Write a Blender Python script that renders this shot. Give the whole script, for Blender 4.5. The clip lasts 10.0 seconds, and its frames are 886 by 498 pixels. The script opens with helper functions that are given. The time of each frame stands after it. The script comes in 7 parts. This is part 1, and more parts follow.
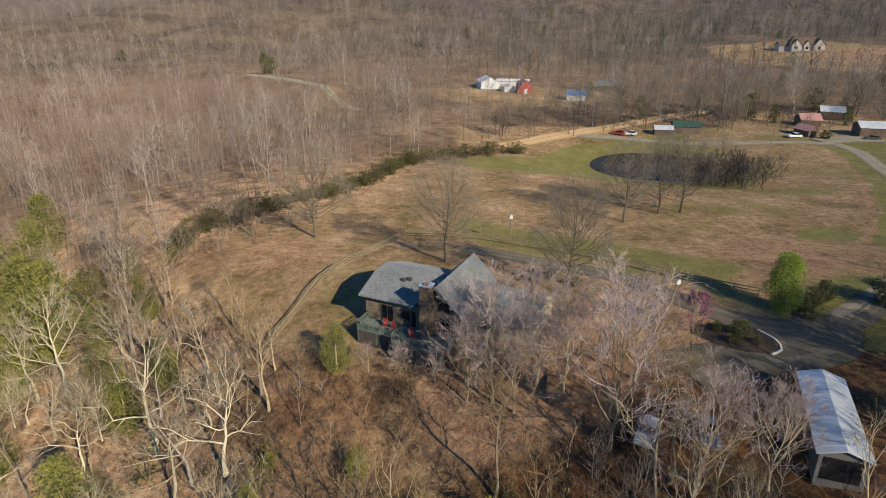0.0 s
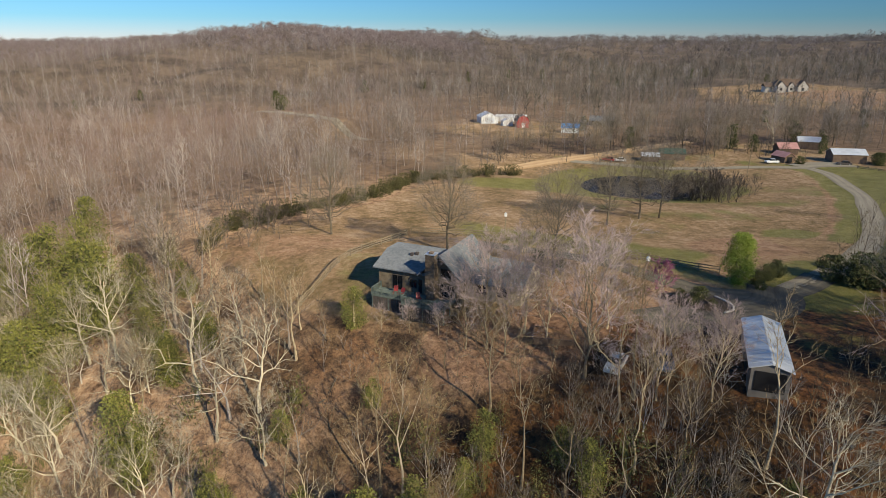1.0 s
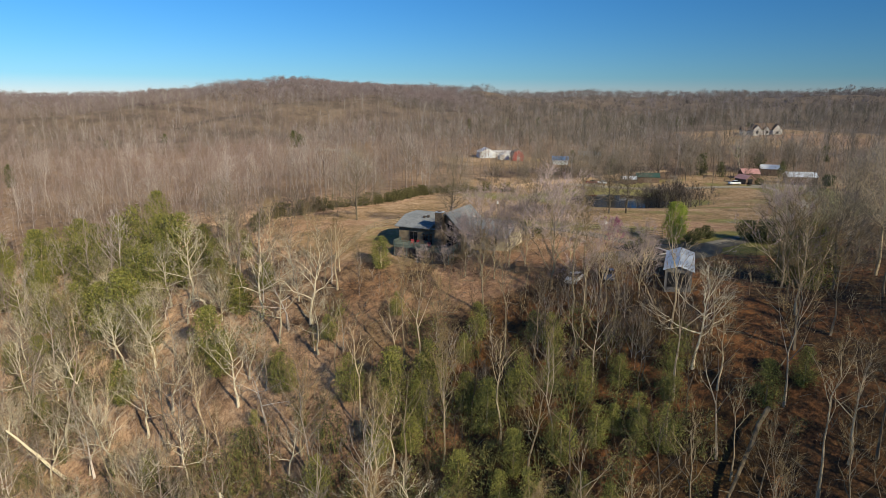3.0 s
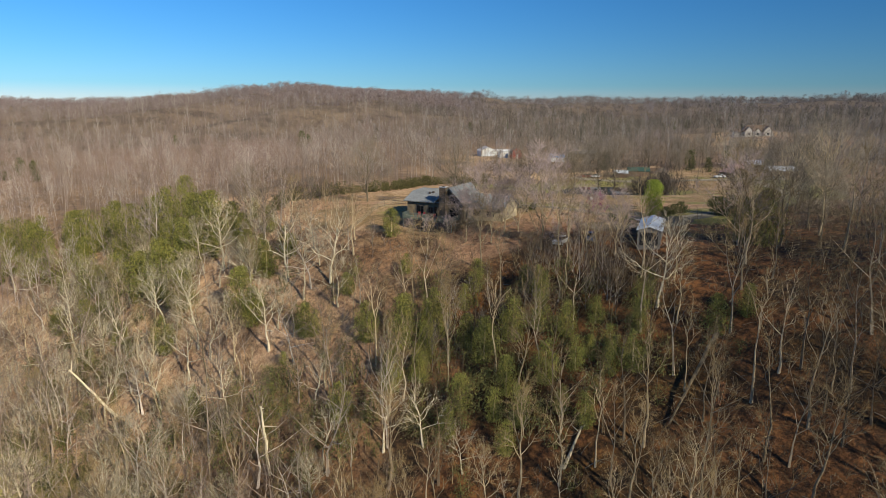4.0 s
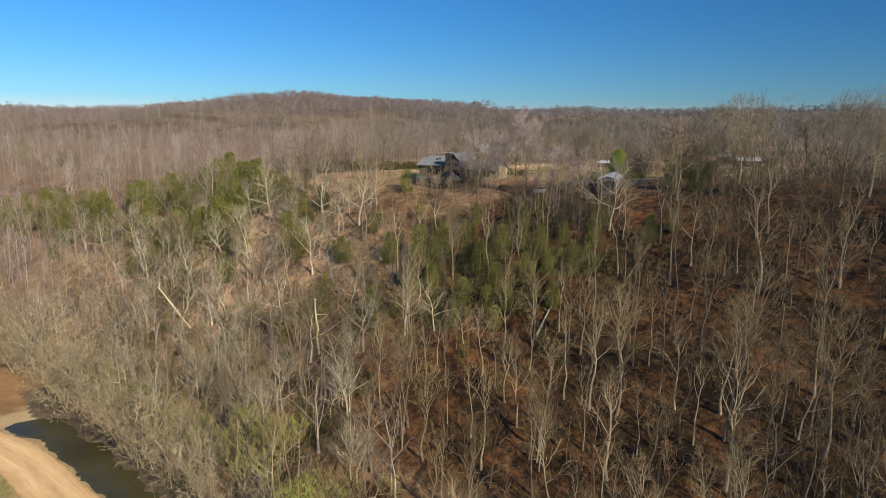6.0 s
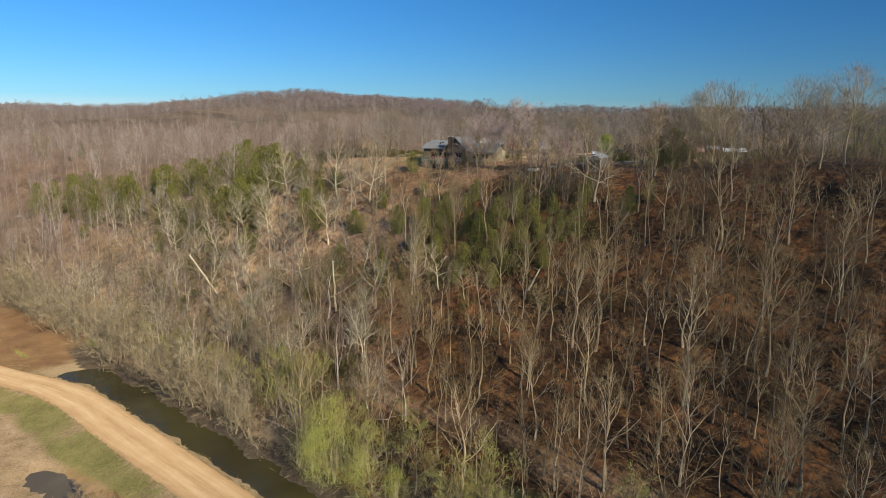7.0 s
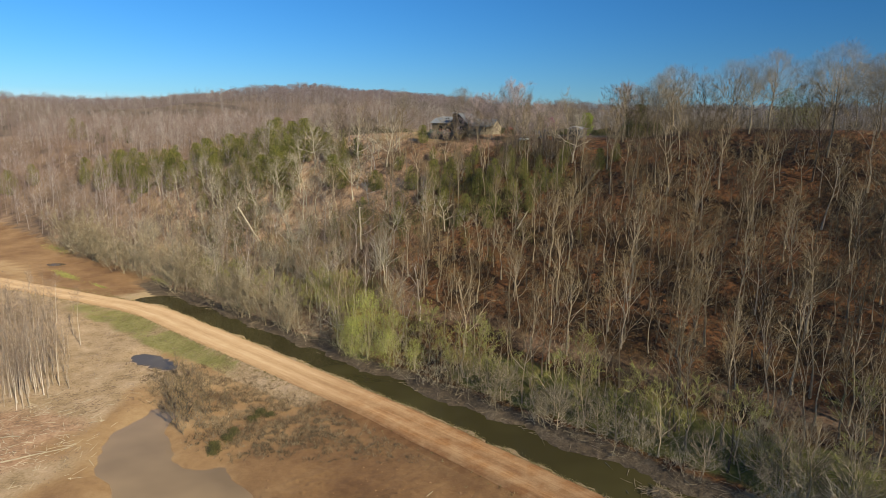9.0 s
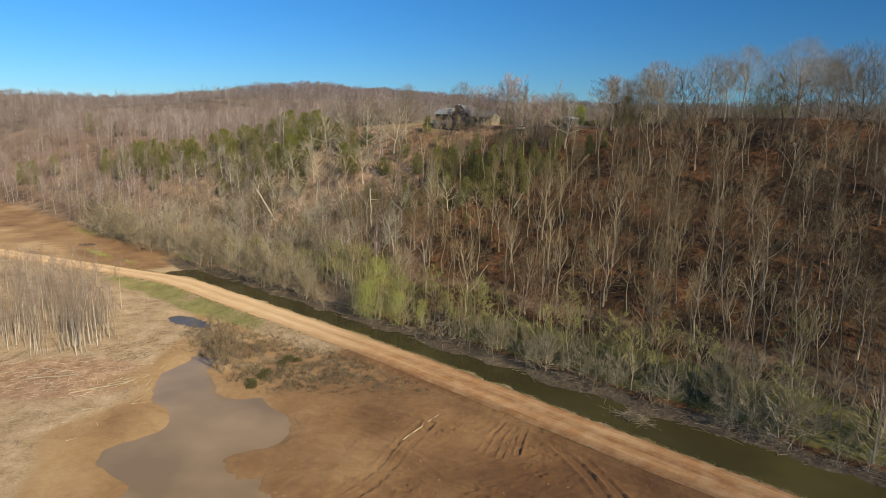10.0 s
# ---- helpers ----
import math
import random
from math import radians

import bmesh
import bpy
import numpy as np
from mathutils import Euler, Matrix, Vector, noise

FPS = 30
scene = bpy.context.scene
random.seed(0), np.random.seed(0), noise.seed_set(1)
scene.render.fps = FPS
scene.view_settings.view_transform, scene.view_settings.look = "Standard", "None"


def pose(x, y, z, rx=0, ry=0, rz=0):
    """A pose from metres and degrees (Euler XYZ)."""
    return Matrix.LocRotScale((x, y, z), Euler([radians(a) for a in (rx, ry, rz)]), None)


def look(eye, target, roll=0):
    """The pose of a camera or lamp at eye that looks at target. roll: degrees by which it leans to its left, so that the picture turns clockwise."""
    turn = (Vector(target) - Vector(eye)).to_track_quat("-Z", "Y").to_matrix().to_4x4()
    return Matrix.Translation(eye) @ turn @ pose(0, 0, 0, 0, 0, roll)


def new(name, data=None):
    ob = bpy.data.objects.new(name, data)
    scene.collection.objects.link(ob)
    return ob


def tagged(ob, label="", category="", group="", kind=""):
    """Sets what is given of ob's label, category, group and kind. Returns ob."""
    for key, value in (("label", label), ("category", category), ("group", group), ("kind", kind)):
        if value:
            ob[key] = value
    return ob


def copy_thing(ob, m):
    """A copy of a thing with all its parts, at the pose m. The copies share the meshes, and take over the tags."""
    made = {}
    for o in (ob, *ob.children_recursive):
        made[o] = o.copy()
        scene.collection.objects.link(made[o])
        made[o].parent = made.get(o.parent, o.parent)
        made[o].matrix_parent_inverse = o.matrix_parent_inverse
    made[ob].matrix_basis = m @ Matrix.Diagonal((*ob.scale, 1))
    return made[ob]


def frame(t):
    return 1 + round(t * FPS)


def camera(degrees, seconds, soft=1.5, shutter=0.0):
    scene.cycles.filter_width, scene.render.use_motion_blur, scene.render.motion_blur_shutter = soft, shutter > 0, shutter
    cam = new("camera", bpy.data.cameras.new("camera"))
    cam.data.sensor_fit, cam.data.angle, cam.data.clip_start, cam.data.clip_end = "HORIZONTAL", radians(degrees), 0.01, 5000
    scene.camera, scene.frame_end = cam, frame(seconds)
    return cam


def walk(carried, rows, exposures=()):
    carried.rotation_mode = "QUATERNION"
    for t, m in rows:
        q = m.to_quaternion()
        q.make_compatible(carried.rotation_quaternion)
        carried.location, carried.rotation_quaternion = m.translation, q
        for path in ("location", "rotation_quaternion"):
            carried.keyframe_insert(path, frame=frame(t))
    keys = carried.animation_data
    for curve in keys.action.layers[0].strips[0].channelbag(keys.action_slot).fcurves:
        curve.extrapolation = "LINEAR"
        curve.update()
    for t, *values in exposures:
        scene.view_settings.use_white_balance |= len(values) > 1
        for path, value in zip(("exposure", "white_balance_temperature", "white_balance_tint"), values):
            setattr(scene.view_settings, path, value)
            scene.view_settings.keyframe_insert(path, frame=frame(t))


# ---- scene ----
cam = camera(69.2, 10.0, soft=0.6)
METRES, EYE, TILT, LEAN, TURN = 180.0, 40.0, -22.0, 0.0, 0.0
ROWS = [
    (0.0, 0.0, 0.0, 0.0, 0.0, 0.0, -0.0),
    (0.5, -0.0003, -0.0377, -0.0276, 0.07, 2.01, -0.15),
    (1.0, -0.0008, -0.0758, -0.0552, 0.12, 4.0, -0.2),
    (1.5, -0.0014, -0.114, -0.0824, 0.15, 5.87, -0.23),
    (2.0, -0.0024, -0.1522, -0.1097, 0.17, 7.41, -0.29),
    (2.5, -0.0033, -0.1913, -0.1374, 0.19, 8.31, -0.32),
    (4.0, -0.0059, -0.3118, -0.2218, 0.32, 9.49, -0.43),
    (4.5, -0.0076, -0.3537, -0.2512, 0.29, 9.87, -0.49),
    (5.0, -0.0089, -0.3961, -0.2807, 0.26, 10.24, -0.57),
    (5.5, -0.0106, -0.4395, -0.3103, 0.21, 10.54, -0.65),
    (7.0, -0.0137, -0.5658, -0.3967, 0.3, 10.67, -0.77),
    (7.5, -0.0151, -0.6084, -0.4248, 0.29, 10.65, -0.89),
    (8.0, -0.0163, -0.6514, -0.4528, 0.28, 10.63, -1.01),
    (8.5, -0.0176, -0.6946, -0.4802, 0.25, 10.59, -1.14),
    (9.0, -0.0193, -0.7387, -0.5078, 0.24, 10.57, -1.24),
    (9.5, -0.021, -0.7827, -0.535, 0.23, 10.55, -1.3),
    (10.0, -0.0222, -0.8266, -0.5617, 0.26, 10.53, -1.39),
]

walk(cam, [(t, pose(0, 0, EYE, TILT, LEAN, TURN) @ pose(METRES * x, METRES * y, METRES * z, 90 + pitch, roll, yaw)) for t, x, y, z, yaw, pitch, roll in ROWS])

# ---- light: a low clear winter sun behind the camera's right shoulder ----
SUN_DIR = Vector((0.61, -0.79, 0.0)).normalized() * math.cos(radians(29)) + Vector((0, 0, math.sin(radians(29))))
world = bpy.data.worlds.new("world")
scene.world = world
world.use_nodes = True
sky = world.node_tree.nodes.new("ShaderNodeTexSky")
sky.sky_type, sky.sun_disc = "NISHITA", False
sky.sun_elevation, sky.sun_rotation = radians(29), math.atan2(SUN_DIR.x, SUN_DIR.y)
sky.air_density, sky.dust_density, sky.ozone_density = 1.0, 0.0, 1.5
tint = world.node_tree.nodes.new("ShaderNodeMix")
tint.data_type, tint.blend_type = "RGBA", "MULTIPLY"
tint.inputs[0].default_value = 1.0
world.node_tree.links.new(sky.outputs[0], tint.inputs[6])
deep = world.node_tree.nodes.new("ShaderNodeHueSaturation")
deep.inputs["Saturation"].default_value, deep.inputs["Value"].default_value = 1.19, 1.12
world.node_tree.links.new(tint.outputs[2], deep.inputs["Color"])
# the clear air is a little brighter towards the left of the valley
around = world.node_tree.nodes.new("ShaderNodeSeparateXYZ")
world.node_tree.links.new(world.node_tree.nodes.new("ShaderNodeTexCoord").outputs["Generated"], around.inputs[0])
# and paler close to the horizon
climb = world.node_tree.nodes.new("ShaderNodeValToRGB")
for stop, place, shade in zip((climb.color_ramp.elements[0], climb.color_ramp.elements[1], climb.color_ramp.elements.new(0.03)), (0.0, 0.07, 0.03), ((0.78, 0.96, 1.56), (0.37, 0.895, 1.48), (0.54, 0.91, 1.51))):
    stop.position, stop.color = place, (*(c / 2 for c in shade), 1)
world.node_tree.links.new(around.outputs[2], climb.inputs[0])
world.node_tree.links.new(climb.outputs[0], tint.inputs[7])
level = world.node_tree.nodes.new("ShaderNodeMath")
level.operation = "MULTIPLY_ADD"
level.inputs[1].default_value, level.inputs[2].default_value = -0.048, 0.107
world.node_tree.links.new(around.outputs[0], level.inputs[0])
world.node_tree.links.new(level.outputs[0], world.node_tree.nodes["Background"].inputs[1])
world.node_tree.links.new(deep.outputs[0], world.node_tree.nodes["Background"].inputs[0])
sun_lamp = bpy.data.lights.new("sun", "SUN")
sun_lamp.energy, sun_lamp.angle, sun_lamp.color = 5.0, radians(0.53), (1.0, 0.89, 0.68)
sun = new("sun", sun_lamp)
sun.matrix_world = look(SUN_DIR * 300, (0, 0, 0))
scene.view_settings.exposure = 0.0

# ---- materials ----


def mat(name, rough=0.8, metal=0.0):
    m = bpy.data.materials.new(name)
    m.use_nodes = True
    b = m.node_tree.nodes["Principled BSDF"]
    b.inputs["Roughness"].default_value, b.inputs["Metallic"].default_value = rough, metal
    b.inputs["Diffuse Roughness"].default_value = 1.0 if rough > 0.75 else 0.0
    return m, m.node_tree, b


def tex_noise(nt, scale, detail=4, rough=0.55, coord=None, dims="3D"):
    n = nt.nodes.new("ShaderNodeTexNoise")
    n.inputs["Scale"].default_value, n.inputs["Detail"].default_value, n.inputs["Roughness"].default_value = scale, detail, rough
    if coord is not None:
        nt.links.new(coord, n.inputs["Vector"])
    return n.outputs[0]


EARTH = (1.0, 0.98, 0.82)


def ramp(nt, fac, stops, cast=EARTH):
    r = nt.nodes.new("ShaderNodeValToRGB")
    el = r.color_ramp.elements
    while len(el) < len(stops):
        el.new(0.5)
    for e, (p, c) in zip(el, stops):
        e.position, e.color = p, (c[0] * cast[0], c[1] * cast[1], c[2] * cast[2], 1)
    nt.links.new(fac, r.inputs[0])
    return r.outputs[0]


def mix(nt, fac, a, b, mode="MIX"):
    n = nt.nodes.new("ShaderNodeMix")
    n.data_type, n.blend_type = "RGBA", mode
    for val, sock in ((fac, n.inputs[0]), (a, n.inputs[6]), (b, n.inputs[7])):
        if isinstance(val, (int, float)):
            sock.default_value = val
        elif isinstance(val, tuple):
            sock.default_value = (*val, 1)
        else:
            nt.links.new(val, sock)
    return n.outputs[2]


def calc(nt, op, a, b=0.0, c=0.0):
    n = nt.nodes.new("ShaderNodeMath")
    n.operation = op
    for val, sock in zip((a, b, c), n.inputs):
        if isinstance(val, (int, float)):
            sock.default_value = val
        else:
            nt.links.new(val, sock)
    return n.outputs[0]


def bump(nt, b, height, strength=0.4, dist=0.1):
    n = nt.nodes.new("ShaderNodeBump")
    n.inputs["Strength"].default_value, n.inputs["Distance"].default_value = strength, dist
    nt.links.new(height, n.inputs["Height"])
    nt.links.new(n.outputs[0], b.inputs["Normal"])


def world_pos(nt):
    return nt.nodes.new("ShaderNodeNewGeometry").outputs["Position"]


def simple(name, c1, c2, scale=3.0, rough=0.8, metal=0.0, bump_s=0.2, bump_d=0.02, third=None, cast=(1, 1, 1)):
    """Two colours broken up by noise at two sizes."""
    m, nt, b = mat(name, rough, metal)
    p = world_pos(nt)
    n1, n2 = tex_noise(nt, scale, 5, 0.6, p), tex_noise(nt, scale * 0.13, 3, 0.5, p)
    f = calc(nt, "ADD", calc(nt, "MULTIPLY", n1, 0.6), calc(nt, "MULTIPLY", n2, 0.4))
    nt.links.new(ramp(nt, f, [(0.36, c1), (0.64, c2)] if third is None else [(0.34, c1), (0.5, c2), (0.66, third)], cast), b.inputs["Base Color"])
    if bump_s:
        bump(nt, b, n1, bump_s, bump_d)
    return m


def vary_random(name, c1, c2, scale=2.0, rough=0.85, island=False):
    """Colour by the object's (or piece's) own random number and grain."""
    m, nt, b = mat(name, rough)
    info = nt.nodes.new("ShaderNodeNewGeometry" if island else "ShaderNodeObjectInfo")
    n1 = tex_noise(nt, scale, 4, 0.6, world_pos(nt))
    f = calc(nt, "ADD", calc(nt, "MULTIPLY", n1, 0.6), calc(nt, "MULTIPLY", info.outputs["Random Per Island" if island else "Random"], 0.5))
    nt.links.new(ramp(nt, f, [(0.25, c1), (0.8, c2)]), b.inputs["Base Color"])
    return m


M_BARK = vary_random("bark", (0.12, 0.09, 0.062), (0.54, 0.44, 0.335), 1.5)
M_BARK_DARK = vary_random("bark_dark", (0.07, 0.055, 0.042), (0.24, 0.195, 0.155), 1.5)
M_BARK_PALE = vary_random("bark_pale", (0.33, 0.285, 0.235), (0.70, 0.63, 0.55), 0.8)
M_TWIG = vary_random("twigs", (0.085, 0.059, 0.031), (0.34, 0.247, 0.138), 0.15)
M_TWIG_GREY = vary_random("twigs_grey", (0.17, 0.14, 0.125), (0.36, 0.31, 0.285), 0.15)
M_TWIG_ROSY = vary_random("twigs_rosy", (0.30, 0.23, 0.25), (0.53, 0.425, 0.47), 0.15)
M_TWIG_RIDGE = vary_random("twigs_ridge", (0.24, 0.20, 0.165), (0.47, 0.405, 0.35), 0.15)
M_TWIG_ARCH = vary_random("twigs_arching", (0.17, 0.14, 0.106), (0.42, 0.355, 0.28), 0.15)
M_TWIG_PALE = vary_random("twigs_pale", (0.22, 0.19, 0.16), (0.44, 0.39, 0.34), 0.15)


def woods_material(name, dull, pale, red, speck=0.28):
    """Bark and twigs of a forest, tinted stand by stand."""
    m, nt, b = mat(name, 0.9)
    p = world_pos(nt)
    own = nt.nodes.new("ShaderNodeAttribute")
    own.attribute_name = "tint"
    isl = calc(nt, "ADD", calc(nt, "MULTIPLY", own.outputs["Fac"], 1.0 - speck), calc(nt, "MULTIPLY", nt.nodes.new("ShaderNodeNewGeometry").outputs["Random Per Island"], speck))
    patch, small = tex_noise(nt, 0.011, 4, 0.6, p), tex_noise(nt, 0.09, 3, 0.5, p)
    way = nt.nodes.new("ShaderNodeSeparateXYZ")
    nt.links.new(p, way.inputs[0])
    patch = calc(nt, "ADD", patch, calc(nt, "MINIMUM", calc(nt, "MAXIMUM", calc(nt, "MULTIPLY", way.outputs[0], -0.0011), -0.12), 0.12))
    base = ramp(nt, patch, [(0.38, dull), (0.5, tuple(0.5 * (u + v) for u, v in zip(dull, red))), (0.62, red)], (1, 0.99, 0.93))
    col = mix(nt, ramp(nt, calc(nt, "ADD", calc(nt, "MULTIPLY", isl, 0.75), calc(nt, "MULTIPLY", small, 0.35)), [(0.34, (0.0, 0.0, 0.0)), (0.62, (0.25, 0.25, 0.25)), (0.92, (1, 1, 1))]), base, pale)
    nt.links.new(col, b.inputs["Base Color"])
    return m


M_WOODS = woods_material("woods_bark", (0.16, 0.134, 0.104), (0.495, 0.432, 0.386), (0.225, 0.15, 0.129), 0.1)
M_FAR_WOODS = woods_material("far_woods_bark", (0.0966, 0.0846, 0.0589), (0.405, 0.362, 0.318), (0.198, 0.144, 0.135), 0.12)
M_NEAR = woods_material("near_woods_bark", (0.095, 0.069, 0.043), (0.56, 0.46, 0.33), (0.155, 0.103, 0.06))
M_NEAR_TWIG = woods_material("near_woods_twigs", (0.08, 0.057, 0.027), (0.39, 0.285, 0.148), (0.145, 0.09, 0.041))
M_PALE_WOODS = woods_material("pale_woods_bark", (0.20, 0.16, 0.13), (0.66, 0.58, 0.50), (0.27, 0.20, 0.16))
M_PALE_TWIG = woods_material("pale_woods_twigs", (0.055, 0.042, 0.034), (0.28, 0.235, 0.195), (0.12, 0.083, 0.064))
M_BRUSH_DRY = woods_material("dry_stems", (0.068, 0.049, 0.037), (0.36, 0.29, 0.23), (0.19, 0.122, 0.093))
M_THICKET = woods_material("thicket_stems", (0.32, 0.26, 0.205), (0.70, 0.61, 0.50), (0.39, 0.305, 0.23))
M_THICKET_TWIG = woods_material("thicket_twigs", (0.15, 0.115, 0.088), (0.42, 0.34, 0.27), (0.21, 0.152, 0.112))
# skyline trees: the purple-grey haze of distance is put into the colour
M_FAR_HAZED = woods_material("hazed_distant_bark", (0.15, 0.125, 0.115), (0.30, 0.26, 0.255), (0.22, 0.168, 0.172), 0.06)
M_BANK = woods_material("bank_stems", (0.142, 0.118, 0.074), (0.60, 0.515, 0.355), (0.25, 0.195, 0.118))
M_BRUSH = woods_material("brush_stems", (0.06, 0.046, 0.026), (0.46, 0.36, 0.22), (0.14, 0.092, 0.052))
M_GRASS = woods_material("verge_grass", (0.136, 0.124, 0.04), (0.384, 0.312, 0.16), (0.224, 0.168, 0.072))
M_CEDAR = vary_random("cedar_foliage", (0.045, 0.052, 0.015), (0.30, 0.295, 0.078), 0.35, island=True)
M_PINE = vary_random("dark_evergreen_foliage", (0.03, 0.038, 0.014), (0.14, 0.15, 0.05), 0.35, island=True)
M_BRAMBLE = vary_random("bramble_foliage", (0.03, 0.032, 0.012), (0.15, 0.135, 0.05), 0.5, island=True)
M_OLIVE = vary_random("olive_foliage", (0.045, 0.05, 0.016), (0.20, 0.185, 0.065), 0.5, island=True)
M_BUD_HAZE = vary_random("bud_haze", (0.17, 0.162, 0.0553), (0.374, 0.365, 0.128), 0.3, island=True)
M_BUDS = vary_random("spring_leaves", (0.28, 0.31, 0.07), (0.56, 0.57, 0.17), 1.2, island=True)
M_LEAF = vary_random("fresh_leaves", (0.15, 0.22, 0.03), (0.38, 0.45, 0.08), 1.2, island=True)
M_RUSTLEAF = vary_random("rusty_dead_leaves", (0.20, 0.075, 0.03), (0.46, 0.20, 0.09), 1.0, island=True)
M_REDBUD = vary_random("redbud_blossom", (0.24, 0.07, 0.16), (0.44, 0.18, 0.32), 1.2, island=True)
M_SIDING = simple("weathered_siding", (0.11, 0.085, 0.065), (0.21, 0.17, 0.135), 2.0, cast=EARTH)
M_STONE = simple("fieldstone", (0.07, 0.052, 0.042), (0.22, 0.165, 0.13), 3.0, cast=EARTH)
M_TIN = simple("galvanised_tin", (0.52, 0.55, 0.58), (0.74, 0.77, 0.80), 0.6, 0.45, 0.25, 0.05)
M_DARK = simple("dark_void", (0.012, 0.012, 0.014), (0.02, 0.02, 0.022), 2.0, 0.3, bump_s=0)

# ---- the lie of the land ----


def sm(a, b, v):
    t = np.clip((np.asarray(v, float) - a) / (b - a), 0, 1)
    return t * t * (3 - 2 * t)


WAVES = [(random.uniform(0, 6.28), random.uniform(0, 6.28), random.uniform(0, 6.28)) for _ in range(24)]


def rolling(x, y, size, k0=0, n=5):
    """Smooth pseudo-random swell between about -1 and 1."""
    out = 0
    for i in range(n):
        a, p, q = WAVES[(k0 + i) % 24]
        w = 6.28 / size * (0.7 + 0.25 * i)
        out = out + np.sin(w * (x * math.cos(a) + y * math.sin(a)) + p) * np.cos(0.6 * w * (y * math.cos(a) - x * math.sin(a)) + q)
    return out / n * 1.6


def creek_s(x, y):
    """Metres from the creek's wooded bank, up the hill."""
    return 0.638 * (x + 53.5) + 0.77 * (y - 0.7)


def creek_u(x, y):
    """Metres along the creek, towards the right of the valley."""
    return 0.77 * (x + 53.5) - 0.638 * (y - 0.7)


def from_su(s, u):
    return (-53.5 + 0.638 * s + 0.77 * u, 0.7 + 0.77 * s - 0.638 * u)


def road_s(u):
    """Where the dirt road runs, across the valley."""
    u = np.asarray(u, float)
    return -14.0 - 0.30 * np.clip(-28 - u, 0, None) - 0.05 * np.clip(u - 60, 0, None)


def inside(poly, x, y):
    """Signed distance to a closed outline, positive within."""
    x, y = np.asarray(x, float), np.asarray(y, float)
    d, odd = np.full(x.shape, 1e9), np.zeros(x.shape, bool)
    for (x0, y0), (x1, y1) in zip(poly, poly[1:] + poly[:1]):
        ex, ey = x1 - x0, y1 - y0
        t = np.clip(((x - x0) * ex + (y - y0) * ey) / (ex * ex + ey * ey), 0, 1)
        d = np.minimum(d, np.hypot(x - x0 - t * ex, y - y0 - t * ey))
        cross = ((y0 > y) != (y1 > y)) & (x < ex * (y - y0) / (ey if abs(ey) > 1e-9 else 1e-9) + x0)
        odd ^= cross
    return np.where(odd, d, -d)


PASTURE = [(-44, 98), (-43, 108), (-36, 116), (-28, 128), (-16, 142), (-8, 168), (8, 181), (30, 190), (48, 206), (80, 210), (122, 208), (126, 192),
           (117, 173), (110, 155), (101, 138), (87, 114), (71, 94), (60, 84), (50, 76), (40, 68), (24, 68), (8, 66), (-10, 68), (-24, 74), (-34, 82)]
POND = [(-56.7, -48), (-60, -57), (-57, -68.6), (-49.2, -77), (-48.8, -82), (-55, -86.6), (-54.5, -90), (-51, -93), (-46, -95), (-45.5, -100), (-44, -108), (-32, -108), (-33.5, -98), (-38.5, -87.5), (-31, -84), (-28.5, -80), (-31.5, -74), (-38, -67.5), (-41.3, -68.8), (-46.5, -64.3), (-52, -56.5), (-52.6, -50)]


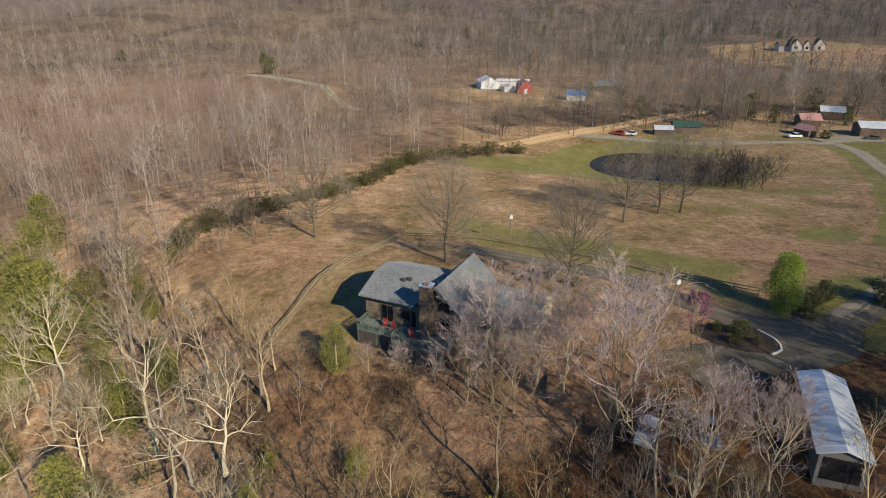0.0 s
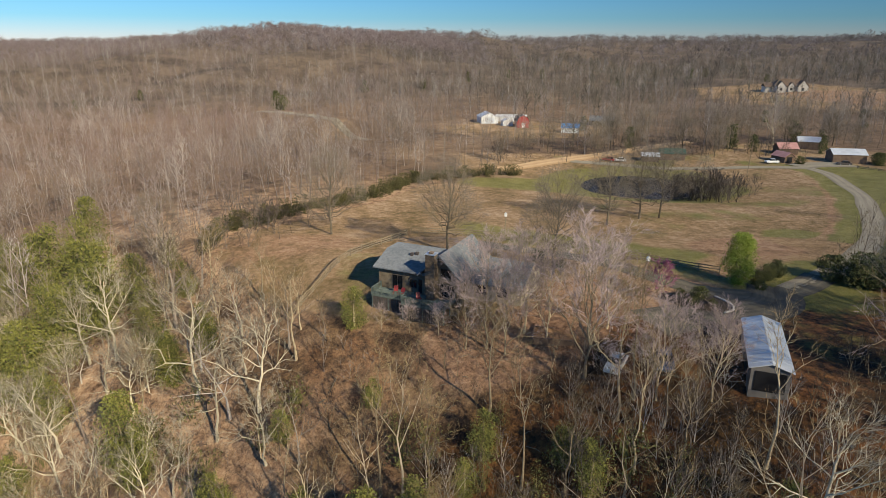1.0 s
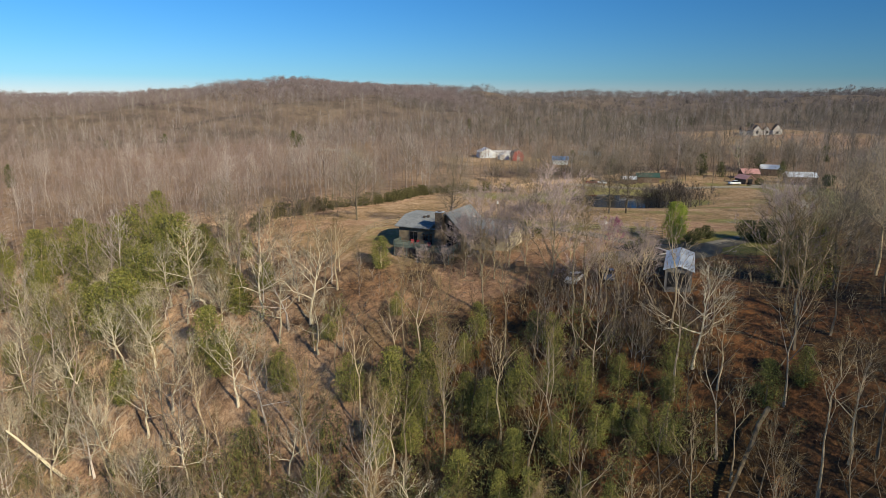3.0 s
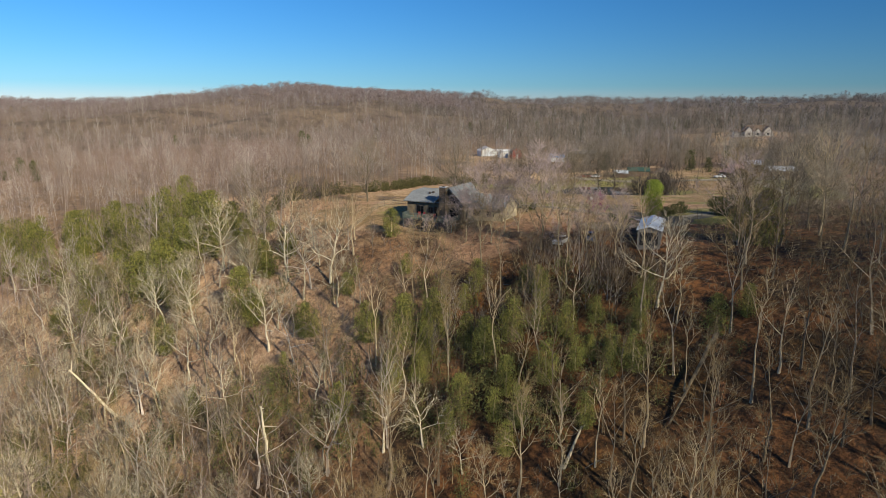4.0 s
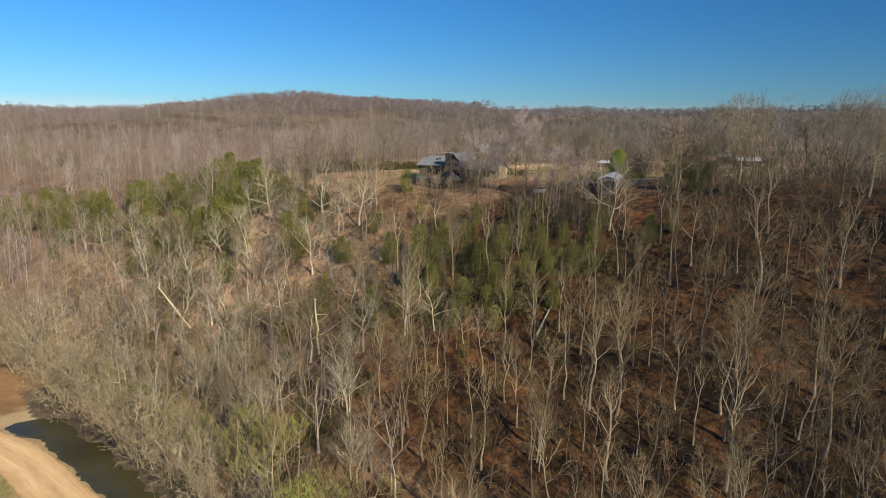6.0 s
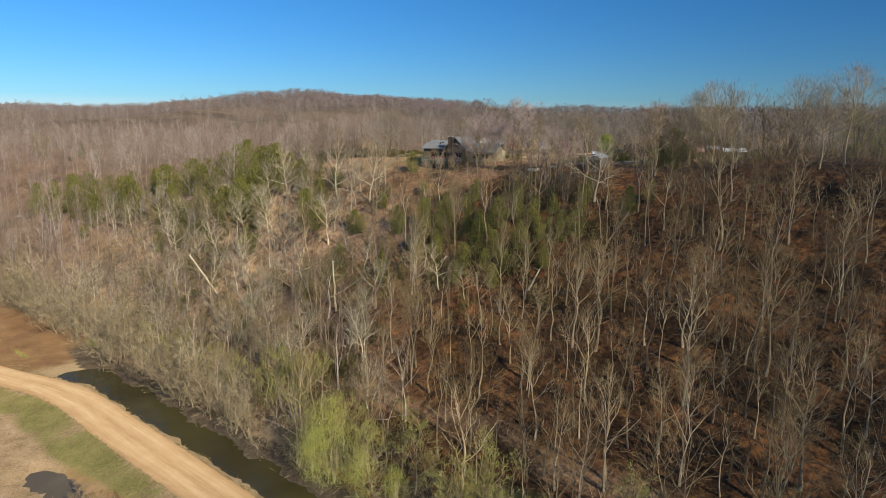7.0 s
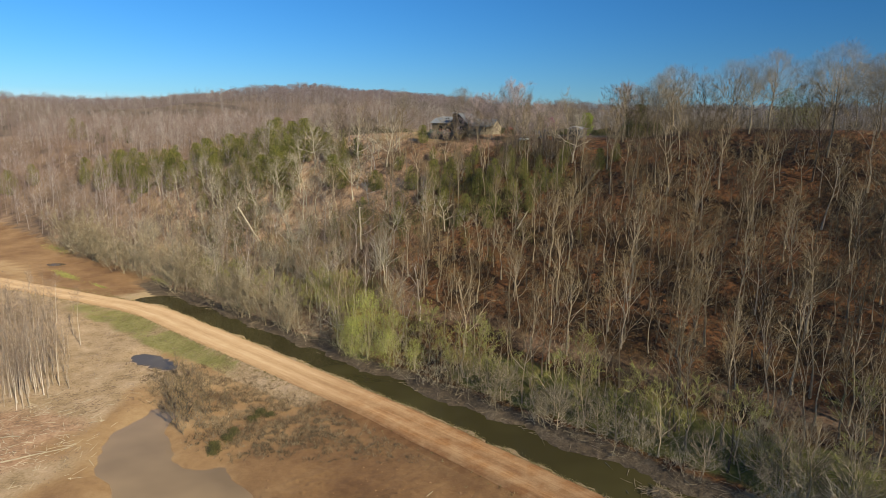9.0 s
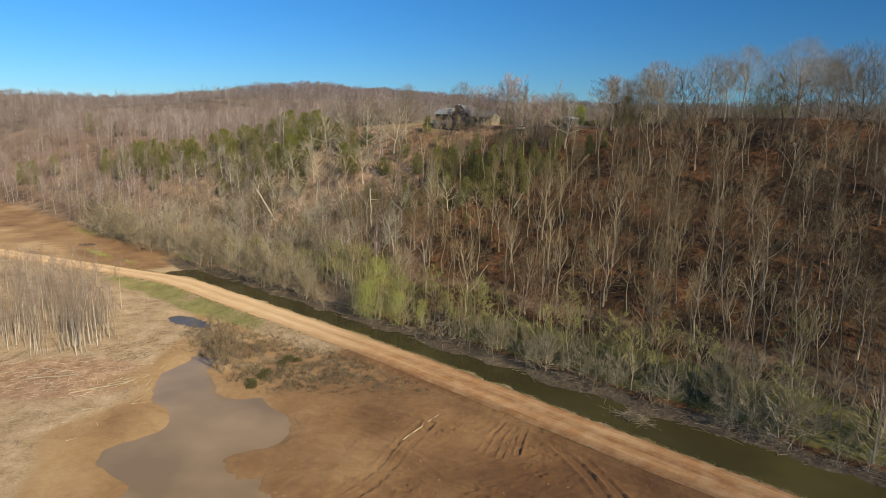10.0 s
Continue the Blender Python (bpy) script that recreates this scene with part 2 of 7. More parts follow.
def height(x, y):
    x, y = np.asarray(x, float), np.asarray(y, float)
    s, u = creek_s(x, y), creek_u(x, y)
    up = s + 9 * sm(35, -20, u) * sm(28, 50, s) * sm(100, 60, s)
    up = up + (1.7 * rolling(x, y, 19, 5) + 0.7 * rolling(x, y, 7, 8)) * sm(16, 6, np.abs(s + 2))
    z = np.interp(up, [-34, -24, -8.5, -7, -4.4, -3.0, 0.5, 8, 20, 32, 50, 57, 69, 82, 92, 400], [-48.0, -47.9, -47.4, -48.3, -48.3, -46.85, -46, -44.6, -39.5, -33, -24, -19, -11.5, -3, 0.2, 0.2])
    z = z + 1.2 * rolling(x, y, 34, 0) * sm(6, 30, s) * sm(95, 70, s)
    # the road stands on a low bank
    across = s - road_s(u)
    across = across + (1.1 * rolling(x, y, 13, 3) + 0.5 * rolling(x, y, 5, 15)) * sm(3.6, 5.5, across)
    z = np.maximum(z, -46.5 - 1.6 * sm(3.2, 8.5, np.abs(across)) - 8 * sm(8, 12, np.abs(across)))
    # mud flats where the creek widens, upstream
    flats = sm(-26, -44, u + 7 * rolling(x, y, 24, 3) + 3 * rolling(x, y, 9, 6)) * sm(3, -2, s)
    z = np.maximum(z, -48.5 + (1.72 + 0.16 * rolling(x, y, 26, 9)) * flats)
    # floodplain
    z = z + (0.25 * rolling(x, y, 22, 7) + 0.16 * rolling(x, y, 6, 13)) * sm(-22, -30, s)
    pond = inside(POND, x, y)
    z = z - 1.05 * sm(-3, 3, pond) * (s < -20)
    z = z - 0.92 * sm(1.25, 0.7, np.hypot((x + 67.5) / 7.0, (y + 24.5) / 4.2 + 0.12 * (x + 67.5)))
    # hilltop, falling to the far pond and the left-hand woods
    top = sm(40, 92, s)
    p = -2.4 * sm(84, 118, y) - 3.0 * sm(118, 185, y) - 9 * sm(-35, -140, x) - 4.6 * np.exp(-((x - 62) ** 2 + (y - 184) ** 2) / (2 * 24 ** 2))
    z = z + top * p
    # the ridge swells on the sunny side
    z = z + 4.0 * sm(46, 82, x) * sm(64, 98, s) * sm(84, 30, y)
    # distance
    r = np.hypot(x, y - 150)
    z = z + 36 * sm(330, 1250, r) + 37 * np.exp(-((x + 225) ** 2 / (2 * 140 ** 2) + (y - 960) ** 2 / (2 * 260 ** 2)))
    z = z + 7 * np.exp(-((x - 255) ** 2 / (2 * 75 ** 2) + (y - 475) ** 2 / (2 * 60 ** 2)))
    z = z + 7 * np.exp(-(((x + 80) * 0.84 + (y - 327) * 0.54) / 14) ** 2 / 2) * sm(75, 55, np.abs((x + 80) * 0.54 - (y - 327) * 0.84))
    z = z + 9 * rolling(x, y, 420, 11) * sm(260, 600, r) + 7 * rolling(x, y, 210, 17) * sm(300, 520, r) + 3 * rolling(x, y, 130, 3) * sm(200, 330, r)
    return z


def axis(fine0, fine1, step, far, grow):
    mids = list(np.arange(fine0, fine1 + 0.1, step))
    hi, lo, d = [], [], step
    while (hi[-1] if hi else fine1) < far:
        d *= grow
        hi.append((hi[-1] if hi else fine1) + d)
        lo.append((lo[-1] if lo else fine0) - d)
    return np.array(lo[::-1] + mids + hi)


GX, GY = axis(-125, 125, 1.7, 4300, 1.1), axis(-145, 212, 1.7, 4300, 1.1)
GZ = height(*np.meshgrid(GX, GY))


def ground_z(x, y):
    x, y = np.asarray(x, float), np.asarray(y, float)
    i, j = np.clip(np.searchsorted(GX, x) - 1, 0, len(GX) - 2), np.clip(np.searchsorted(GY, y) - 1, 0, len(GY) - 2)
    fx, fy = (x - GX[i]) / (GX[i + 1] - GX[i]), (y - GY[j]) / (GY[j + 1] - GY[j])
    return (GZ[j, i] * (1 - fx) + GZ[j, i + 1] * fx) * (1 - fy) + (GZ[j + 1, i] * (1 - fx) + GZ[j + 1, i + 1] * fx) * fy


def mesh_np(name, v, f, smooth=False):
    """A mesh from arrays of vertices and of triangles or quads."""
    v, f = np.asarray(v, np.float32), np.asarray(f, np.int32)
    me, k = bpy.data.meshes.new(name), f.shape[1]
    me.vertices.add(len(v)), me.loops.add(f.size), me.polygons.add(len(f))
    me.vertices.foreach_set("co", v.ravel())
    me.loops.foreach_set("vertex_index", f.ravel())
    me.polygons.foreach_set("loop_start", np.arange(0, f.size, k, dtype=np.int32))
    me.polygons.foreach_set("use_smooth", np.full(len(f), smooth))
    me.update(calc_edges=True)
    return me


def grid_faces(nx, ny):
    i = (np.arange(ny - 1)[:, None] * nx + np.arange(nx - 1)[None, :]).ravel()
    return np.stack([i, i + 1, i + nx + 1, i + nx], 1)


def smooth_line(pts, step=1.5):
    """Catmull-Rom through the points, resampled."""
    p = [Vector((*q, 0)) for q in pts]
    p = [p[0] * 2 - p[1]] + p + [p[-1] * 2 - p[-2]]
    out = []
    for i in range(1, len(p) - 2):
        n = max(2, int((p[i + 1] - p[i]).length / step))
        for k in range(n):
            t = k / n
            out.append(0.5 * (2 * p[i] + (p[i + 1] - p[i - 1]) * t + (2 * p[i - 1] - 5 * p[i] + 4 * p[i + 1] - p[i + 2]) * t * t + (3 * p[i] - p[i - 1] - 3 * p[i + 1] + p[i + 2]) * t ** 3))
    out.append(p[-2])
    return [(q.x, q.y) for q in out]


def paint_land(me, x, y):
    """Which cover lies where, with some light and shade painted in, as attributes of a sheet of ground."""
    s, u = creek_s(x, y), creek_u(x, y)
    wob = rolling(x, y, 30, 4) * 5
    past = np.clip(sm(-2.5, 2.5, inside(PASTURE, x, y)), 0, 1)
    mud = sm(38, 60, u) * sm(-1.5, -4, s - road_s(u)) * sm(-34, -26, s) + sm(-21, -25, s + 0.3 * wob) * sm(-74, -54, x + 1.6 * wob) * sm(300, 150, np.hypot(x, y)) + sm(-35, -60, u) * sm(4, 0, s) * sm(-2, 2, s - road_s(u))
    dry = sm(-1, -5, s)
    field = sm(80, 45, np.hypot((x - 262) * 0.75, (y - 445) * 0.9)) + sm(45, 25, np.hypot(x - 136, y - 224)) * 0.8 + sm(40, 25, np.hypot((x - 38) * 0.8, y - 298)) * 0.8
    field = field + 0.9 * sm(186, 196, y) * sm(238, 224, y) * sm(-2, 10, x) * sm(150, 135, x)
    past = np.clip(past + field, 0, 1)
    # lush strips: along the lane, round the pond, near the house, and on the creek's right bank
    lane = np.array(smooth_line([(52, 74), (62.2, 81.5), (73.8, 92.5), (90.3, 113.5), (105.1, 139.3), (114, 156), (119.7, 171.4), (125, 190), (124, 202)], 4))
    near = np.min(np.hypot(x[:, None] - lane[None, :, 0], y[:, None] - lane[None, :, 1]), 1)
    lush = 0.62 * sm(9, 4, near) + 0.7 * sm(16, 4, np.hypot((x - 20) * 0.55, y - 178)) + 0.6 * sm(10, 3, np.abs(np.hypot(x - 62, y - 184) - 24)) + 0.45 * sm(9, 3, np.hypot(x + 14, (y - 84) * 0.5)) + 0.55 * sm(12, 4, np.abs((x - 25) * 0.6 + (y - 98) * 0.8)) * sm(-8, 6, x) * sm(75, 60, x)
    lush = lush + 0.75 * sm(1, 5, s) * sm(26, 12, s + 0.6 * wob) * sm(-5, -25, u) * sm(-75, -50, u)
    lush = lush + 0.8 * sm(0, 4, s) * sm(19, 10, s) * sm(45, 75, u) + (0.72 + 0.3 * rolling(x, y, 19, 2)) * sm(-2.5, -5, s - road_s(u)) * sm(-15, -9, s - road_s(u)) * sm(38, 12, u) * sm(-62, -35, u) + 0.4 * sm(2.5, 4, s - road_s(u)) * sm(-2, -5, s)
    lush = lush + past * (0.30 + 0.42 * rolling(x, y, 46, 1) + 0.2 * rolling(x, y, 15, 6)) * sm(-10, 55, x + 0.25 * (y - 130))
    lush = lush + 0.4 * sm(11, 4, np.hypot((x - 49) * 0.9, (y - 57) * 0.55))
    outer = x > np.interp(y, lane[:, 1], lane[:, 0])
    lush = lush + 0.95 * sm(24, 14, near) * outer * sm(112, 130, y) * sm(206, 198, y) + 0.7 * sm(6.5, 4.5, near) * sm(84, 92, y) + 0.7 * sm(9, 5, np.hypot(x - 71, (y - 106) * 0.7))
    bare = 0.8 * np.exp(-((near - 8.2) / 1.1) ** 2) * (~outer) * sm(84, 95, y) * sm(195, 170, y)
    bare = bare + sm(14, 6, np.hypot((x - 62) * 0.6, y - 98)) + sm(9, 3, np.hypot(x - 48, y - 84)) + 0.6 * sm(16, 6, np.hypot((x + 32) * 0.6, y - 100)) + 0.8 * sm(60, 30, np.hypot((x - 290) * 0.7, y - 425))
    bare = bare + 0.75 * sm(17, 6, np.hypot((x + 79) * 0.62, y + 61)) + 0.6 * sm(9, 3, np.hypot(x + 56, (y + 42) * 0.7))
    bare = bare + 0.9 * sm(15, 8, np.hypot((x - 28) * 0.8, (y - 72) * 1.25)) + 0.7 * sm(12, 5, np.hypot((x - 8) * 0.6, y - 60))
    trail = sm(2.4, 1.2, np.abs(s - 19.3 - 1.8 * rolling(x, y, 46, 8) - 0.6 * rolling(x, y, 11, 2))) * sm(20, 32, u) * sm(170, 150, u)
    zone = me.attributes.new("zone", "FLOAT_COLOR", "POINT")
    zone.data.foreach_set("color", np.stack([past, np.clip(mud, 0, 1), dry, np.clip(lush, 0, 1)], 1).astype(np.float32).ravel())
    # paler cover towards the left: tan leaves, plus sunlight painted into the ground
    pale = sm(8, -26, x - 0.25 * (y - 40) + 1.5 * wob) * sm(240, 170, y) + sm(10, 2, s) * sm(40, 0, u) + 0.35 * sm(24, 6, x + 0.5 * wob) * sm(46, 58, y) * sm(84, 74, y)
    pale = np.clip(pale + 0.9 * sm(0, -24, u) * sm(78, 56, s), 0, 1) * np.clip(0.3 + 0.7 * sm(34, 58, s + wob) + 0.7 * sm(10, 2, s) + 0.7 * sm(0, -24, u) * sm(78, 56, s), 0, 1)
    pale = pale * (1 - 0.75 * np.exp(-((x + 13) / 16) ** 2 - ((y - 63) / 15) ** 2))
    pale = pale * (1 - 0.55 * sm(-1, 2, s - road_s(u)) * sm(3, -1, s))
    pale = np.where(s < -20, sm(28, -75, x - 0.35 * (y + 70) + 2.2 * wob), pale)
    me.attributes.new("pale_cover", "FLOAT", "POINT").data.foreach_set("value", np.clip(pale + 0.5 * trail, 0, 1).astype(np.float32))
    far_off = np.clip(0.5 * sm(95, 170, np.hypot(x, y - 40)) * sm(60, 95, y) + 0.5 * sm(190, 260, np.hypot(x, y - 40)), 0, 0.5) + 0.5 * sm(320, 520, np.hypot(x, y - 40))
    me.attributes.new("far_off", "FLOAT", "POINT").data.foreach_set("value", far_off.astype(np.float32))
    # strip of bank mud that also carries the painted shade of the trees
    wet = sm(-6.5, -4.5, s + 0.2 * wob) * sm(3.0, -0.5, s + 0.25 * wob) * sm(-75, -40, u)
    me.attributes.new("wet", "FLOAT", "POINT").data.foreach_set("value", np.clip(wet, 0, 1).astype(np.float32))
    me.attributes.new("bare", "FLOAT", "POINT").data.foreach_set("value", np.clip(bare, 0, 1).astype(np.float32))


def land_material():
    m, nt, b = mat("land", 0.95)
    p = world_pos(nt)
    at = nt.nodes.new("ShaderNodeAttribute")
    at.attribute_name = "zone"
    sep = nt.nodes.new("ShaderNodeSeparateColor")
    nt.links.new(at.outputs["Color"], sep.inputs[0])
    big, midn, fine = tex_noise(nt, 0.03, 5, 0.6, p), tex_noise(nt, 0.25, 6, 0.65, p), tex_noise(nt, 2.5, 5, 0.7, p)
    clump = tex_noise(nt, 0.09, 4, 0.55, p)
    tuft = tex_noise(nt, 0.75, 8, 0.75, p)
    at3 = nt.nodes.new("ShaderNodeAttribute")
    at3.attribute_name = "pale_cover"
    grain = calc(nt, "ADD", calc(nt, "MULTIPLY", midn, 0.3), calc(nt, "ADD", calc(nt, "MULTIPLY", tuft, 0.4), calc(nt, "MULTIPLY", fine, 0.3)))
    # rusty litter, darkened so that the right slope's shade is in its colour
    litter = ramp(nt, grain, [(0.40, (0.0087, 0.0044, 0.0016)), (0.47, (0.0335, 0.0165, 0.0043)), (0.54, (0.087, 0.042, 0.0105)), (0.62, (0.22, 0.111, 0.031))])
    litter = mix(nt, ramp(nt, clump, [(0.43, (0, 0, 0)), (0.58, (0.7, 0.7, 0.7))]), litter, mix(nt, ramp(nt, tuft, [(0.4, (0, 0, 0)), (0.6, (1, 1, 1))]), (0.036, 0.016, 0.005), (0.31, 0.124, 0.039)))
    # tan litter, lightened to carry the left slope's sunlight in its colour
    pale_sunlit_litter = ramp(nt, grain, [(0.40, (0.121, 0.0712, 0.0468)), (0.47, (0.354, 0.22, 0.153)), (0.54, (0.527, 0.356, 0.254)), (0.62, (0.674, 0.505, 0.379))])
    litter = mix(nt, calc(nt, "MULTIPLY", at3.outputs["Fac"], ramp(nt, calc(nt, "ADD", calc(nt, "MULTIPLY", clump, 0.6), calc(nt, "MULTIPLY", midn, 0.4)), [(0.41, (0.42, 0.42, 0.42)), (0.52, (1, 1, 1))], (1, 1, 1))), litter, pale_sunlit_litter)
    at4 = nt.nodes.new("ShaderNodeAttribute")
    at4.attribute_name = "far_off"
    # farthest ground, greyed to go with the haze painted on the skyline trees
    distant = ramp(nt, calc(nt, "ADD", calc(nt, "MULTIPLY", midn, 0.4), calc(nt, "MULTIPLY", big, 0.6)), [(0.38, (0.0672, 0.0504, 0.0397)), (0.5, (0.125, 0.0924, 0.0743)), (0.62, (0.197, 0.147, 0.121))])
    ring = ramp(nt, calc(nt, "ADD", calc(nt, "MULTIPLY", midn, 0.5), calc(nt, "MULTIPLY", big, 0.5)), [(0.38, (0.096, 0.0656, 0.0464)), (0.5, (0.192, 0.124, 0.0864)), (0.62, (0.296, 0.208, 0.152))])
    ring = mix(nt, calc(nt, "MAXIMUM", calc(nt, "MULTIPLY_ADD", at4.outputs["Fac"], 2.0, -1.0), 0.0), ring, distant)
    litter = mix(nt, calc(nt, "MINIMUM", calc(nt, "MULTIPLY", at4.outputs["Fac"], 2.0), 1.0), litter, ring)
    grass = ramp(nt, calc(nt, "ADD", calc(nt, "MULTIPLY", tuft, 0.5), calc(nt, "ADD", calc(nt, "MULTIPLY", clump, 0.3), calc(nt, "MULTIPLY", midn, 0.2))),
                 [(0.39, (0.119, 0.0864, 0.0318)), (0.46, (0.224, 0.15, 0.0816)), (0.53, (0.336, 0.222, 0.144)), (0.61, (0.49, 0.359, 0.272))])
    green = ramp(nt, calc(nt, "ADD", calc(nt, "MULTIPLY", midn, 0.5), calc(nt, "MULTIPLY", fine, 0.5)), [(0.36, (0.0972, 0.108, 0.0216)), (0.64, (0.23, 0.227, 0.0684))])
    mgrain = calc(nt, "ADD", calc(nt, "MULTIPLY", tuft, 0.22), calc(nt, "ADD", calc(nt, "MULTIPLY", clump, 0.38), calc(nt, "MULTIPLY", big, 0.4)))
    mudc = mix(nt, calc(nt, "MULTIPLY", at3.outputs["Fac"], 0.95), ramp(nt, mgrain, [(0.38, (0.0645, 0.0291, 0.0117)), (0.5, (0.132, 0.063, 0.0261)), (0.62, (0.221, 0.118, 0.0528))]),
               ramp(nt, mgrain, [(0.38, (0.165, 0.0903, 0.0476)), (0.5, (0.285, 0.181, 0.101)), (0.62, (0.38, 0.272, 0.17))]))
    dryc = ramp(nt, calc(nt, "ADD", calc(nt, "MULTIPLY", midn, 0.55), calc(nt, "MULTIPLY", fine, 0.45)),
                [(0.33, (0.175, 0.125, 0.0702)), (0.48, (0.35, 0.253, 0.17)), (0.64, (0.503, 0.377, 0.296))])
    at2 = nt.nodes.new("ShaderNodeAttribute")
    at2.attribute_name = "bare"

    def edge(sock):
        return calc(nt, "SMOOTH_MIN", calc(nt, "MAXIMUM", calc(nt, "MULTIPLY_ADD", calc(nt, "SUBTRACT", calc(nt, "ADD", sock, calc(nt, "MULTIPLY", midn, 0.7)), 0.85), 4.0, 0.5), 0.0), 1.0, 0.01)

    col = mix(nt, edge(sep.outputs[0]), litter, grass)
    col = mix(nt, edge(sep.outputs[2]), col, dryc)
    col = mix(nt, calc(nt, "MULTIPLY", edge(at.outputs["Alpha"]), 0.8), col, green)
    col = mix(nt, calc(nt, "MULTIPLY", edge(at2.outputs["Fac"]), 0.7), col, ramp(nt, grain, [(0.40, (0.15, 0.078, 0.05)), (0.5, (0.33, 0.19, 0.13)), (0.62, (0.52, 0.34, 0.25))]))
    col = mix(nt, edge(sep.outputs[1]), col, mudc)
    # bank mud, its colour darkened to hold the shade beneath the trees
    bank_shade = nt.nodes.new("ShaderNodeAttribute")
    bank_shade.attribute_name = "wet"
    col = mix(nt, edge(bank_shade.outputs["Fac"]), col, ramp(nt, grain, [(0.40, (0.034, 0.025, 0.017)), (0.5, (0.088, 0.064, 0.046)), (0.62, (0.20, 0.155, 0.115))]))
    nt.links.new(col, b.inputs["Base Color"])
    bump(nt, b, calc(nt, "MULTIPLY", calc(nt, "ADD", fine, calc(nt, "MULTIPLY", tuft, 2.0)), calc(nt, "MULTIPLY_ADD", sep.outputs[1], -0.72, 1.0)), 0.8, 0.35)
    return m


M_LAND = land_material()
# wheel tracks and furrows in the wet mud: points, half width, depth
TRACKS = [([(-19, -101), (-14.4, -96), (-11.8, -91.1), (-9, -84), (-6, -77)], 0.35, 0.16), ([(-21, -100), (-16.5, -95), (-13.8, -90.4), (-11, -83), (-8, -76)], 0.35, 0.14),
          ([(17.8, -97), (17, -93), (15.1, -87.2), (11.5, -80.5)], 0.5, 0.2), ([(20.5, -99), (19.6, -95), (17.6, -89), (14, -83)], 0.4, 0.15), ([(7.2, -86), (7.9, -83.2), (8.6, -80.7), (10.4, -77)], 0.3, 0.2),
          ([(4.5, -87), (5.4, -84), (6.4, -81), (8, -78)], 0.3, 0.16), ([(1.5, -86), (2.6, -83), (3.8, -80), (6, -76.5)], 0.3, 0.14), ([(-30, -91.5), (-22, -90.5), (-10, -92), (0, -95.5)], 0.5, 0.14),
          ([(-30, -95), (-20, -94), (-9, -96), (1, -99.5)], 0.5, 0.12), ([(-26, -84), (-17, -86), (-7, -88.4), (4, -90)], 0.45, 0.1), ([(-27, -75), (-18, -79), (-10, -86), (-4, -94)], 0.4, 0.1)]


def build_ground():
    xx, yy = np.meshgrid(GX, GY)
    me = mesh_np("ground", np.stack([xx, yy, GZ], -1).reshape(-1, 3), grid_faces(len(GX), len(GY)), True)
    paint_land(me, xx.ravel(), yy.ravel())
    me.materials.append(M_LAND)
    tagged(new("ground", me), "rolling ground of leaf litter, pasture and muddy bottomland", "ground", kind="structure")


def mud_flat():
    """The churned mud beside the road, in fine relief."""
    xs, ys = np.arange(-31, 40, 0.27), np.arange(-112, -58, 0.27)
    xx, yy = np.meshgrid(xs, ys)
    x, y = xx.ravel(), yy.ravel()
    edge = np.minimum(np.minimum(sm(-31, -25, x), sm(-112, -108, y)), np.minimum(sm(-4.6, -7.5, creek_s(x, y) - road_s(creek_u(x, y))), sm(-0.6, -3.0, inside(POND, x, y))))
    dz = 0.09 * rolling(x, y, 2.6, 3) + 0.05 * rolling(x, y, 1.1, 11)
    churn = sm(0.1, 0.7, rolling(x, y, 17, 6) + 0.5 * rolling(x, y, 6, 2))
    rng = np.random.default_rng(61)
    dz = dz + churn * 0.3 * np.abs(rolling(x, y, 1.7, 8)) + churn * rng.uniform(-0.05, 0.09, len(x))
    for pts, wide, deep in TRACKS:
        line = np.array(smooth_line(pts, 0.4))
        near = (x > line[:, 0].min() - 3) & (x < line[:, 0].max() + 3) & (y > line[:, 1].min() - 3) & (y < line[:, 1].max() + 3)
        d = np.full(len(x), 9.0)
        d[near] = np.min(np.hypot(x[near][:, None] - line[None, :, 0], y[near][:, None] - line[None, :, 1]), 1)
        rough = 0.65 + 0.6 * rolling(x, y, 4.0, 14)
        deep = 1.9 * deep
        dz = dz - deep * rough * np.exp(-(d / wide) ** 2) + 0.75 * deep * rough * np.exp(-((d - 2.0 * wide) / (0.7 * wide)) ** 2)
    z = ground_z(x, y) + np.where(edge > 0, 0.06 * np.minimum(edge * 4, 1) + dz * edge, -0.3) - 0.25 * (1 - np.minimum(edge * 6, 1))
    me = mesh_np("mud_flat", np.stack([x, y, z], 1), grid_faces(len(xs), len(ys)), True)
    paint_land(me, x, y)
    me.materials.append(M_LAND)
    tagged(new("mud_flat", me), "churned wet brown mud with wheel tracks beside the road", "mud", kind="structure")


build_ground()
mud_flat()


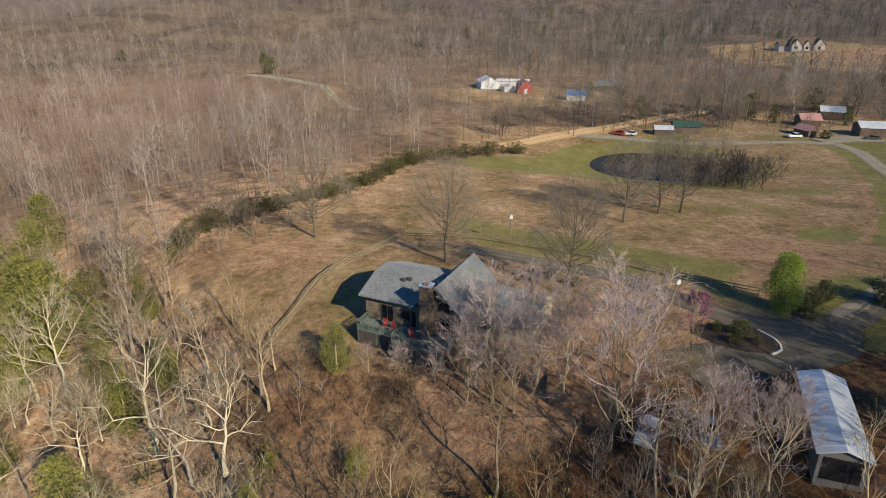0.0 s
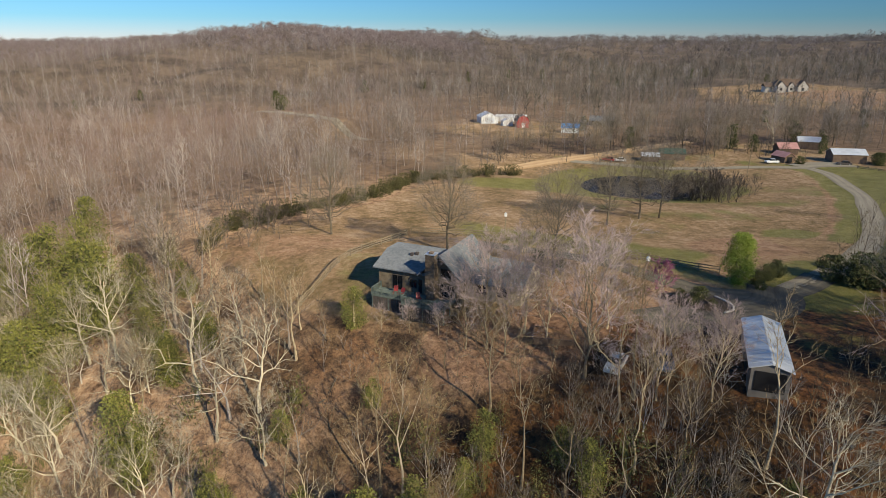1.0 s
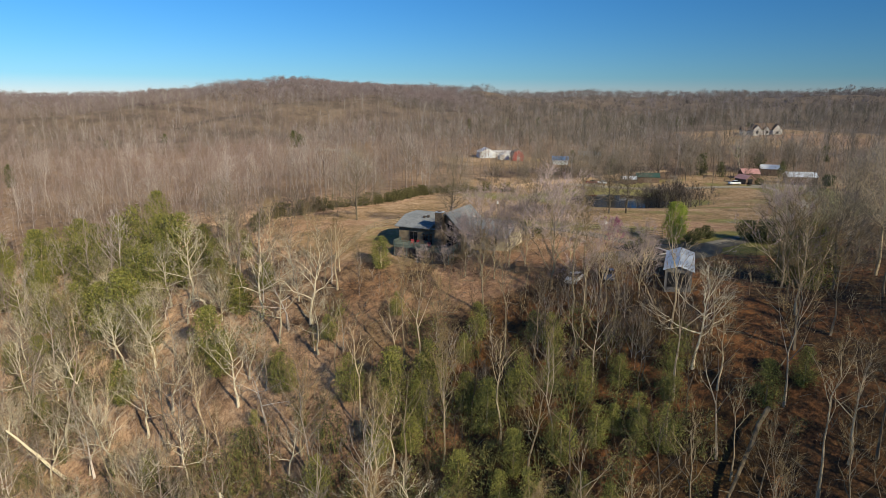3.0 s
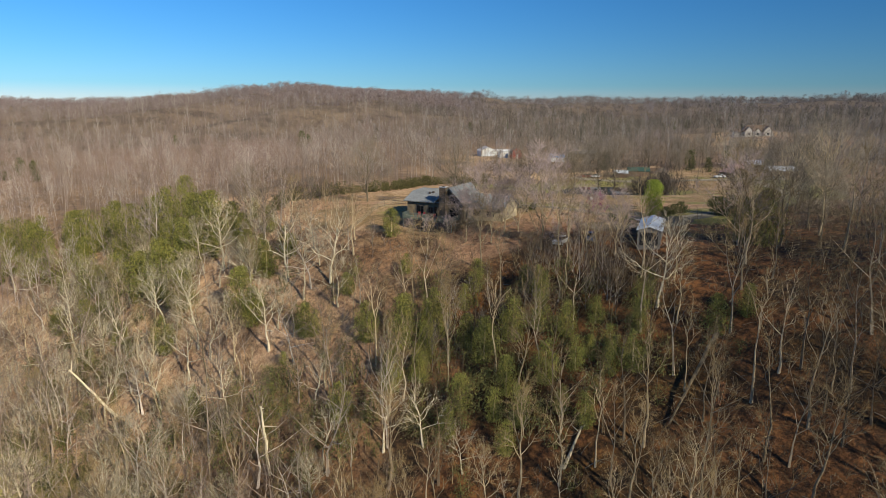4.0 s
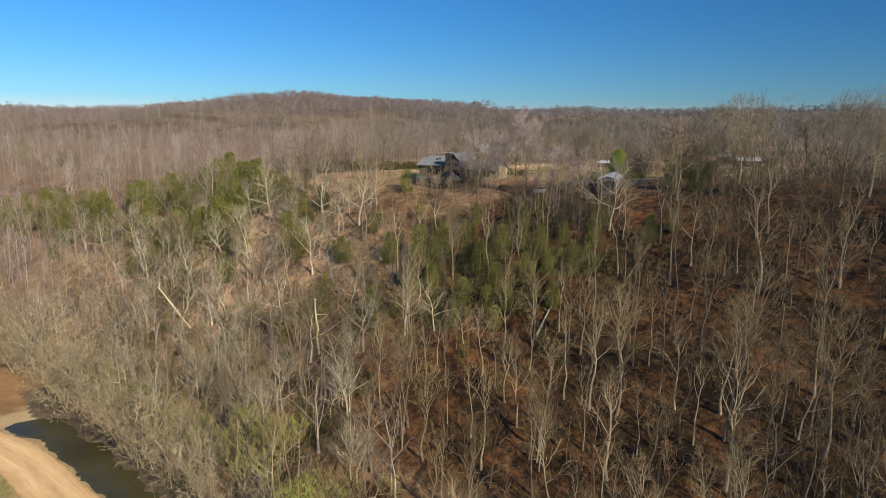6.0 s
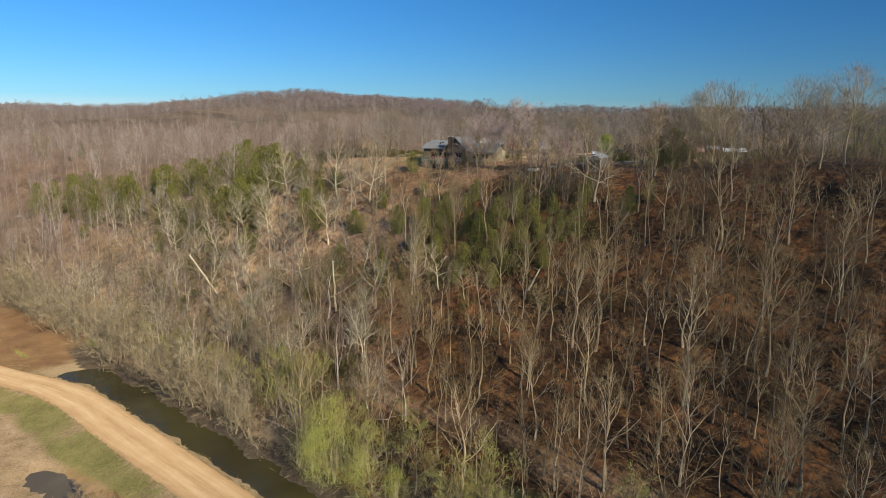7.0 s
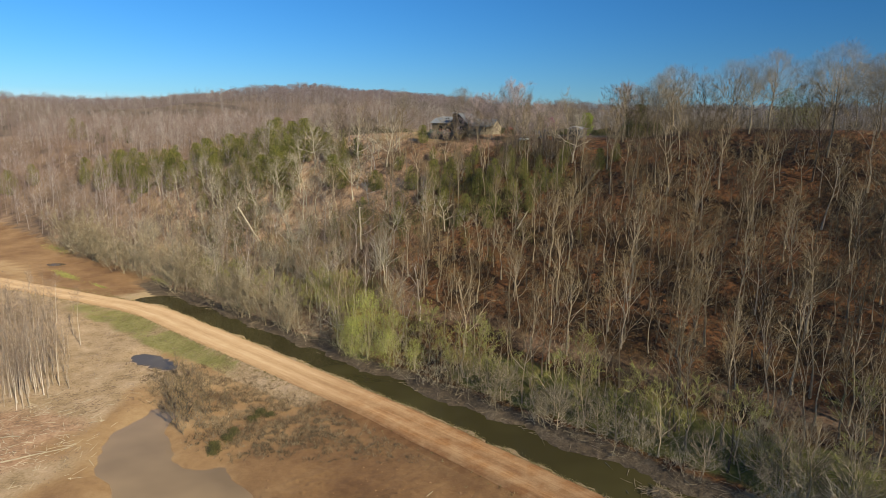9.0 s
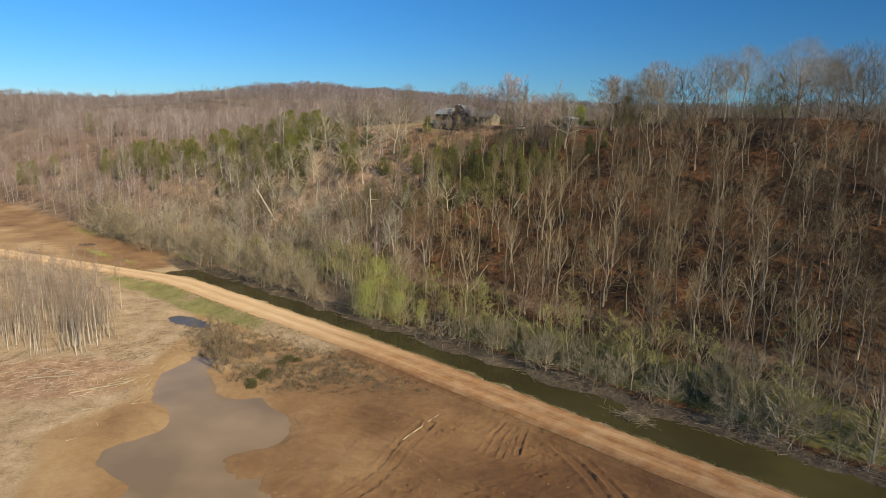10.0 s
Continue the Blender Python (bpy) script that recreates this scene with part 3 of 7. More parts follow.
def strip(name, pts, width, material, label, category, lift=0.07, ragged=0.25, cols=9, rut=0.0):
    """A road that lies on the ground, with a ragged edge and shallow ruts."""
    line = np.array(smooth_line(pts))
    d = np.gradient(line, axis=0)
    d /= np.linalg.norm(d, axis=1)[:, None]
    nrm = np.stack([-d[:, 1], d[:, 0]], 1)
    w = np.linspace(-1, 1, cols)
    rng = np.random.default_rng(len(line))
    rough = sum(np.interp(np.arange(len(line)), np.arange(0, len(line) + k, k), rng.uniform(-1, 1, len(np.arange(0, len(line) + k, k)))) * a for k, a in ((17, 0.5), (7, 0.3)))
    left = width / 2 * (1 + ragged * rough)
    off = w[None, :] * left[:, None]
    x, y = line[:, None, 0] + nrm[:, None, 0] * off, line[:, None, 1] + nrm[:, None, 1] * off
    z = ground_z(x, y) + lift * (1 - np.abs(w[None, :]) ** 6 * 0.85) - rut * np.exp(-((np.abs(w) - 0.42) / 0.13) ** 2)[None, :]
    me = mesh_np(name, np.stack([x, y, z], -1).reshape(-1, 3), grid_faces(cols, len(line)), True)
    across = me.attributes.new("across", "FLOAT", "POINT")
    across.data.foreach_set("value", np.tile(w, len(line)).astype(np.float32))
    run = np.concatenate([[0], np.cumsum(np.hypot(*np.diff(line, axis=0).T))])
    muddy = sm(20, 75, creek_u(x, y)) * (creek_s(x, y) < -5)
    me.attributes.new("muddy", "FLOAT", "POINT").data.foreach_set("value", muddy.ravel().astype(np.float32))
    me.attributes.new("along", "FLOAT", "POINT").data.foreach_set("value", np.repeat(run, cols).astype(np.float32))
    me.materials.append(material)
    return tagged(new(name, me), label, category, kind="structure")


def dirt(name, c1, c2, c3):
    m, nt, b = mat(name, 0.95)
    p = world_pos(nt)
    at = nt.nodes.new("ShaderNodeAttribute")
    at.attribute_name = "across"
    mid, fine = tex_noise(nt, 0.3, 5, 0.6, p), tex_noise(nt, 3.0, 5, 0.7, p)
    far = nt.nodes.new("ShaderNodeAttribute")
    far.attribute_name = "along"
    lane = nt.nodes.new("ShaderNodeCombineXYZ")
    nt.links.new(calc(nt, "MULTIPLY", far.outputs["Fac"], 0.06), lane.inputs[0])
    nt.links.new(calc(nt, "MULTIPLY", at.outputs["Fac"], 4.0), lane.inputs[1])
    streak = tex_noise(nt, 1.6, 5, 0.65, lane.outputs[0])
    tracks = calc(nt, "ABSOLUTE", calc(nt, "SUBTRACT", calc(nt, "ABSOLUTE", at.outputs["Fac"]), 0.42))
    f = calc(nt, "ADD", calc(nt, "ADD", calc(nt, "MULTIPLY", mid, 0.2), calc(nt, "MULTIPLY", streak, 0.5)), calc(nt, "ADD", calc(nt, "MULTIPLY", fine, 0.25), calc(nt, "MULTIPLY", calc(nt, "SUBTRACT", 0.3, tracks), 0.35)))
    damp = nt.nodes.new("ShaderNodeAttribute")
    damp.attribute_name = "muddy"
    wet = calc(nt, "MULTIPLY", damp.outputs["Fac"], ramp(nt, mid, [(0.35, (0.45, 0.45, 0.45)), (0.6, (1, 1, 1))], (1, 1, 1)))
    base = mix(nt, wet, ramp(nt, f, [(0.3, c1), (0.5, c2), (0.68, c3)]), ramp(nt, f, [(0.3, (0.126, 0.0578, 0.0255)), (0.5, (0.227, 0.111, 0.0491)), (0.68, (0.378, 0.209, 0.102))]))
    nt.links.new(base, b.inputs["Base Color"])
    bump(nt, b, calc(nt, "ADD", fine, mid), 0.5, 0.12)
    return m


M_DIRT = dirt("road_dirt", (0.314, 0.195, 0.112), (0.451, 0.306, 0.194), (0.552, 0.412, 0.298))
M_GRAVEL = dirt("gravel", (0.16, 0.136, 0.12), (0.24, 0.212, 0.188), (0.336, 0.304, 0.264))
M_ASPHALT = dirt("old_asphalt", (0.063, 0.0546, 0.0469), (0.105, 0.0924, 0.0805), (0.168, 0.147, 0.126))
strip("road", [from_su(float(road_s(u)), u) for u in range(-250, 290, 12)], 8.0, M_DIRT, "pale sandy dirt road along the creek", "dirt road", lift=0.26, ragged=0.12, rut=0.03)
strip("driveway", [(60, 79.8), (52, 73.5), (44, 71.8), (38.5, 73.8), (34, 78.5), (27, 86.5), (20, 91.5), (13, 96), (4, 102)], 5.0, M_ASPHALT, "worn grey asphalt driveway beside the pasture fence", "driveway")
strip("driveway", [(50, 75), (46, 68), (36, 65), (27, 62)], 8.0, M_ASPHALT, "worn asphalt parking apron between house and shed", "driveway", lift=0.1)
strip("lane", [(52, 74), (62.2, 81.5), (73.8, 92.5), (90.3, 113.5), (105.1, 139.3), (114, 156), (119.7, 171.4), (125, 190), (124, 202)], 4.4, M_GRAVEL, "grey gravel lane curving round the pasture", "lane")
strip("lane", [(-132, 398), (-110, 368), (-87, 336), (-66, 303), (-48, 275), (-32, 258)], 4.5, M_GRAVEL, "pale gravel road through the woods", "lane", lift=0.4)
strip("lane", [(18, 200), (27, 207), (36, 215), (48, 223), (65, 233), (86, 247), (104, 258)], 6.5, M_DIRT, "sandy dirt lane climbing away behind the pond", "lane", lift=0.25)
strip("lane", [(124, 201), (111, 204), (94, 206), (78, 210), (62, 216), (46, 219)], 4.0, M_GRAVEL, "grey gravel lane behind the pond", "lane", lift=0.2)
strip("lane", [(121, 204), (130, 207), (142, 207)], 9.0, M_GRAVEL, "grey gravel yard between the barns", "yard", lift=0.24)


def water(name, poly, z, tint, label, gloss=0.5):
    bm = bmesh.new()
    vs = [bm.verts.new((x, y, z)) for x, y in poly]
    bm.faces.new(vs)
    me = bpy.data.meshes.new(name)
    bm.to_mesh(me)
    bm.free()
    m, nt, b = mat(name + "_surface", 0.06)
    p = world_pos(nt)
    nt.links.new(ramp(nt, tex_noise(nt, 0.06, 3, 0.5, p), [(0.4, tint), (0.65, tuple(c * 1.5 for c in tint))]), b.inputs["Base Color"])
    b.inputs["IOR"].default_value = 1.33
    b.inputs["Specular IOR Level"].default_value = gloss
    bump(nt, b, tex_noise(nt, 0.9, 3, 0.6, p), 0.05, 0.05)
    me.materials.append(m)
    return tagged(new(name, me), label, "water", kind="structure")


water("creek_water", [from_su(s, u) for s, u in ((2, -150), (2, 280), (-13, 280), (-13, -28), (-40, -110), (-40, -150))], -47.0, (0.052, 0.045, 0.02), "still murky green creek water under the wooded bank", 0.5)
water("flood_water", [from_su(s, u) for s, u in ((2.5, -118), (2.5, -46), (-17, -46), (-36, -118))], -46.83, (0.13, 0.085, 0.05), "shallow muddy water lying on the upstream flats", 0.4)
water("pond_water", [(-75, -45), (-75, -115), (-20, -115), (-20, -45)], -48.42, (0.30, 0.205, 0.125), "shallow muddy brown pond in the bottomland", 0.36)
water("puddle_water", [(-78, -34), (-57, -34), (-57, -14), (-78, -14)], -48.62, (0.15, 0.12, 0.09), "dark puddle beside the dirt road", 0.22)
water("far_pond_water", [(36, 150), (36, 210), (92, 210), (92, 150)], -8.55, (0.035, 0.032, 0.03), "dark farm pond behind bare trees", 0.1)

# ---- trees ----


class Bag:
    """Gathers triangles."""

    def __init__(self):
        self.v, self.f, self.n = [], [], 0

    def add(self, v, f):
        self.v.append(np.asarray(v, np.float32)), self.f.append(np.asarray(f, np.int32) + self.n)
        self.n += len(v)

    def arrays(self):
        return (np.concatenate(self.v), np.concatenate(self.f)) if self.v else (np.zeros((0, 3), np.float32), np.zeros((0, 3), np.int32))


def tube(bag, path, radii, sides):
    path, radii = np.asarray(path, float), np.asarray(radii, float)
    n = len(path)
    d = np.gradient(path, axis=0)
    d /= np.linalg.norm(d, axis=1)[:, None] + 1e-9
    ref = np.array([0.31, 0.95, 0.05]) if abs(d[0, 2]) > 0.7 else np.array([0, 0, 1.0])
    e1 = np.cross(d, ref)
    e1 /= np.linalg.norm(e1, axis=1)[:, None] + 1e-9
    e2 = np.cross(d, e1)
    a = np.arange(sides) * 2 * np.pi / sides
    v = path[:, None] + radii[:, None, None] * (np.cos(a)[None, :, None] * e1[:, None] + np.sin(a)[None, :, None] * e2[:, None])
    i, j = np.meshgrid(np.arange(n - 1), np.arange(sides), indexing="ij")
    p0, p1 = (i * sides + j).ravel(), (i * sides + (j + 1) % sides).ravel()
    bag.add(v.reshape(-1, 3), np.concatenate([np.stack([p0, p1, p1 + sides], 1), np.stack([p0, p1 + sides, p0 + sides], 1)]))


def blades(bag, start, way, width, rng):
    """Thin pointed twigs: one long triangle each."""
    side = np.cross(way, rng.normal(size=way.shape))
    side /= np.linalg.norm(side, axis=1)[:, None] + 1e-9
    n = len(start)
    v = np.stack([start - side * width[:, None] / 2, start + side * width[:, None] / 2, start + way], 1).reshape(-1, 3)
    bag.add(v, np.arange(3 * n).reshape(-1, 3))


def unit(v):
    return v / (np.linalg.norm(v, axis=-1, keepdims=True) + 1e-9)


def bare_tree(seed, h, r0, clear=0.3, limbs=9, kids=4, fine=4, twigs=4, lod=0, lean=0.05, tw=0.03, angle=0.75, spread=0.46, rise=0.30):
    """A leafless tree: wood (trunk and boughs) and a crown of branchlets and twigs. Base at the origin."""
    rng = np.random.default_rng(seed)
    wood, haze = Bag(), Bag()

    def turn_from(d, ang):
        side = unit(np.cross(d, rng.normal(size=3)))
        return unit(d * math.cos(ang) + side * math.sin(ang) + np.array([0, 0, rise * 0.6]))

    seg = (7, 4, 2)[lod]
    t = np.linspace(0, 1, seg + 1)
    bend, ph = rng.normal(size=2) * lean * h, rng.uniform(0, 6, 2)
    path = np.stack([bend[0] * t ** 1.5 + 0.016 * h * np.sin(7 * t + ph[0]), bend[1] * t ** 1.5 + 0.016 * h * np.sin(6 * t + ph[1]), t * h * 0.86], 1)
    path[1:, :2] += rng.normal(size=(seg, 2)) * 0.008 * h
    path[0] = (0, 0, -0.5)
    radii = r0 * np.clip(1.0 - 0.9 * t ** 0.9, 0.06, 1)
    radii[0] *= 1.4
    tube(wood, path, radii, (6, 4, 3)[lod])
    at = lambda f: np.array([np.interp(f, t, path[:, c]) for c in range(3)])
    starts, ways, widths = [], [], []
    az = rng.uniform(0, 6.28)
    for k in range(limbs):
        f = clear + (1.0 - clear) * ((k + rng.uniform(0.1, 0.9)) / limbs)
        g = (f - clear) / (1 - clear)
        az += 2.4 + rng.normal() * 0.45
        tilt = (angle * (1.25 - 0.75 * g)) * rng.uniform(0.75, 1.25)
        d = np.array([math.cos(az) * math.sin(tilt), math.sin(az) * math.sin(tilt), math.cos(tilt)])
        length = h * spread * (0.95 - 0.55 * g) * rng.uniform(0.75, 1.2)
        q = np.linspace(0, 1, (5, 3, 2)[lod])
        lp = at(f) + d * (length * q)[:, None] + np.array([0, 0, rise]) * (length * q * q)[:, None] + rng.normal(size=(len(q), 3)) * (0.085 * length * q)[:, None]
        lr = np.interp(f, t, radii) * 0.6 * (1 - 0.88 * q) + 0.01
        if lod < 2:
            tube(wood, lp, lr, (4, 3)[lod])
        else:
            blades(haze, lp[:1], lp[-1:] - lp[:1], np.array([max(tw * 1.3, lr[0] * 1.6)]), rng)
        on = lambda w: np.array([np.interp(w, q, lp[:, c]) for c in range(3)])
        for j in range(kids):
            w = 0.3 + 0.7 * (j + rng.uniform(0.2, 1.0)) / kids
            d2 = turn_from(d, rng.uniform(0.45, 0.95))
            l2 = length * rng.uniform(0.38, 0.62) * (1.2 - 0.55 * w)
            b0 = on(min(w, 1))
            r2 = np.interp(w, q, lr) * 0.55 + 0.006
            if lod == 0:
                bp = b0 + d2 * (l2 * np.array([0, 0.5, 1.0]))[:, None] + rng.normal(size=(3, 3)) * 0.1 * l2 * np.array([0, 1, 1.0])[:, None]
                tube(wood, bp, np.array([1, 0.6, 0.2]) * r2 + 0.004, 3)
            else:
                blades(haze, b0[None], (d2 * l2)[None], np.array([max(tw * 1.2, r2 * 2)]), rng)
            for i in range(fine):
                w3 = 0.25 + 0.75 * (i + rng.uniform(0.2, 1.0)) / fine
                d3 = turn_from(d2, rng.uniform(0.4, 0.9))
                l3 = l2 * rng.uniform(0.4, 0.7)
                s3 = b0 + d2 * l2 * min(w3, 1)
                starts.append(s3), ways.append(d3 * l3), widths.append(tw * 1.3)
                for _ in range(twigs):
                    d4 = turn_from(d3, rng.uniform(0.2, 0.8))
                    starts.append(s3 + d3 * l3 * rng.uniform(0.2, 1.0)), ways.append(d4 * h * rng.uniform(0.03, 0.085)), widths.append(tw * rng.uniform(0.6, 1.0))
    if starts:
        blades(haze, np.array(starts), np.array(ways), np.array(widths), rng)
    return wood.arrays(), haze.arrays()


def dome_tree(seed, h, r0, twigs, width, lumps=34, wide=0.3, low=0.45, clear=0.3):
    """A leafless tree with a rounded, finely twigged crown: wood and haze, base at the origin."""
    rng = np.random.default_rng(seed)
    wood, haze = Bag(), Bag()
    t = np.linspace(0, 1, 7)
    bend, ph = rng.normal(size=2) * 0.03 * h, rng.uniform(0, 6, 2)
    path = np.stack([bend[0] * t ** 1.5 + 0.012 * h * np.sin(6 * t + ph[0]), bend[1] * t ** 1.5 + 0.012 * h * np.sin(5 * t + ph[1]), t * h * 0.8], 1)
    path[0] = (0, 0, -0.5)
    radii = r0 * np.clip(1 - 0.92 * t, 0.06, 1)
    tube(wood, path, radii, 6)
    g = (np.arange(lumps) + rng.uniform(0, 1, lumps)) / lumps
    a = np.arange(lumps) * 2.4 + rng.normal(size=lumps) * 0.4
    r = h * wide * np.sqrt(np.clip(1 - np.clip(g * 1.15 - 0.15, -0.4, 1) ** 2, 0.03, 1)) * rng.uniform(0.55, 1.05, lumps)
    cen = np.stack([np.cos(a) * r, np.sin(a) * r, h * (low + (0.95 - low) * g)], 1) + np.array([bend[0] * 0.7, bend[1] * 0.7, 0])
    for k in range(lumps):
        f = clear + (0.92 - clear) * g[k] * rng.uniform(0.6, 0.95)
        p = np.array([np.interp(f, t, path[:, c]) for c in range(3)])
        q = np.linspace(0, 1, 5)[:, None]
        limb = p + (cen[k] - p) * q + np.array([0, 0, -0.04 * h]) * np.sin(q * 3.14) + rng.normal(size=(5, 3)) * 0.02 * h * np.sin(q * 3.14)
        tube(wood, limb, np.interp(f, t, radii) * 0.45 * np.linspace(1, 0.12, 5) + 0.012, 3)
        for _ in range(3):
            s0 = limb[rng.integers(2, 4)]
            e = cen[k] + rng.normal(size=3) * 0.06 * h
            tube(wood, [s0, 0.5 * (s0 + e) + rng.normal(size=3) * 0.01 * h, e], [0.028, 0.018, 0.008], 3)
    k = rng.integers(0, lumps, twigs)
    out = unit(rng.normal(size=(twigs, 3)) * np.array([1, 1, 0.8]))
    start = cen[k] + out * (h * 0.075 * rng.uniform(0, 1, twigs) ** 0.5)[:, None]
    way = unit(out * 0.6 + unit(cen[k] - np.array([0, 0, h * low])) * 0.5 + rng.normal(size=(twigs, 3)) * 0.3) * (h * rng.uniform(0.03, 0.075, twigs))[:, None]
    blades(haze, start, way, width * rng.uniform(0.6, 1.0, twigs), rng)
    return wood.arrays(), haze.arrays()


def soft_tree(seed, h, twigs, width, lumps=9, wide=0.25, low=0.42, reach=0.1):
    """A leafless tree seen from afar: a stem, thin limbs and a rounded crown of short fine twigs."""
    rng = np.random.default_rng(seed)
    bag = Bag()
    lean = rng.normal(size=2) * 0.04 * h
    tube(bag, [(0, 0, -0.5), (lean[0] * 0.4, lean[1] * 0.4, h * 0.45), (lean[0], lean[1], h * 0.85)], [width * 0.42, width * 0.3, width * 0.12], 3)
    g = (np.arange(lumps) + rng.uniform(0, 1, lumps)) / lumps
    a = np.arange(lumps) * 2.4 + rng.uniform(0, 6)
    r = h * wide * np.sqrt(np.clip(1 - (2 * g - 0.85) ** 2 / 1.4, 0.08, 1)) * rng.uniform(0.45, 1.0, lumps)
    cen = np.stack([np.cos(a) * r + lean[0] * g, np.sin(a) * r + lean[1] * g, h * (low + (0.93 - low) * g)], 1)
    root = np.stack([lean[0] * g * 0.7, lean[1] * g * 0.7, cen[:, 2] - r * 0.75 - 0.08 * h], 1)
    blades(bag, root, cen - root, np.full(lumps, width * 1.1), rng)
    k = rng.integers(0, lumps, twigs)
    away_from = unit(rng.normal(size=(twigs, 3)) * np.array([1, 1, 0.8]))
    start = cen[k] + away_from * (h * 0.085 * rng.uniform(0, 1, twigs) ** 0.5)[:, None]
    way = unit(away_from * 0.7 + rng.normal(size=(twigs, 3)) * 0.35 + np.array([0, 0, 0.45])) * (h * rng.uniform(0.5 * reach, reach, twigs))[:, None]
    blades(bag, start, way, width * rng.uniform(0.6, 1.0, twigs), rng)
    return bag.arrays()


def puff_tree(seed, h, width, limbs=10, twigs=150, clear=0.3, spread=0.36, stem=1.0, reach=0.1):
    """A leafless tree seen from some way off: a stem, rising limbs that carry puffs of short fine twigs."""
    rng = np.random.default_rng(seed)
    bag = Bag()
    lean, ph = rng.normal(size=2) * 0.05 * h, rng.uniform(0, 6, 2)
    t = np.array([0, 0.4, 0.9])
    path = np.stack([lean[0] * t + 0.02 * h * np.sin(4 * t + ph[0]), lean[1] * t + 0.02 * h * np.sin(4 * t + ph[1]), t * h], 1)
    path[0] = (0, 0, -0.5)
    tube(bag, path, np.array([1.0, 0.7, 0.2]) * width * stem, 3)
    g = (np.arange(limbs) + rng.uniform(0, 1, limbs)) / limbs
    f = clear + (0.8 - clear) * g
    root = np.stack([np.interp(f, t, path[:, c]) for c in range(3)], 1)
    az, tilt = np.arange(limbs) * 2.4 + rng.normal(size=limbs) * 0.5, (0.95 - 0.6 * g) * rng.uniform(0.75, 1.2, limbs)
    d = np.stack([np.cos(az) * np.sin(tilt), np.sin(az) * np.sin(tilt), np.cos(tilt)], 1)
    long = h * spread * (1.05 - 0.5 * g) * rng.uniform(0.75, 1.1, limbs)
    blades(bag, root, d * (long * 1.1)[:, None], np.full(limbs, width * 1.3), rng)
    k = rng.integers(0, limbs, twigs)
    out = rng.uniform(0.45, 1.0, twigs) ** 0.8
    away_from = unit(rng.normal(size=(twigs, 3)))
    start = root[k] + d[k] * (long[k] * out)[:, None] + away_from * (h * 0.06 * rng.uniform(0, 1, twigs) ** 0.5)[:, None]
    way = unit(d[k] * 0.55 + away_from * 0.6 + rng.normal(size=(twigs, 3)) * 0.25 + np.array([0, 0, 0.25])) * (h * rng.uniform(0.45 * reach, reach, twigs))[:, None]
    blades(bag, start, way, width * rng.uniform(0.5, 0.85, twigs), rng)
    return bag.arrays()


def leafy(seed, h, radius, n, size, base=0.12, cone=0.0, stems=5, lumps=14, slim=1.0, stem=1.0):
    """Foliage: stems and many small leaf clumps in an uneven crown. cone 1: a pointed cedar; 0: a rounded bush."""
    rng = np.random.default_rng(seed)
    wood, leaf = Bag(), Bag()
    for k in range(stems):
        a = rng.uniform(0, 6.28)
        tip = np.array([math.cos(a) * radius * 0.4 * (stems > 1), math.sin(a) * radius * 0.4 * (stems > 1), h * rng.uniform(0.75, 0.95)])
        q = np.linspace(0, 1, 4)[:, None]
        tube(wood, np.array([0, 0, -0.3]) + q * (tip + np.array([0, 0, 0.3])) + rng.normal(size=(4, 3)) * 0.02 * h * q, np.linspace(1, 0.15, 4) * 0.018 * h * stem * (1.5 if stems == 1 else 0.7), 4)
    lz = base + (1 - base) * rng.uniform(0, 1, lumps) ** (1.3 if cone else 0.9)
    prof = np.where(lz < base + 0.18, 0.55 + 2.5 * (lz - base), 1.0) * ((1 - cone) * np.sqrt(np.clip(1 - ((lz - 0.5) / 0.52) ** 2, 0.02, 1)) + cone * (1.08 - lz) ** 0.8)
    la, lr = rng.uniform(0, 6.28, lumps), rng.uniform(0.35, 0.85, lumps)
    cen = np.stack([np.cos(la) * prof * radius * lr, np.sin(la) * prof * radius * lr, lz * h], 1)
    own = radius * rng.uniform(0.28, 0.5, lumps) * (0.5 - 0.28 * cone + (0.6 + 0.35 * cone) * prof)
    pick = rng.integers(0, lumps, n)
    off = unit(rng.normal(size=(n, 3))) * (rng.uniform(0.35, 1.1, n) ** 0.6)[:, None]
    c = cen[pick] + off * own[pick][:, None] * np.array([1, 1, 1.15])
    c[:, 2] = np.clip(c[:, 2], 0.1, h * 1.02)
    d1 = unit(off * 0.5 + rng.normal(size=(n, 3)) + np.array([0, 0, 0.4]))
    d2 = unit(np.cross(d1, rng.normal(size=(n, 3))))
    sz = size * rng.uniform(0.6, 1.4, n)[:, None]
    v = np.stack([c - d1 * sz * 0.5 - d2 * sz * 0.3 * slim, c - d1 * sz * 0.4 + d2 * sz * 0.35 * slim, c + d1 * sz * 0.6], 1).reshape(-1, 3)
    leaf.add(v, np.arange(3 * n).reshape(-1, 3))
    return wood.arrays(), leaf.arrays()


def tree_thing(name, data, wood_mat, crown_mat, crown_name="crown"):
    """A source tree: an Empty with its trunk and its crown; copied and then removed."""
    root = new(name)
    for part_name, (v, f), m in (("trunk", data[0], wood_mat), (crown_name, data[1], crown_mat)):
        me = mesh_np(part_name, v, f, part_name == "trunk")
        me.materials.append(m)
        new(part_name, me).parent = root
    return root


def drop(root):
    for o in (*root.children_recursive, root):
        bpy.data.objects.remove(o)


def put(src, x, y, scale, turn, label, category, group="", sink=0.0):
    z = float(ground_z(x, y)) - sink
    ob = copy_thing(src, pose(x, y, z, 0, 0, turn))
    ob.scale = (scale, scale, scale)
    return tagged(ob, label, category, group)


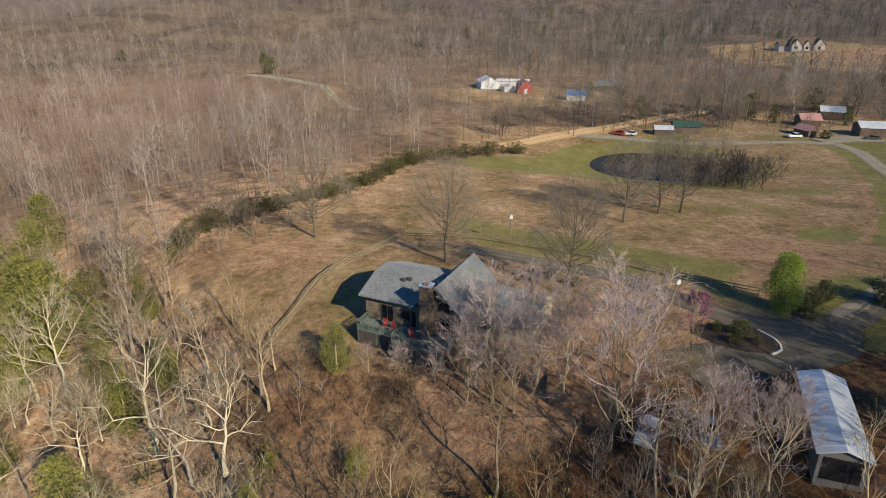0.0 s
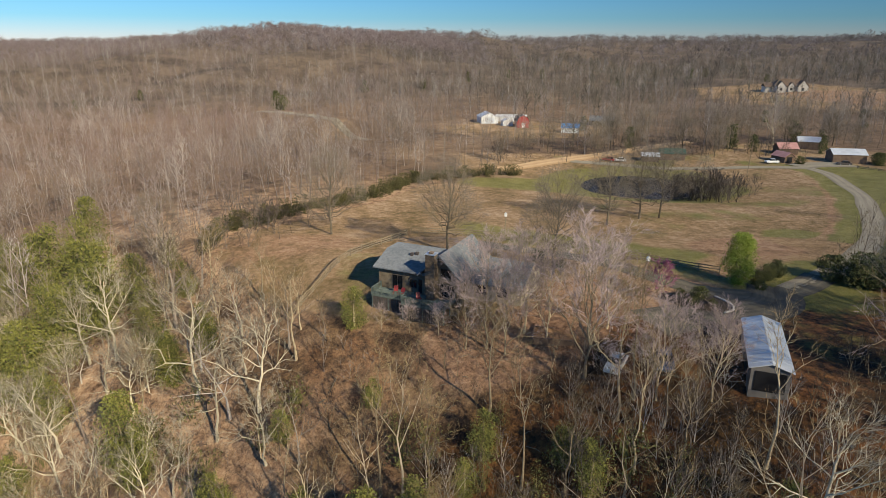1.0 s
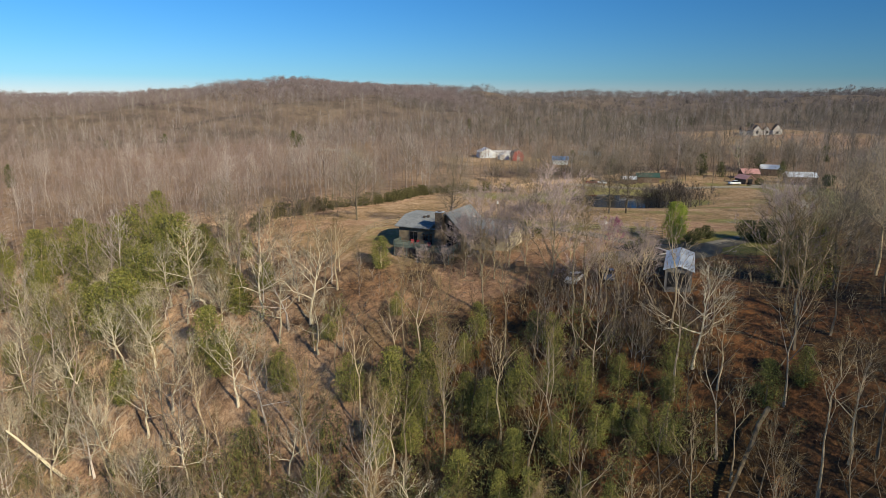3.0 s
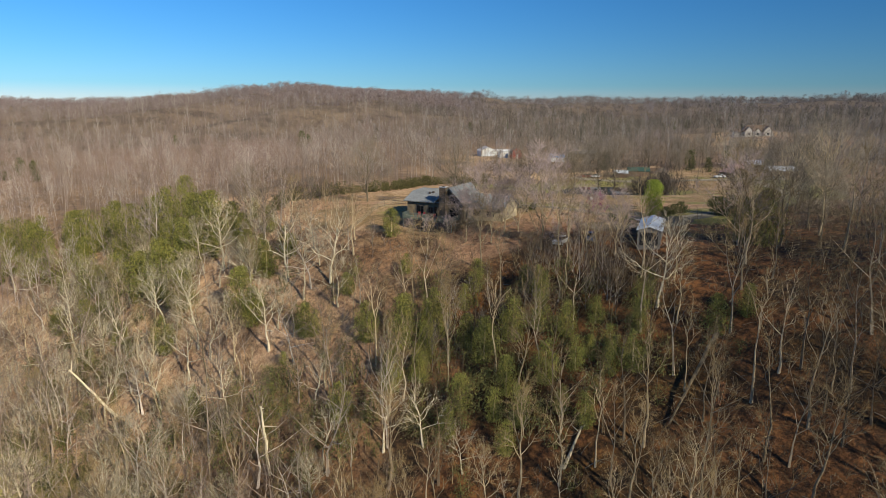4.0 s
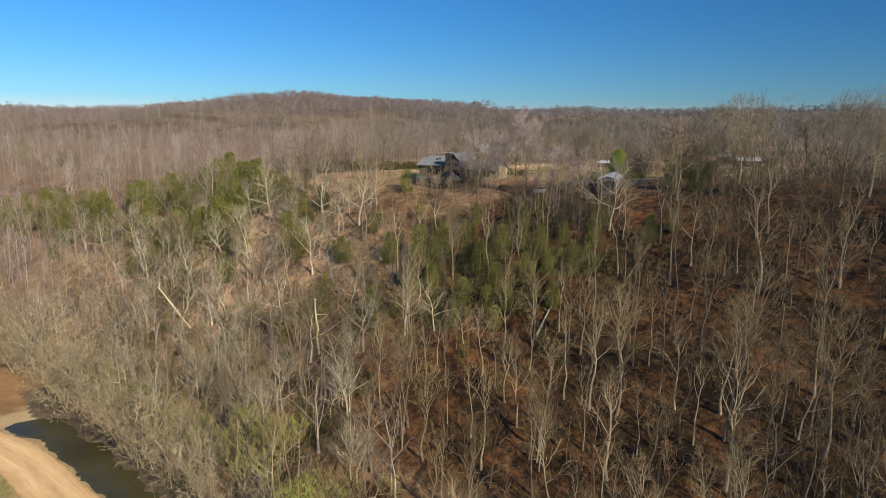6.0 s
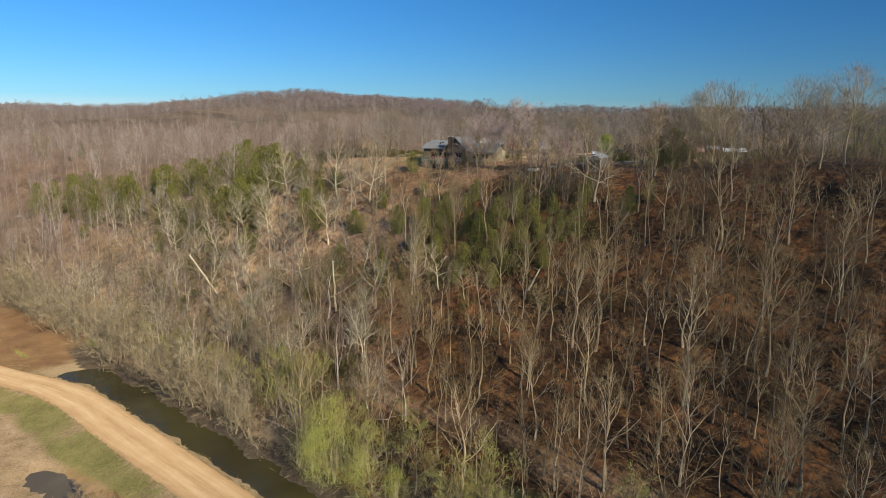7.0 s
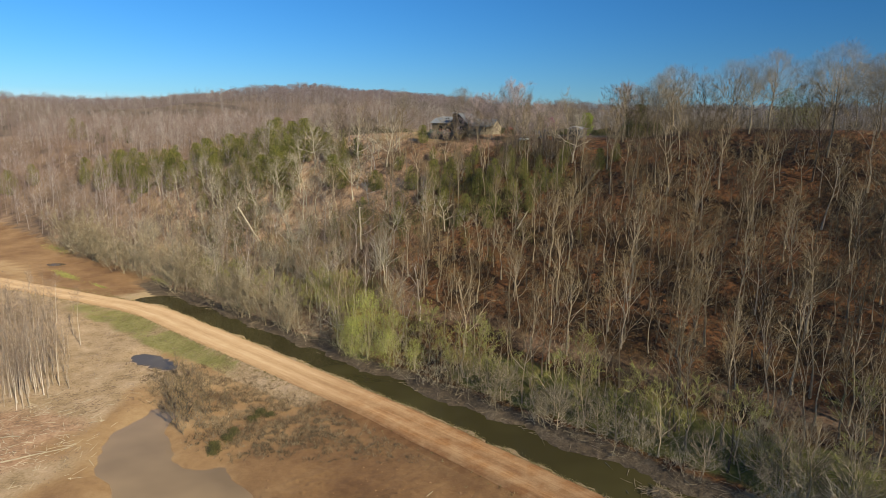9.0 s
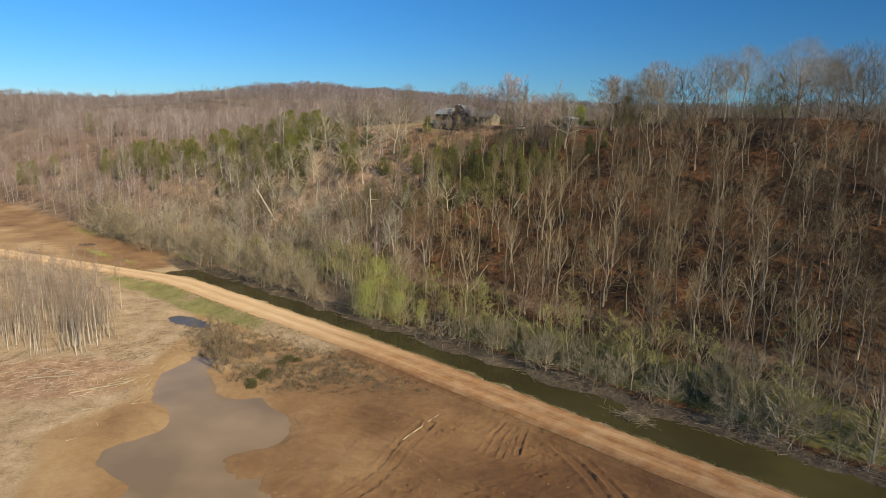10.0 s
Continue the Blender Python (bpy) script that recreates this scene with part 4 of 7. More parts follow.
def joined(name, variants, spots, material, label, category, seed=5, smooth=False):
    """Many trees in one mesh: spots are rows of x, y, scale. Two materials: boughs and twigs."""
    rng = np.random.default_rng(seed)
    bag, own, which = Bag(), [], []
    xs, ys = np.array([p[0] for p in spots]), np.array([p[1] for p in spots])
    zs = ground_z(xs, ys)
    for (x, y, sc), z in zip(spots, zs):
        v, f = variants[rng.integers(len(variants))]
        if isinstance(material, tuple):
            which.append(np.repeat([0, 1], [len(v[1]), len(f[1])]))
            v, f = both((v, f))
        a = rng.uniform(0, 6.28)
        ca, sa = math.cos(a) * sc, math.sin(a) * sc
        w = v @ np.array([[ca, sa, 0], [-sa, ca, 0], [0, 0, sc * rng.uniform(0.9, 1.12)]], np.float32) + np.array([x, y, z], np.float32)
        bag.add(w, f)
        own.append(np.full(len(v), rng.uniform(), np.float32))
    me = mesh_np(name, *bag.arrays(), smooth)
    me.attributes.new("tint", "FLOAT", "POINT").data.foreach_set("value", np.concatenate(own))
    for m in material if isinstance(material, tuple) else (material,):
        me.materials.append(m)
    if which:
        me.polygons.foreach_set("material_index", np.concatenate(which).astype(np.int32))
    return tagged(new(name, me), label, category, kind="stuff")


def both(data):
    bag = Bag()
    for v, f in data:
        bag.add(v, f)
    return bag.arrays()


# trees that stand out: x, y, height, pale bark
TALL_WEST = [(-17, 66, 8, 0), (-21, 69, 9, 0), (-25.5, 73, 10, 0), (-29, 79, 11, 0), (-23, 63, 11, 0), (-24.5, 57.6, 15.5, 1), (-34.6, 62.3, 16, 1), (-52, 75, 15, 1), (-51, 54.5, 13, 1), (-70, 62.9, 13, 1), (-33.8, 27, 12, 0), (-49, 27, 15, 1),
             (-47.3, 50.6, 13, 1), (-70, 48.8, 10, 0), (-36.5, 77.9, 14.5, 0), (-58.7, 87.6, 13, 1), (-51.2, 69.4, 12, 1), (-86, 84, 12, 1), (-99, 92, 12, 1),
             (-112, 98, 13, 1), (-76, 78, 11, 1), (-124, 108, 13, 1), (-66, 68, 11, 1), (-90, 66, 12, 1), (-104, 78, 12, 1), (-60, 46, 11, 1), (-78, 52, 12, 1)]
TALL_EAST = [(31.8, 29.4, 14, 1), (5, 49, 14, 0), (-20.6, 63.4, 14, 0), (47.1, 34, 16, 0), (51.4, 48, 16, 0), (25.7, 29.7, 8, 0), (23.2, 42.9, 10, 0),
             (13.8, 8.8, 13, 0), (39.4, -4, 16, 0), (56.6, 13, 14, 0), (-10.6, 21.8, 12, 1), (1.3, 13.8, 7, 1), (97, 73, 15, 0), (43, 13, 13.5, 0),
             (61.6, 32.7, 17, 0), (24, 38.4, 11, 0), (35.6, 33.7, 11, 0)]
TALL_BANK = [(19.9, -56.8, 10, 0), (25.4, -59.4, 11, 0), (36.4, -68.6, 11, 0), (43.3, -75.9, 13, 0), (46.4, -77.3, 12, 0), (52.8, -77.3, 12, 0),
             (30.7, -59.7, 9, 0), (6.8, -46.8, 8, 0), (57.3, -80.8, 13, 0)]
TALL = TALL_WEST + TALL_EAST + TALL_BANK
# spreading lawn and pasture trees: x, y, height
OAKS = [(-23.2, 109, 18), (0.5, 94.6, 17.5), (17.4, 80.6, 17.5), (35.3, 118.6, 16.5), (43.7, 124, 17), (48.6, 125, 17.5), (-53.5, 98.3, 14.5), (5.4, 59.4, 13.5), (10.4, 61.2, 12.5), (7.6, 57.6, 11), (16.6, 51.8, 17), (2.6, 60.0, 9.5), (13, 58.5, 11), (23.5, 46.5, 11), (29, 45, 10), (21, 60, 11), (19, 49.8, 5), (22.6, 49.8, 5.5), (27.3, 48.8, 5), (31, 49.3, 6), (56, 41.2, 15), (67.8, 54.5, 15), (50, 44, 14), (-9, 66.5, 3.5), (-5, 65, 4), (-13, 69, 3), (-1, 63.5, 4.2)]
# high crowns on the ridge: x, y, height
RIDGE = [(79, 12.6, 24), (65, 45.6, 22.5), (69, 13, 21.5), (83, -8, 23.5), (98, 8, 21), (61, 50, 20), (104, 30, 23), (57, 58, 17), (60, 36, 15), (95, -6, 21.5), (91, -22, 21), (74, 12.9, 20)]
# trees among the farm sheds: x, y, height
FARM_TREES = [(58, 228, 14), (66, 241, 15), (72, 228, 13), (92, 233, 15), (101, 224, 12), (108, 238, 16), (118, 247, 17), (97, 247, 16), (126, 252, 17), (140, 250, 16), (152, 240, 16), (40, 233, 14), (30, 226, 13),
              (156, 228, 14), (160, 250, 17), (148, 258, 17), (110, 256, 17), (84, 258, 16), (70, 256, 16), (52, 246, 15), (84, 190, 9), (20, 214, 12)]
CEDARS_WEST = [(-138, 124, 14.5), (-75, 98, 17.1), (-80.7, 83, 11.0), (-103, 107, 15.6), (-95, 112, 13.4), (-92, 88, 12.1), (-152, 135, 14.5), (-134, 116, 12.4),
               (-110, 103, 12.4), (-79, 90, 13.4), (-74, 106, 13.4), (-86, 76, 8.8), (-73, 66, 6.5), (-165, 140, 14.6), (-95, 80, 7.7), (-118, 112, 12.5),
               (-86, 103, 13), (-121, 115, 13.5), (-104, 114, 12.5), (-88, 100, 12.5), (-97, 98, 10), (-128, 122, 12.5), (-146, 128, 12), (-182, 157, 11.5), (-172, 153, 10.5), (-163, 150, 11), (-156, 143, 12), (-112, 119, 11),
               (-149, 139, 12), (-121.4, 118, 13), (-96, 110, 13), (-75.8, 115, 12), (-57.4, 83, 16), (-159, 146, 12), (-134, 127, 12), (-236, 179, 14), (-226, 183, 12), (-247, 186, 13), (-263, 289, 15), (-252, 280, 13)]
CEDARS_MIDDLE = [(-63, 88, 15.6), (-62, 78.3, 14.5), (-50.4, 95, 5.9), (-42.4, 56, 11.5), (-20.3, 52, 5.0), (-25.3, 44.5, 5.5), (-15, 40, 7.9), (-58, 66, 9.9),
                 (-68, 84, 12.1), (-40, 67, 8.9), (-59, 57, 8.8), (-27, 45, 6.9), (-66, 74, 15), (-47, 40, 6.6), (-18, 28, 7.2), (-70, 90, 11), (-46, 74, 8), (-42, 70, 8.5), (-9.1, 54.1, 4.5), (-72, 76, 13), (-49, 81, 9), (-44, 85, 7), (-37, 73, 6.5), (-53, 86, 10)]
CEDARS_EAST = [(-13, 67.5, 6.5), (15, 39, 6.9), (4.3, 45, 6.5), (-8.5, 37, 10.9), (23, 21.6, 5.5), (9.4, 18.7, 6.9), (9.6, 32.9, 8.5), (54.3, 43.2, 10.9),
               (1, 24, 6.9), (18, 30, 6.5), (26, 21, 6.9), (8, 24, 6.9), (-10, 31, 7.9), (18, 14.7, 5.9), (30, 30, 7.2), (38, 22, 6.6), (5, 31, 8.5),
               (-2.8, 38, 9.5), (14, 24, 7.5)]
# younger ones that crowd beside the larger
CEDARS_YOUNG = [(x + 6.5 * math.cos(2.4 * i), y + 5.0 * math.sin(2.4 * i), h * (0.62 + 0.2 * math.sin(1.7 * i))) for i, (x, y, h) in enumerate(CEDARS_WEST[:28] + CEDARS_MIDDLE[:10])]
CEDARS_YOUNG += [(x + 4.5 * math.cos(2.1 * i), y + 4.0 * math.sin(2.1 * i), h * 0.8) for i, (x, y, h) in enumerate(CEDARS_EAST) if y < 50]
CEDARS_EAST = [(x, y, h * (0.98 if y < 50 else 1)) for x, y, h in CEDARS_EAST]
CEDARS = CEDARS_WEST + CEDARS_MIDDLE + CEDARS_EAST + CEDARS_YOUNG


BANK_SHRUBS = [(15.6, -56.7, 8), (44, -74.4, 11), (46.7, -76.8, 11), (42.4, -72, 9), (49.8, -81.5, 10), (34.9, -70.5, 7), (29.5, -64, 6), (21.7, -59.4, 7), (7.6, -47, 7), (54, -82, 11), (60, -88, 11)]
RUSTY = [(5.7, 0.1, 0.7), (40.0, -34.0, 0.82), (56.7, -29.1, 0.94), (5.5, -0.5, 1.06), (18.9, -19.9, 1.18), (52.3, -20.2, 0.7), (40.5, -20.8, 0.82), (35.0, 11.7, 0.94), (43.4, -5.9, 1.06), (28.5, -21.6, 1.18), (51.0, -37.8, 0.7), (60.6, -29.6, 0.82)]


def clear_of(x, y, margin=3.0, low=False):
    """True where woods may stand."""
    s = creek_s(x, y)
    ok = (inside(PASTURE, x, y) < -margin) & ~((s < 1.5) & (s > -160))
    house = (np.abs(x - 1) < 15) & (y > (66 - 0.45 * (x + 4) if low else 54)) & (y < 84)
    yard = ((x > 18) & (x < 66) & (y > 56) & (y < 90)) | ((np.abs(x - 37) < 6.5) & (np.abs(y - 51.5) < 9)) | ((x > 17) & (x < 33) & (np.abs(y - 52.8) < 2.6) & (not low))
    far = (np.hypot((x - 262) * 0.75, (y - 445) * 0.9) < 62) | (np.hypot(x - 136, y - 224) < 34) | (np.hypot((x - 38) * 0.8, y - 298) < 30) | ((y > 192) & (y < 226) & (x > 15) & (x < 130))
    ln = (x + 80) * 0.84 + (y - 327) * 0.54
    cut = (ln < 7) & (ln > -26) & (np.abs((x + 80) * 0.54 - (y - 327) * 0.84) < 78)
    return ok & ~house & ~yard & ~far & ~cut


def scatter(x0, x1, y0, y1, seed, gap, wedge=10, low=False):
    """Jittered spots within the view's wedge, widened on the right by wedge metres, where woods may stand."""
    rng = np.random.default_rng(seed)
    nx, ny = max(1, int((x1 - x0) / gap)), max(1, int((y1 - y0) / gap))
    x, y = np.meshgrid(np.arange(nx), np.arange(ny))
    x = x0 + (x.ravel() + rng.uniform(0, 1, nx * ny)) * (x1 - x0) / nx
    y = y0 + (y.ravel() + rng.uniform(0, 1, nx * ny)) * (y1 - y0) / ny
    keep = clear_of(x, y, 1.0 if low else 3.0, low)
    keep &= (x > -0.74 * (y + 185)) & (x < 0.74 * (y + 185) + wedge)
    order = rng.permutation(int(keep.sum()))
    return x[keep][order], y[keep][order]


def away(x, y, spots, gap):
    ok = np.ones(len(x), bool)
    for p in spots:
        ok &= np.hypot(x - p[0], y - p[1]) > gap
    return ok


def glade(x, y):
    """The open sunny slope below and beside the house."""
    return inside([(-70, 92), (-36, 82), (-14, 64), (-8, 50), (-16, 27), (-44, 17), (-66, 42)], x, y) > 0


def plant_woods():
    rng = np.random.default_rng(3)
    plain = [tree_thing("bare_tree", bare_tree(20 + k, 15, 0.19, 0.42, 10, 5, 4, 4, 0, 0.05, 0.028, 0.6, 0.36), M_BARK, M_TWIG) for k in range(5)]
    pale = [tree_thing("bare_tree", bare_tree(40 + k, 15, 0.25, 0.33, 12, 5, 4, 4, 0, 0.17, 0.034, 0.95, 0.46), M_BARK_PALE, M_TWIG_PALE) for k in range(4)]
    thin = [tree_thing("bare_tree", bare_tree(50 + k, 14, 0.13, 0.5, 8, 3, 3, 4, 0, 0.05, 0.025, 0.5, 0.28), M_BARK, M_TWIG) for k in range(4)]
    oak = [tree_thing("lawn_tree", dome_tree(70 + k, 15, 0.22, 5200, 0.034, 44, 0.36, 0.34, 0.22), M_BARK_DARK, M_TWIG_GREY) for k in range(3)]
    front = [tree_thing("yard_tree", bare_tree(77 + k, 15, 0.17, 0.12, 16, 6, 5, 8, 0, 0.03, 0.04, 0.6, 0.62, 0.15), M_BARK, M_TWIG_ROSY) for k in range(3)]
    for i, (x, y, h, light) in enumerate(TALL):
        src = pale[i % 4] if light else plain[i % 5]
        put(src, x, y, h / 15, rng.uniform(0, 360), "pale-barked leafless hardwood leaning over the leaf litter" if light else "tall leafless grey-brown hardwood on the wooded slope", "tree", "hillside trees")
    for i, (x, y, h) in enumerate(OAKS):
        put(oak[i % 3] if y > 80 or x > 50 else front[i % 3], x, y, h / 15, rng.uniform(0, 360), "broad leafless shade tree standing in grass" if y > 80 or x > 50 else "many-stemmed leafless tree in front of the house", "tree", "shade trees")
    for i, (x, y, h) in enumerate(FARM_TREES):
        put(oak[i % 3], x, y, h / 15, rng.uniform(0, 360), "leafless hardwood standing among farm sheds", "tree", "farm trees")
    put(pale[1], 134, 247, 1.15, 40, "white-barked leafless sycamore behind the barns", "tree", "farm trees")
    high = [tree_thing("ridge_tree", dome_tree(75 + k, 15, 0.19, 4600, 0.026, 36, 0.35, 0.54, 0.42), M_BARK, M_TWIG_RIDGE) for k in range(4)]
    for i, (x, y, h) in enumerate(RIDGE):
        put(high[i % 4], x, y, (h - float(ground_z(x, y))) / 15, rng.uniform(0, 360), "very tall leafless hardwood with a high rounded crown", "tree", "ridge trees")
    for o in high:
        drop(o)
    x, y = scatter(-115, 130, -100, 80, 11, 6.6)
    s, u = creek_s(x, y), creek_u(x, y)
    k = (s > 4) & (s < 88) & (u > -95) & (u < 165) & ~((s > 74) & (x > 40)) & away(x, y, TALL, 4.0) & away(x, y, CEDARS, 2.5) & ~((np.abs(x) < 16) & (y > 47))
    x, y = x[k][:370], y[k][:370]
    for px, py in zip(x, y):
        w = rng.uniform()
        left = px < -15
        if w < (0.3 if left else 0.015):
            put(pale[rng.integers(4)], px, py, rng.uniform(0.5, 0.95), rng.uniform(0, 360), "pale-barked leafless hardwood standing in leaf litter", "tree", "hillside trees")
        elif w < (0.62 if left else 0.42):
            put(plain[rng.integers(5)], px, py, rng.uniform(0.6, 1.1) * (1 if left else 1.25), rng.uniform(0, 360), "slender leafless grey-brown hardwood on the wooded slope", "tree", "hillside trees")
        else:
            put(thin[rng.integers(4)], px, py, rng.uniform(0.6, 1.15) * (1 if left else 1.2), rng.uniform(0, 360), "thin young leafless tree on the wooded slope", "tree", "hillside trees")
    for o in plain + pale + thin + oak + front:
        drop(o)
    # evergreens
    ced = [tree_thing("cedar", leafy(200 + k, 10, 3.9, 5200, 0.34, 0.05, 0.62, 1, 80, 0.62), M_BARK, M_CEDAR) for k in range(4)]
    for i, (x, y, h) in enumerate(CEDARS):
        put(ced[i % 4], x, y, h / 11, rng.uniform(0, 360), "dense olive-green cedar among bare hardwoods", "evergreen tree", "cedars")
    for o in ced:
        drop(o)
    # the rest of the near woods
    mid = [bare_tree(60 + k, 15, 0.15, 0.38, 8, 4, 3, 2, 1, 0.07, 0.042, 0.72, 0.40, 0.22) for k in range(9)]
    far = [puff_tree(100 + k, 15.5, 0.085, 11, 165, 0.3, 0.36, 1.0, 0.075) for k in range(12)]
    # reaches 70 m past the right edge: unseen trees added to shade the slope
    x, y = scatter(-300, 300, -100, 330, 12, 6.6, 70)
    k = away(x, y, OAKS, 4) & ~((np.abs(x) < 16) & (y > 45) & (y < 80))
    hill = (creek_s(x, y) < 90) & (x > -110) & (y < 90)
    k &= ~hill | (np.random.default_rng(1).uniform(size=len(x)) < 0.66 + 0.16 * sm(10, 30, x))
    k &= ~((x > 22) & (x < 46) & (y > 30) & (y < 47))
    k &= ~glade(x, y) | (np.random.default_rng(6).uniform(size=len(x)) < 0.62)
    k &= ~((x > 52) & (x < 118) & (y < 75) & (creek_s(x, y) > 82)) | (np.random.default_rng(2).uniform(size=len(x)) < 0.25)
    k &= ~(y > 90) | (np.random.default_rng(5).uniform(size=len(x)) < 0.92 + 0.35 * rolling(x, y, 44, 12))
    k &= ~((x > 72) & (x < 175) & (y >= 66) & (y < 200)) | (np.random.default_rng(4).uniform(size=len(x)) < 0.07)
    px, py = scatter(-300, -12, 84, 300, 27, 9.0, 70)
    x, y = np.concatenate([x[k], px]), np.concatenate([y[k], py])
    close = (np.hypot(x, y - 20) < 125) & (y < 82) & (creek_s(x, y) < 96)
    spots = [(a, b, rng.uniform(0.65, 1.2) * (1 + 0.12 * float(sm(10, 40, a))) * (0.6 if a > 52 and creek_s(a, b) > 82 else 1)) for a, b in zip(x[close], y[close])]
    px, py = scatter(-128, -8, -30, 104, 23, 6.6)
    k = (creek_s(px, py) > 7) & (rng.uniform(size=len(px)) < 0.75 + 0.4 * rolling(px, py, 26, 9)) & away(px, py, TALL, 2.5) & (inside(PASTURE, px, py) < -2) & (py < 100 + 0.15 * px)
    k &= ~glade(px, py) | (rng.uniform(size=len(px)) < 0.42 + 0.2 * sm(42, 34, py) + 0.5 * sm(58, 68, py) * sm(-26, -34, px))
    spots += [(a, b, rng.uniform(0.5, 1.0)) for a, b in zip(px[k], py[k])]
    bent = [bare_tree(360 + k, 14, 0.2, 0.24, 9, 4, 3, 3, 1, 0.19, 0.045, 0.98, 0.5, 0.18) for k in range(7)]
    west = [p[0] < -14 + 6 * rng.normal() for p in spots]
    full = [bare_tree(400 + k, 15, 0.16, 0.36, 10, 4, 4, 6, 1, 0.07, 0.04, 0.75, 0.44, 0.22) for k in range(6)]
    dense = [p[0] + 0.3 * p[1] > 36 + 6 * rng.normal() for p in spots]
    joined("shade_woods", full, [p for p, w, d in zip(spots, west, dense) if d and not w], (M_NEAR, M_NEAR_TWIG), "dense finely twigged hardwoods shading the slope", "woods", 46)
    joined("near_woods", mid, [p for p, w, d in zip(spots, west, dense) if not (w or d)], (M_NEAR, M_NEAR_TWIG), "dense leafless hardwood forest on the shaded slope", "woods", 6)
    joined("pale_woods", bent + mid[:3], [p for p, w in zip(spots, west) if w], (M_PALE_WOODS, M_PALE_TWIG), "pale leafless hardwoods crowding the sunny slope", "woods", 36)
    joined("middle_woods", far, [(a, b, rng.uniform(0.6, 1.3) * (1 + 0.2 * float(rolling(a, b, 60, 7)))) for a, b in zip(x[~close], y[~close])], M_WOODS, "pinkish-grey leafless forest beyond the pasture", "woods", 16)
    sap = [both(bare_tree(80 + k, 6, 0.04, 0.2, 6, 2, 2, 1, 2, 0.06, 0.05, 0.45, 0.45)) for k in range(6)]
    x, y = scatter(-130, 110, -80, 100, 13, 3.2, 10, True)
    k = rng.uniform(size=len(x)) < 0.26 - 0.10 * sm(10, 35, x) + 0.14 * sm(15, -20, x) + 0.4 * sm(18, 32, y) * sm(-15, 0, x)
    x, y = x[k], y[k]
    west = (x < -8 + 8 * rng.normal(size=len(x))) & ((creek_s(x, y) + 8 * rng.normal(size=len(x)) > 34) | (creek_u(x, y) < -12))
    joined("pale_saplings", sap, [(a, b, rng.uniform(0.35, 1.15)) for a, b in zip(x[west], y[west])], M_BRUSH_DRY, "thin pale saplings on the sunny slope", "saplings", 31)
    x, y = x[~west], y[~west]
    joined("saplings", sap, [(a, b, rng.uniform(0.35, 1.15)) for a, b in zip(x, y)], M_BRUSH, "thin bare saplings among the hillside trees", "saplings", 7)
    bush = [both(bare_tree(90 + k, 2.0, 0.02, 0.02, 6, 2, 1, 0, 2, 0.2, 0.07, 0.85, 0.75)) for k in range(6)]
    x, y = scatter(-150, 120, -80, 95, 18, 1.9, 10, True)
    k = rng.uniform(size=len(x)) < 0.18 + 0.12 * sm(5, 30, x) + 0.16 * sm(5, -30, x) + 0.2 * sm(18, 32, y) * sm(-15, 0, x) + 0.35 * sm(14, 6, creek_s(x, y))
    x, y = x[k], y[k]
    west = (x < -8 + 8 * rng.normal(size=len(x))) & ((creek_s(x, y) + 8 * rng.normal(size=len(x)) > 34) | (creek_u(x, y) < -12))
    joined("brush", bush, [(a, b, rng.uniform(0.4, 1.3)) for a, b in zip(x[~west], y[~west])], M_BRUSH, "low tangled brown brush on the forest floor", "brush", 10)
    joined("dry_brush", bush, [(a, b, rng.uniform(0.4, 1.3)) for a, b in zip(x[west], y[west])], M_BRUSH_DRY, "pale dry weeds and brush on the sunny slope", "brush", 30)
    yard = [bare_tree(380 + k, 6, 0.06, 0.08, 10, 4, 3, 2, 1, 0.1, 0.035, 0.6, 0.55, 0.2) for k in range(4)]
    px, py = rng.uniform(-4, 36, 260), rng.uniform(32, 58, 260)
    k = ~((px > 16.5) & (px < 33) & (py > 48.5) & (py < 56)) & ~((px > 31) & (py > 41)) & (py < np.where(px < 14, 44, 58)) & (rng.uniform(size=260) < 0.55)
    joined("yard_thicket", yard, [(a, b, rng.uniform(0.5, 1.15)) for a, b in zip(px[k], py[k])], (M_PALE_WOODS, M_PALE_TWIG), "tangled grey-brown thicket below the house", "thicket", 41)
    bag = Bag()
    x, y = scatter(-20, 100, -70, 62, 43, 3.6, 10, True)
    k = creek_s(x, y) > 3
    for px, py in zip(x[k], y[k]):
        a, ln, r = rng.normal(-0.9, 0.8), 0.8 + 1.2 * abs(rng.normal()), 0.03 + 0.03 * abs(rng.normal())
        dx, dy = math.cos(a) * ln, math.sin(a) * ln
        z0, z1 = float(ground_z(px, py)), float(ground_z(px + dx, py + dy))
        tip = (px + dx, py + dy, z1 + rng.uniform(0.05, 0.6))
        tube(bag, [(px, py, z0 + 0.02), (px + 0.5 * dx + 0.08 * ln * rng.normal(), py + 0.5 * dy + 0.08 * ln * rng.normal(), 0.5 * (z0 + z1) + 0.22), tip], [r, 0.8 * r, 0.3 * r], 3)
        if ln > 2.2:
            for _ in range(3):
                f = rng.uniform(0.4, 0.9)
                b = a + rng.normal() * 0.7
                tube(bag, [(px + f * dx, py + f * dy, z0 + f * (z1 - z0) + 0.2), (px + f * dx + 0.3 * ln * math.cos(b), py + f * dy + 0.3 * ln * math.sin(b), z0 + f * (z1 - z0) + rng.uniform(0.2, 0.9))], [0.5 * r, 0.012], 3)
    me = mesh_np("deadwood", *bag.arrays())
    me.materials.append(M_BARK_DARK)
    tagged(new("deadwood", me), "grey fallen branches strewn over the leaf litter", "deadwood", kind="stuff")
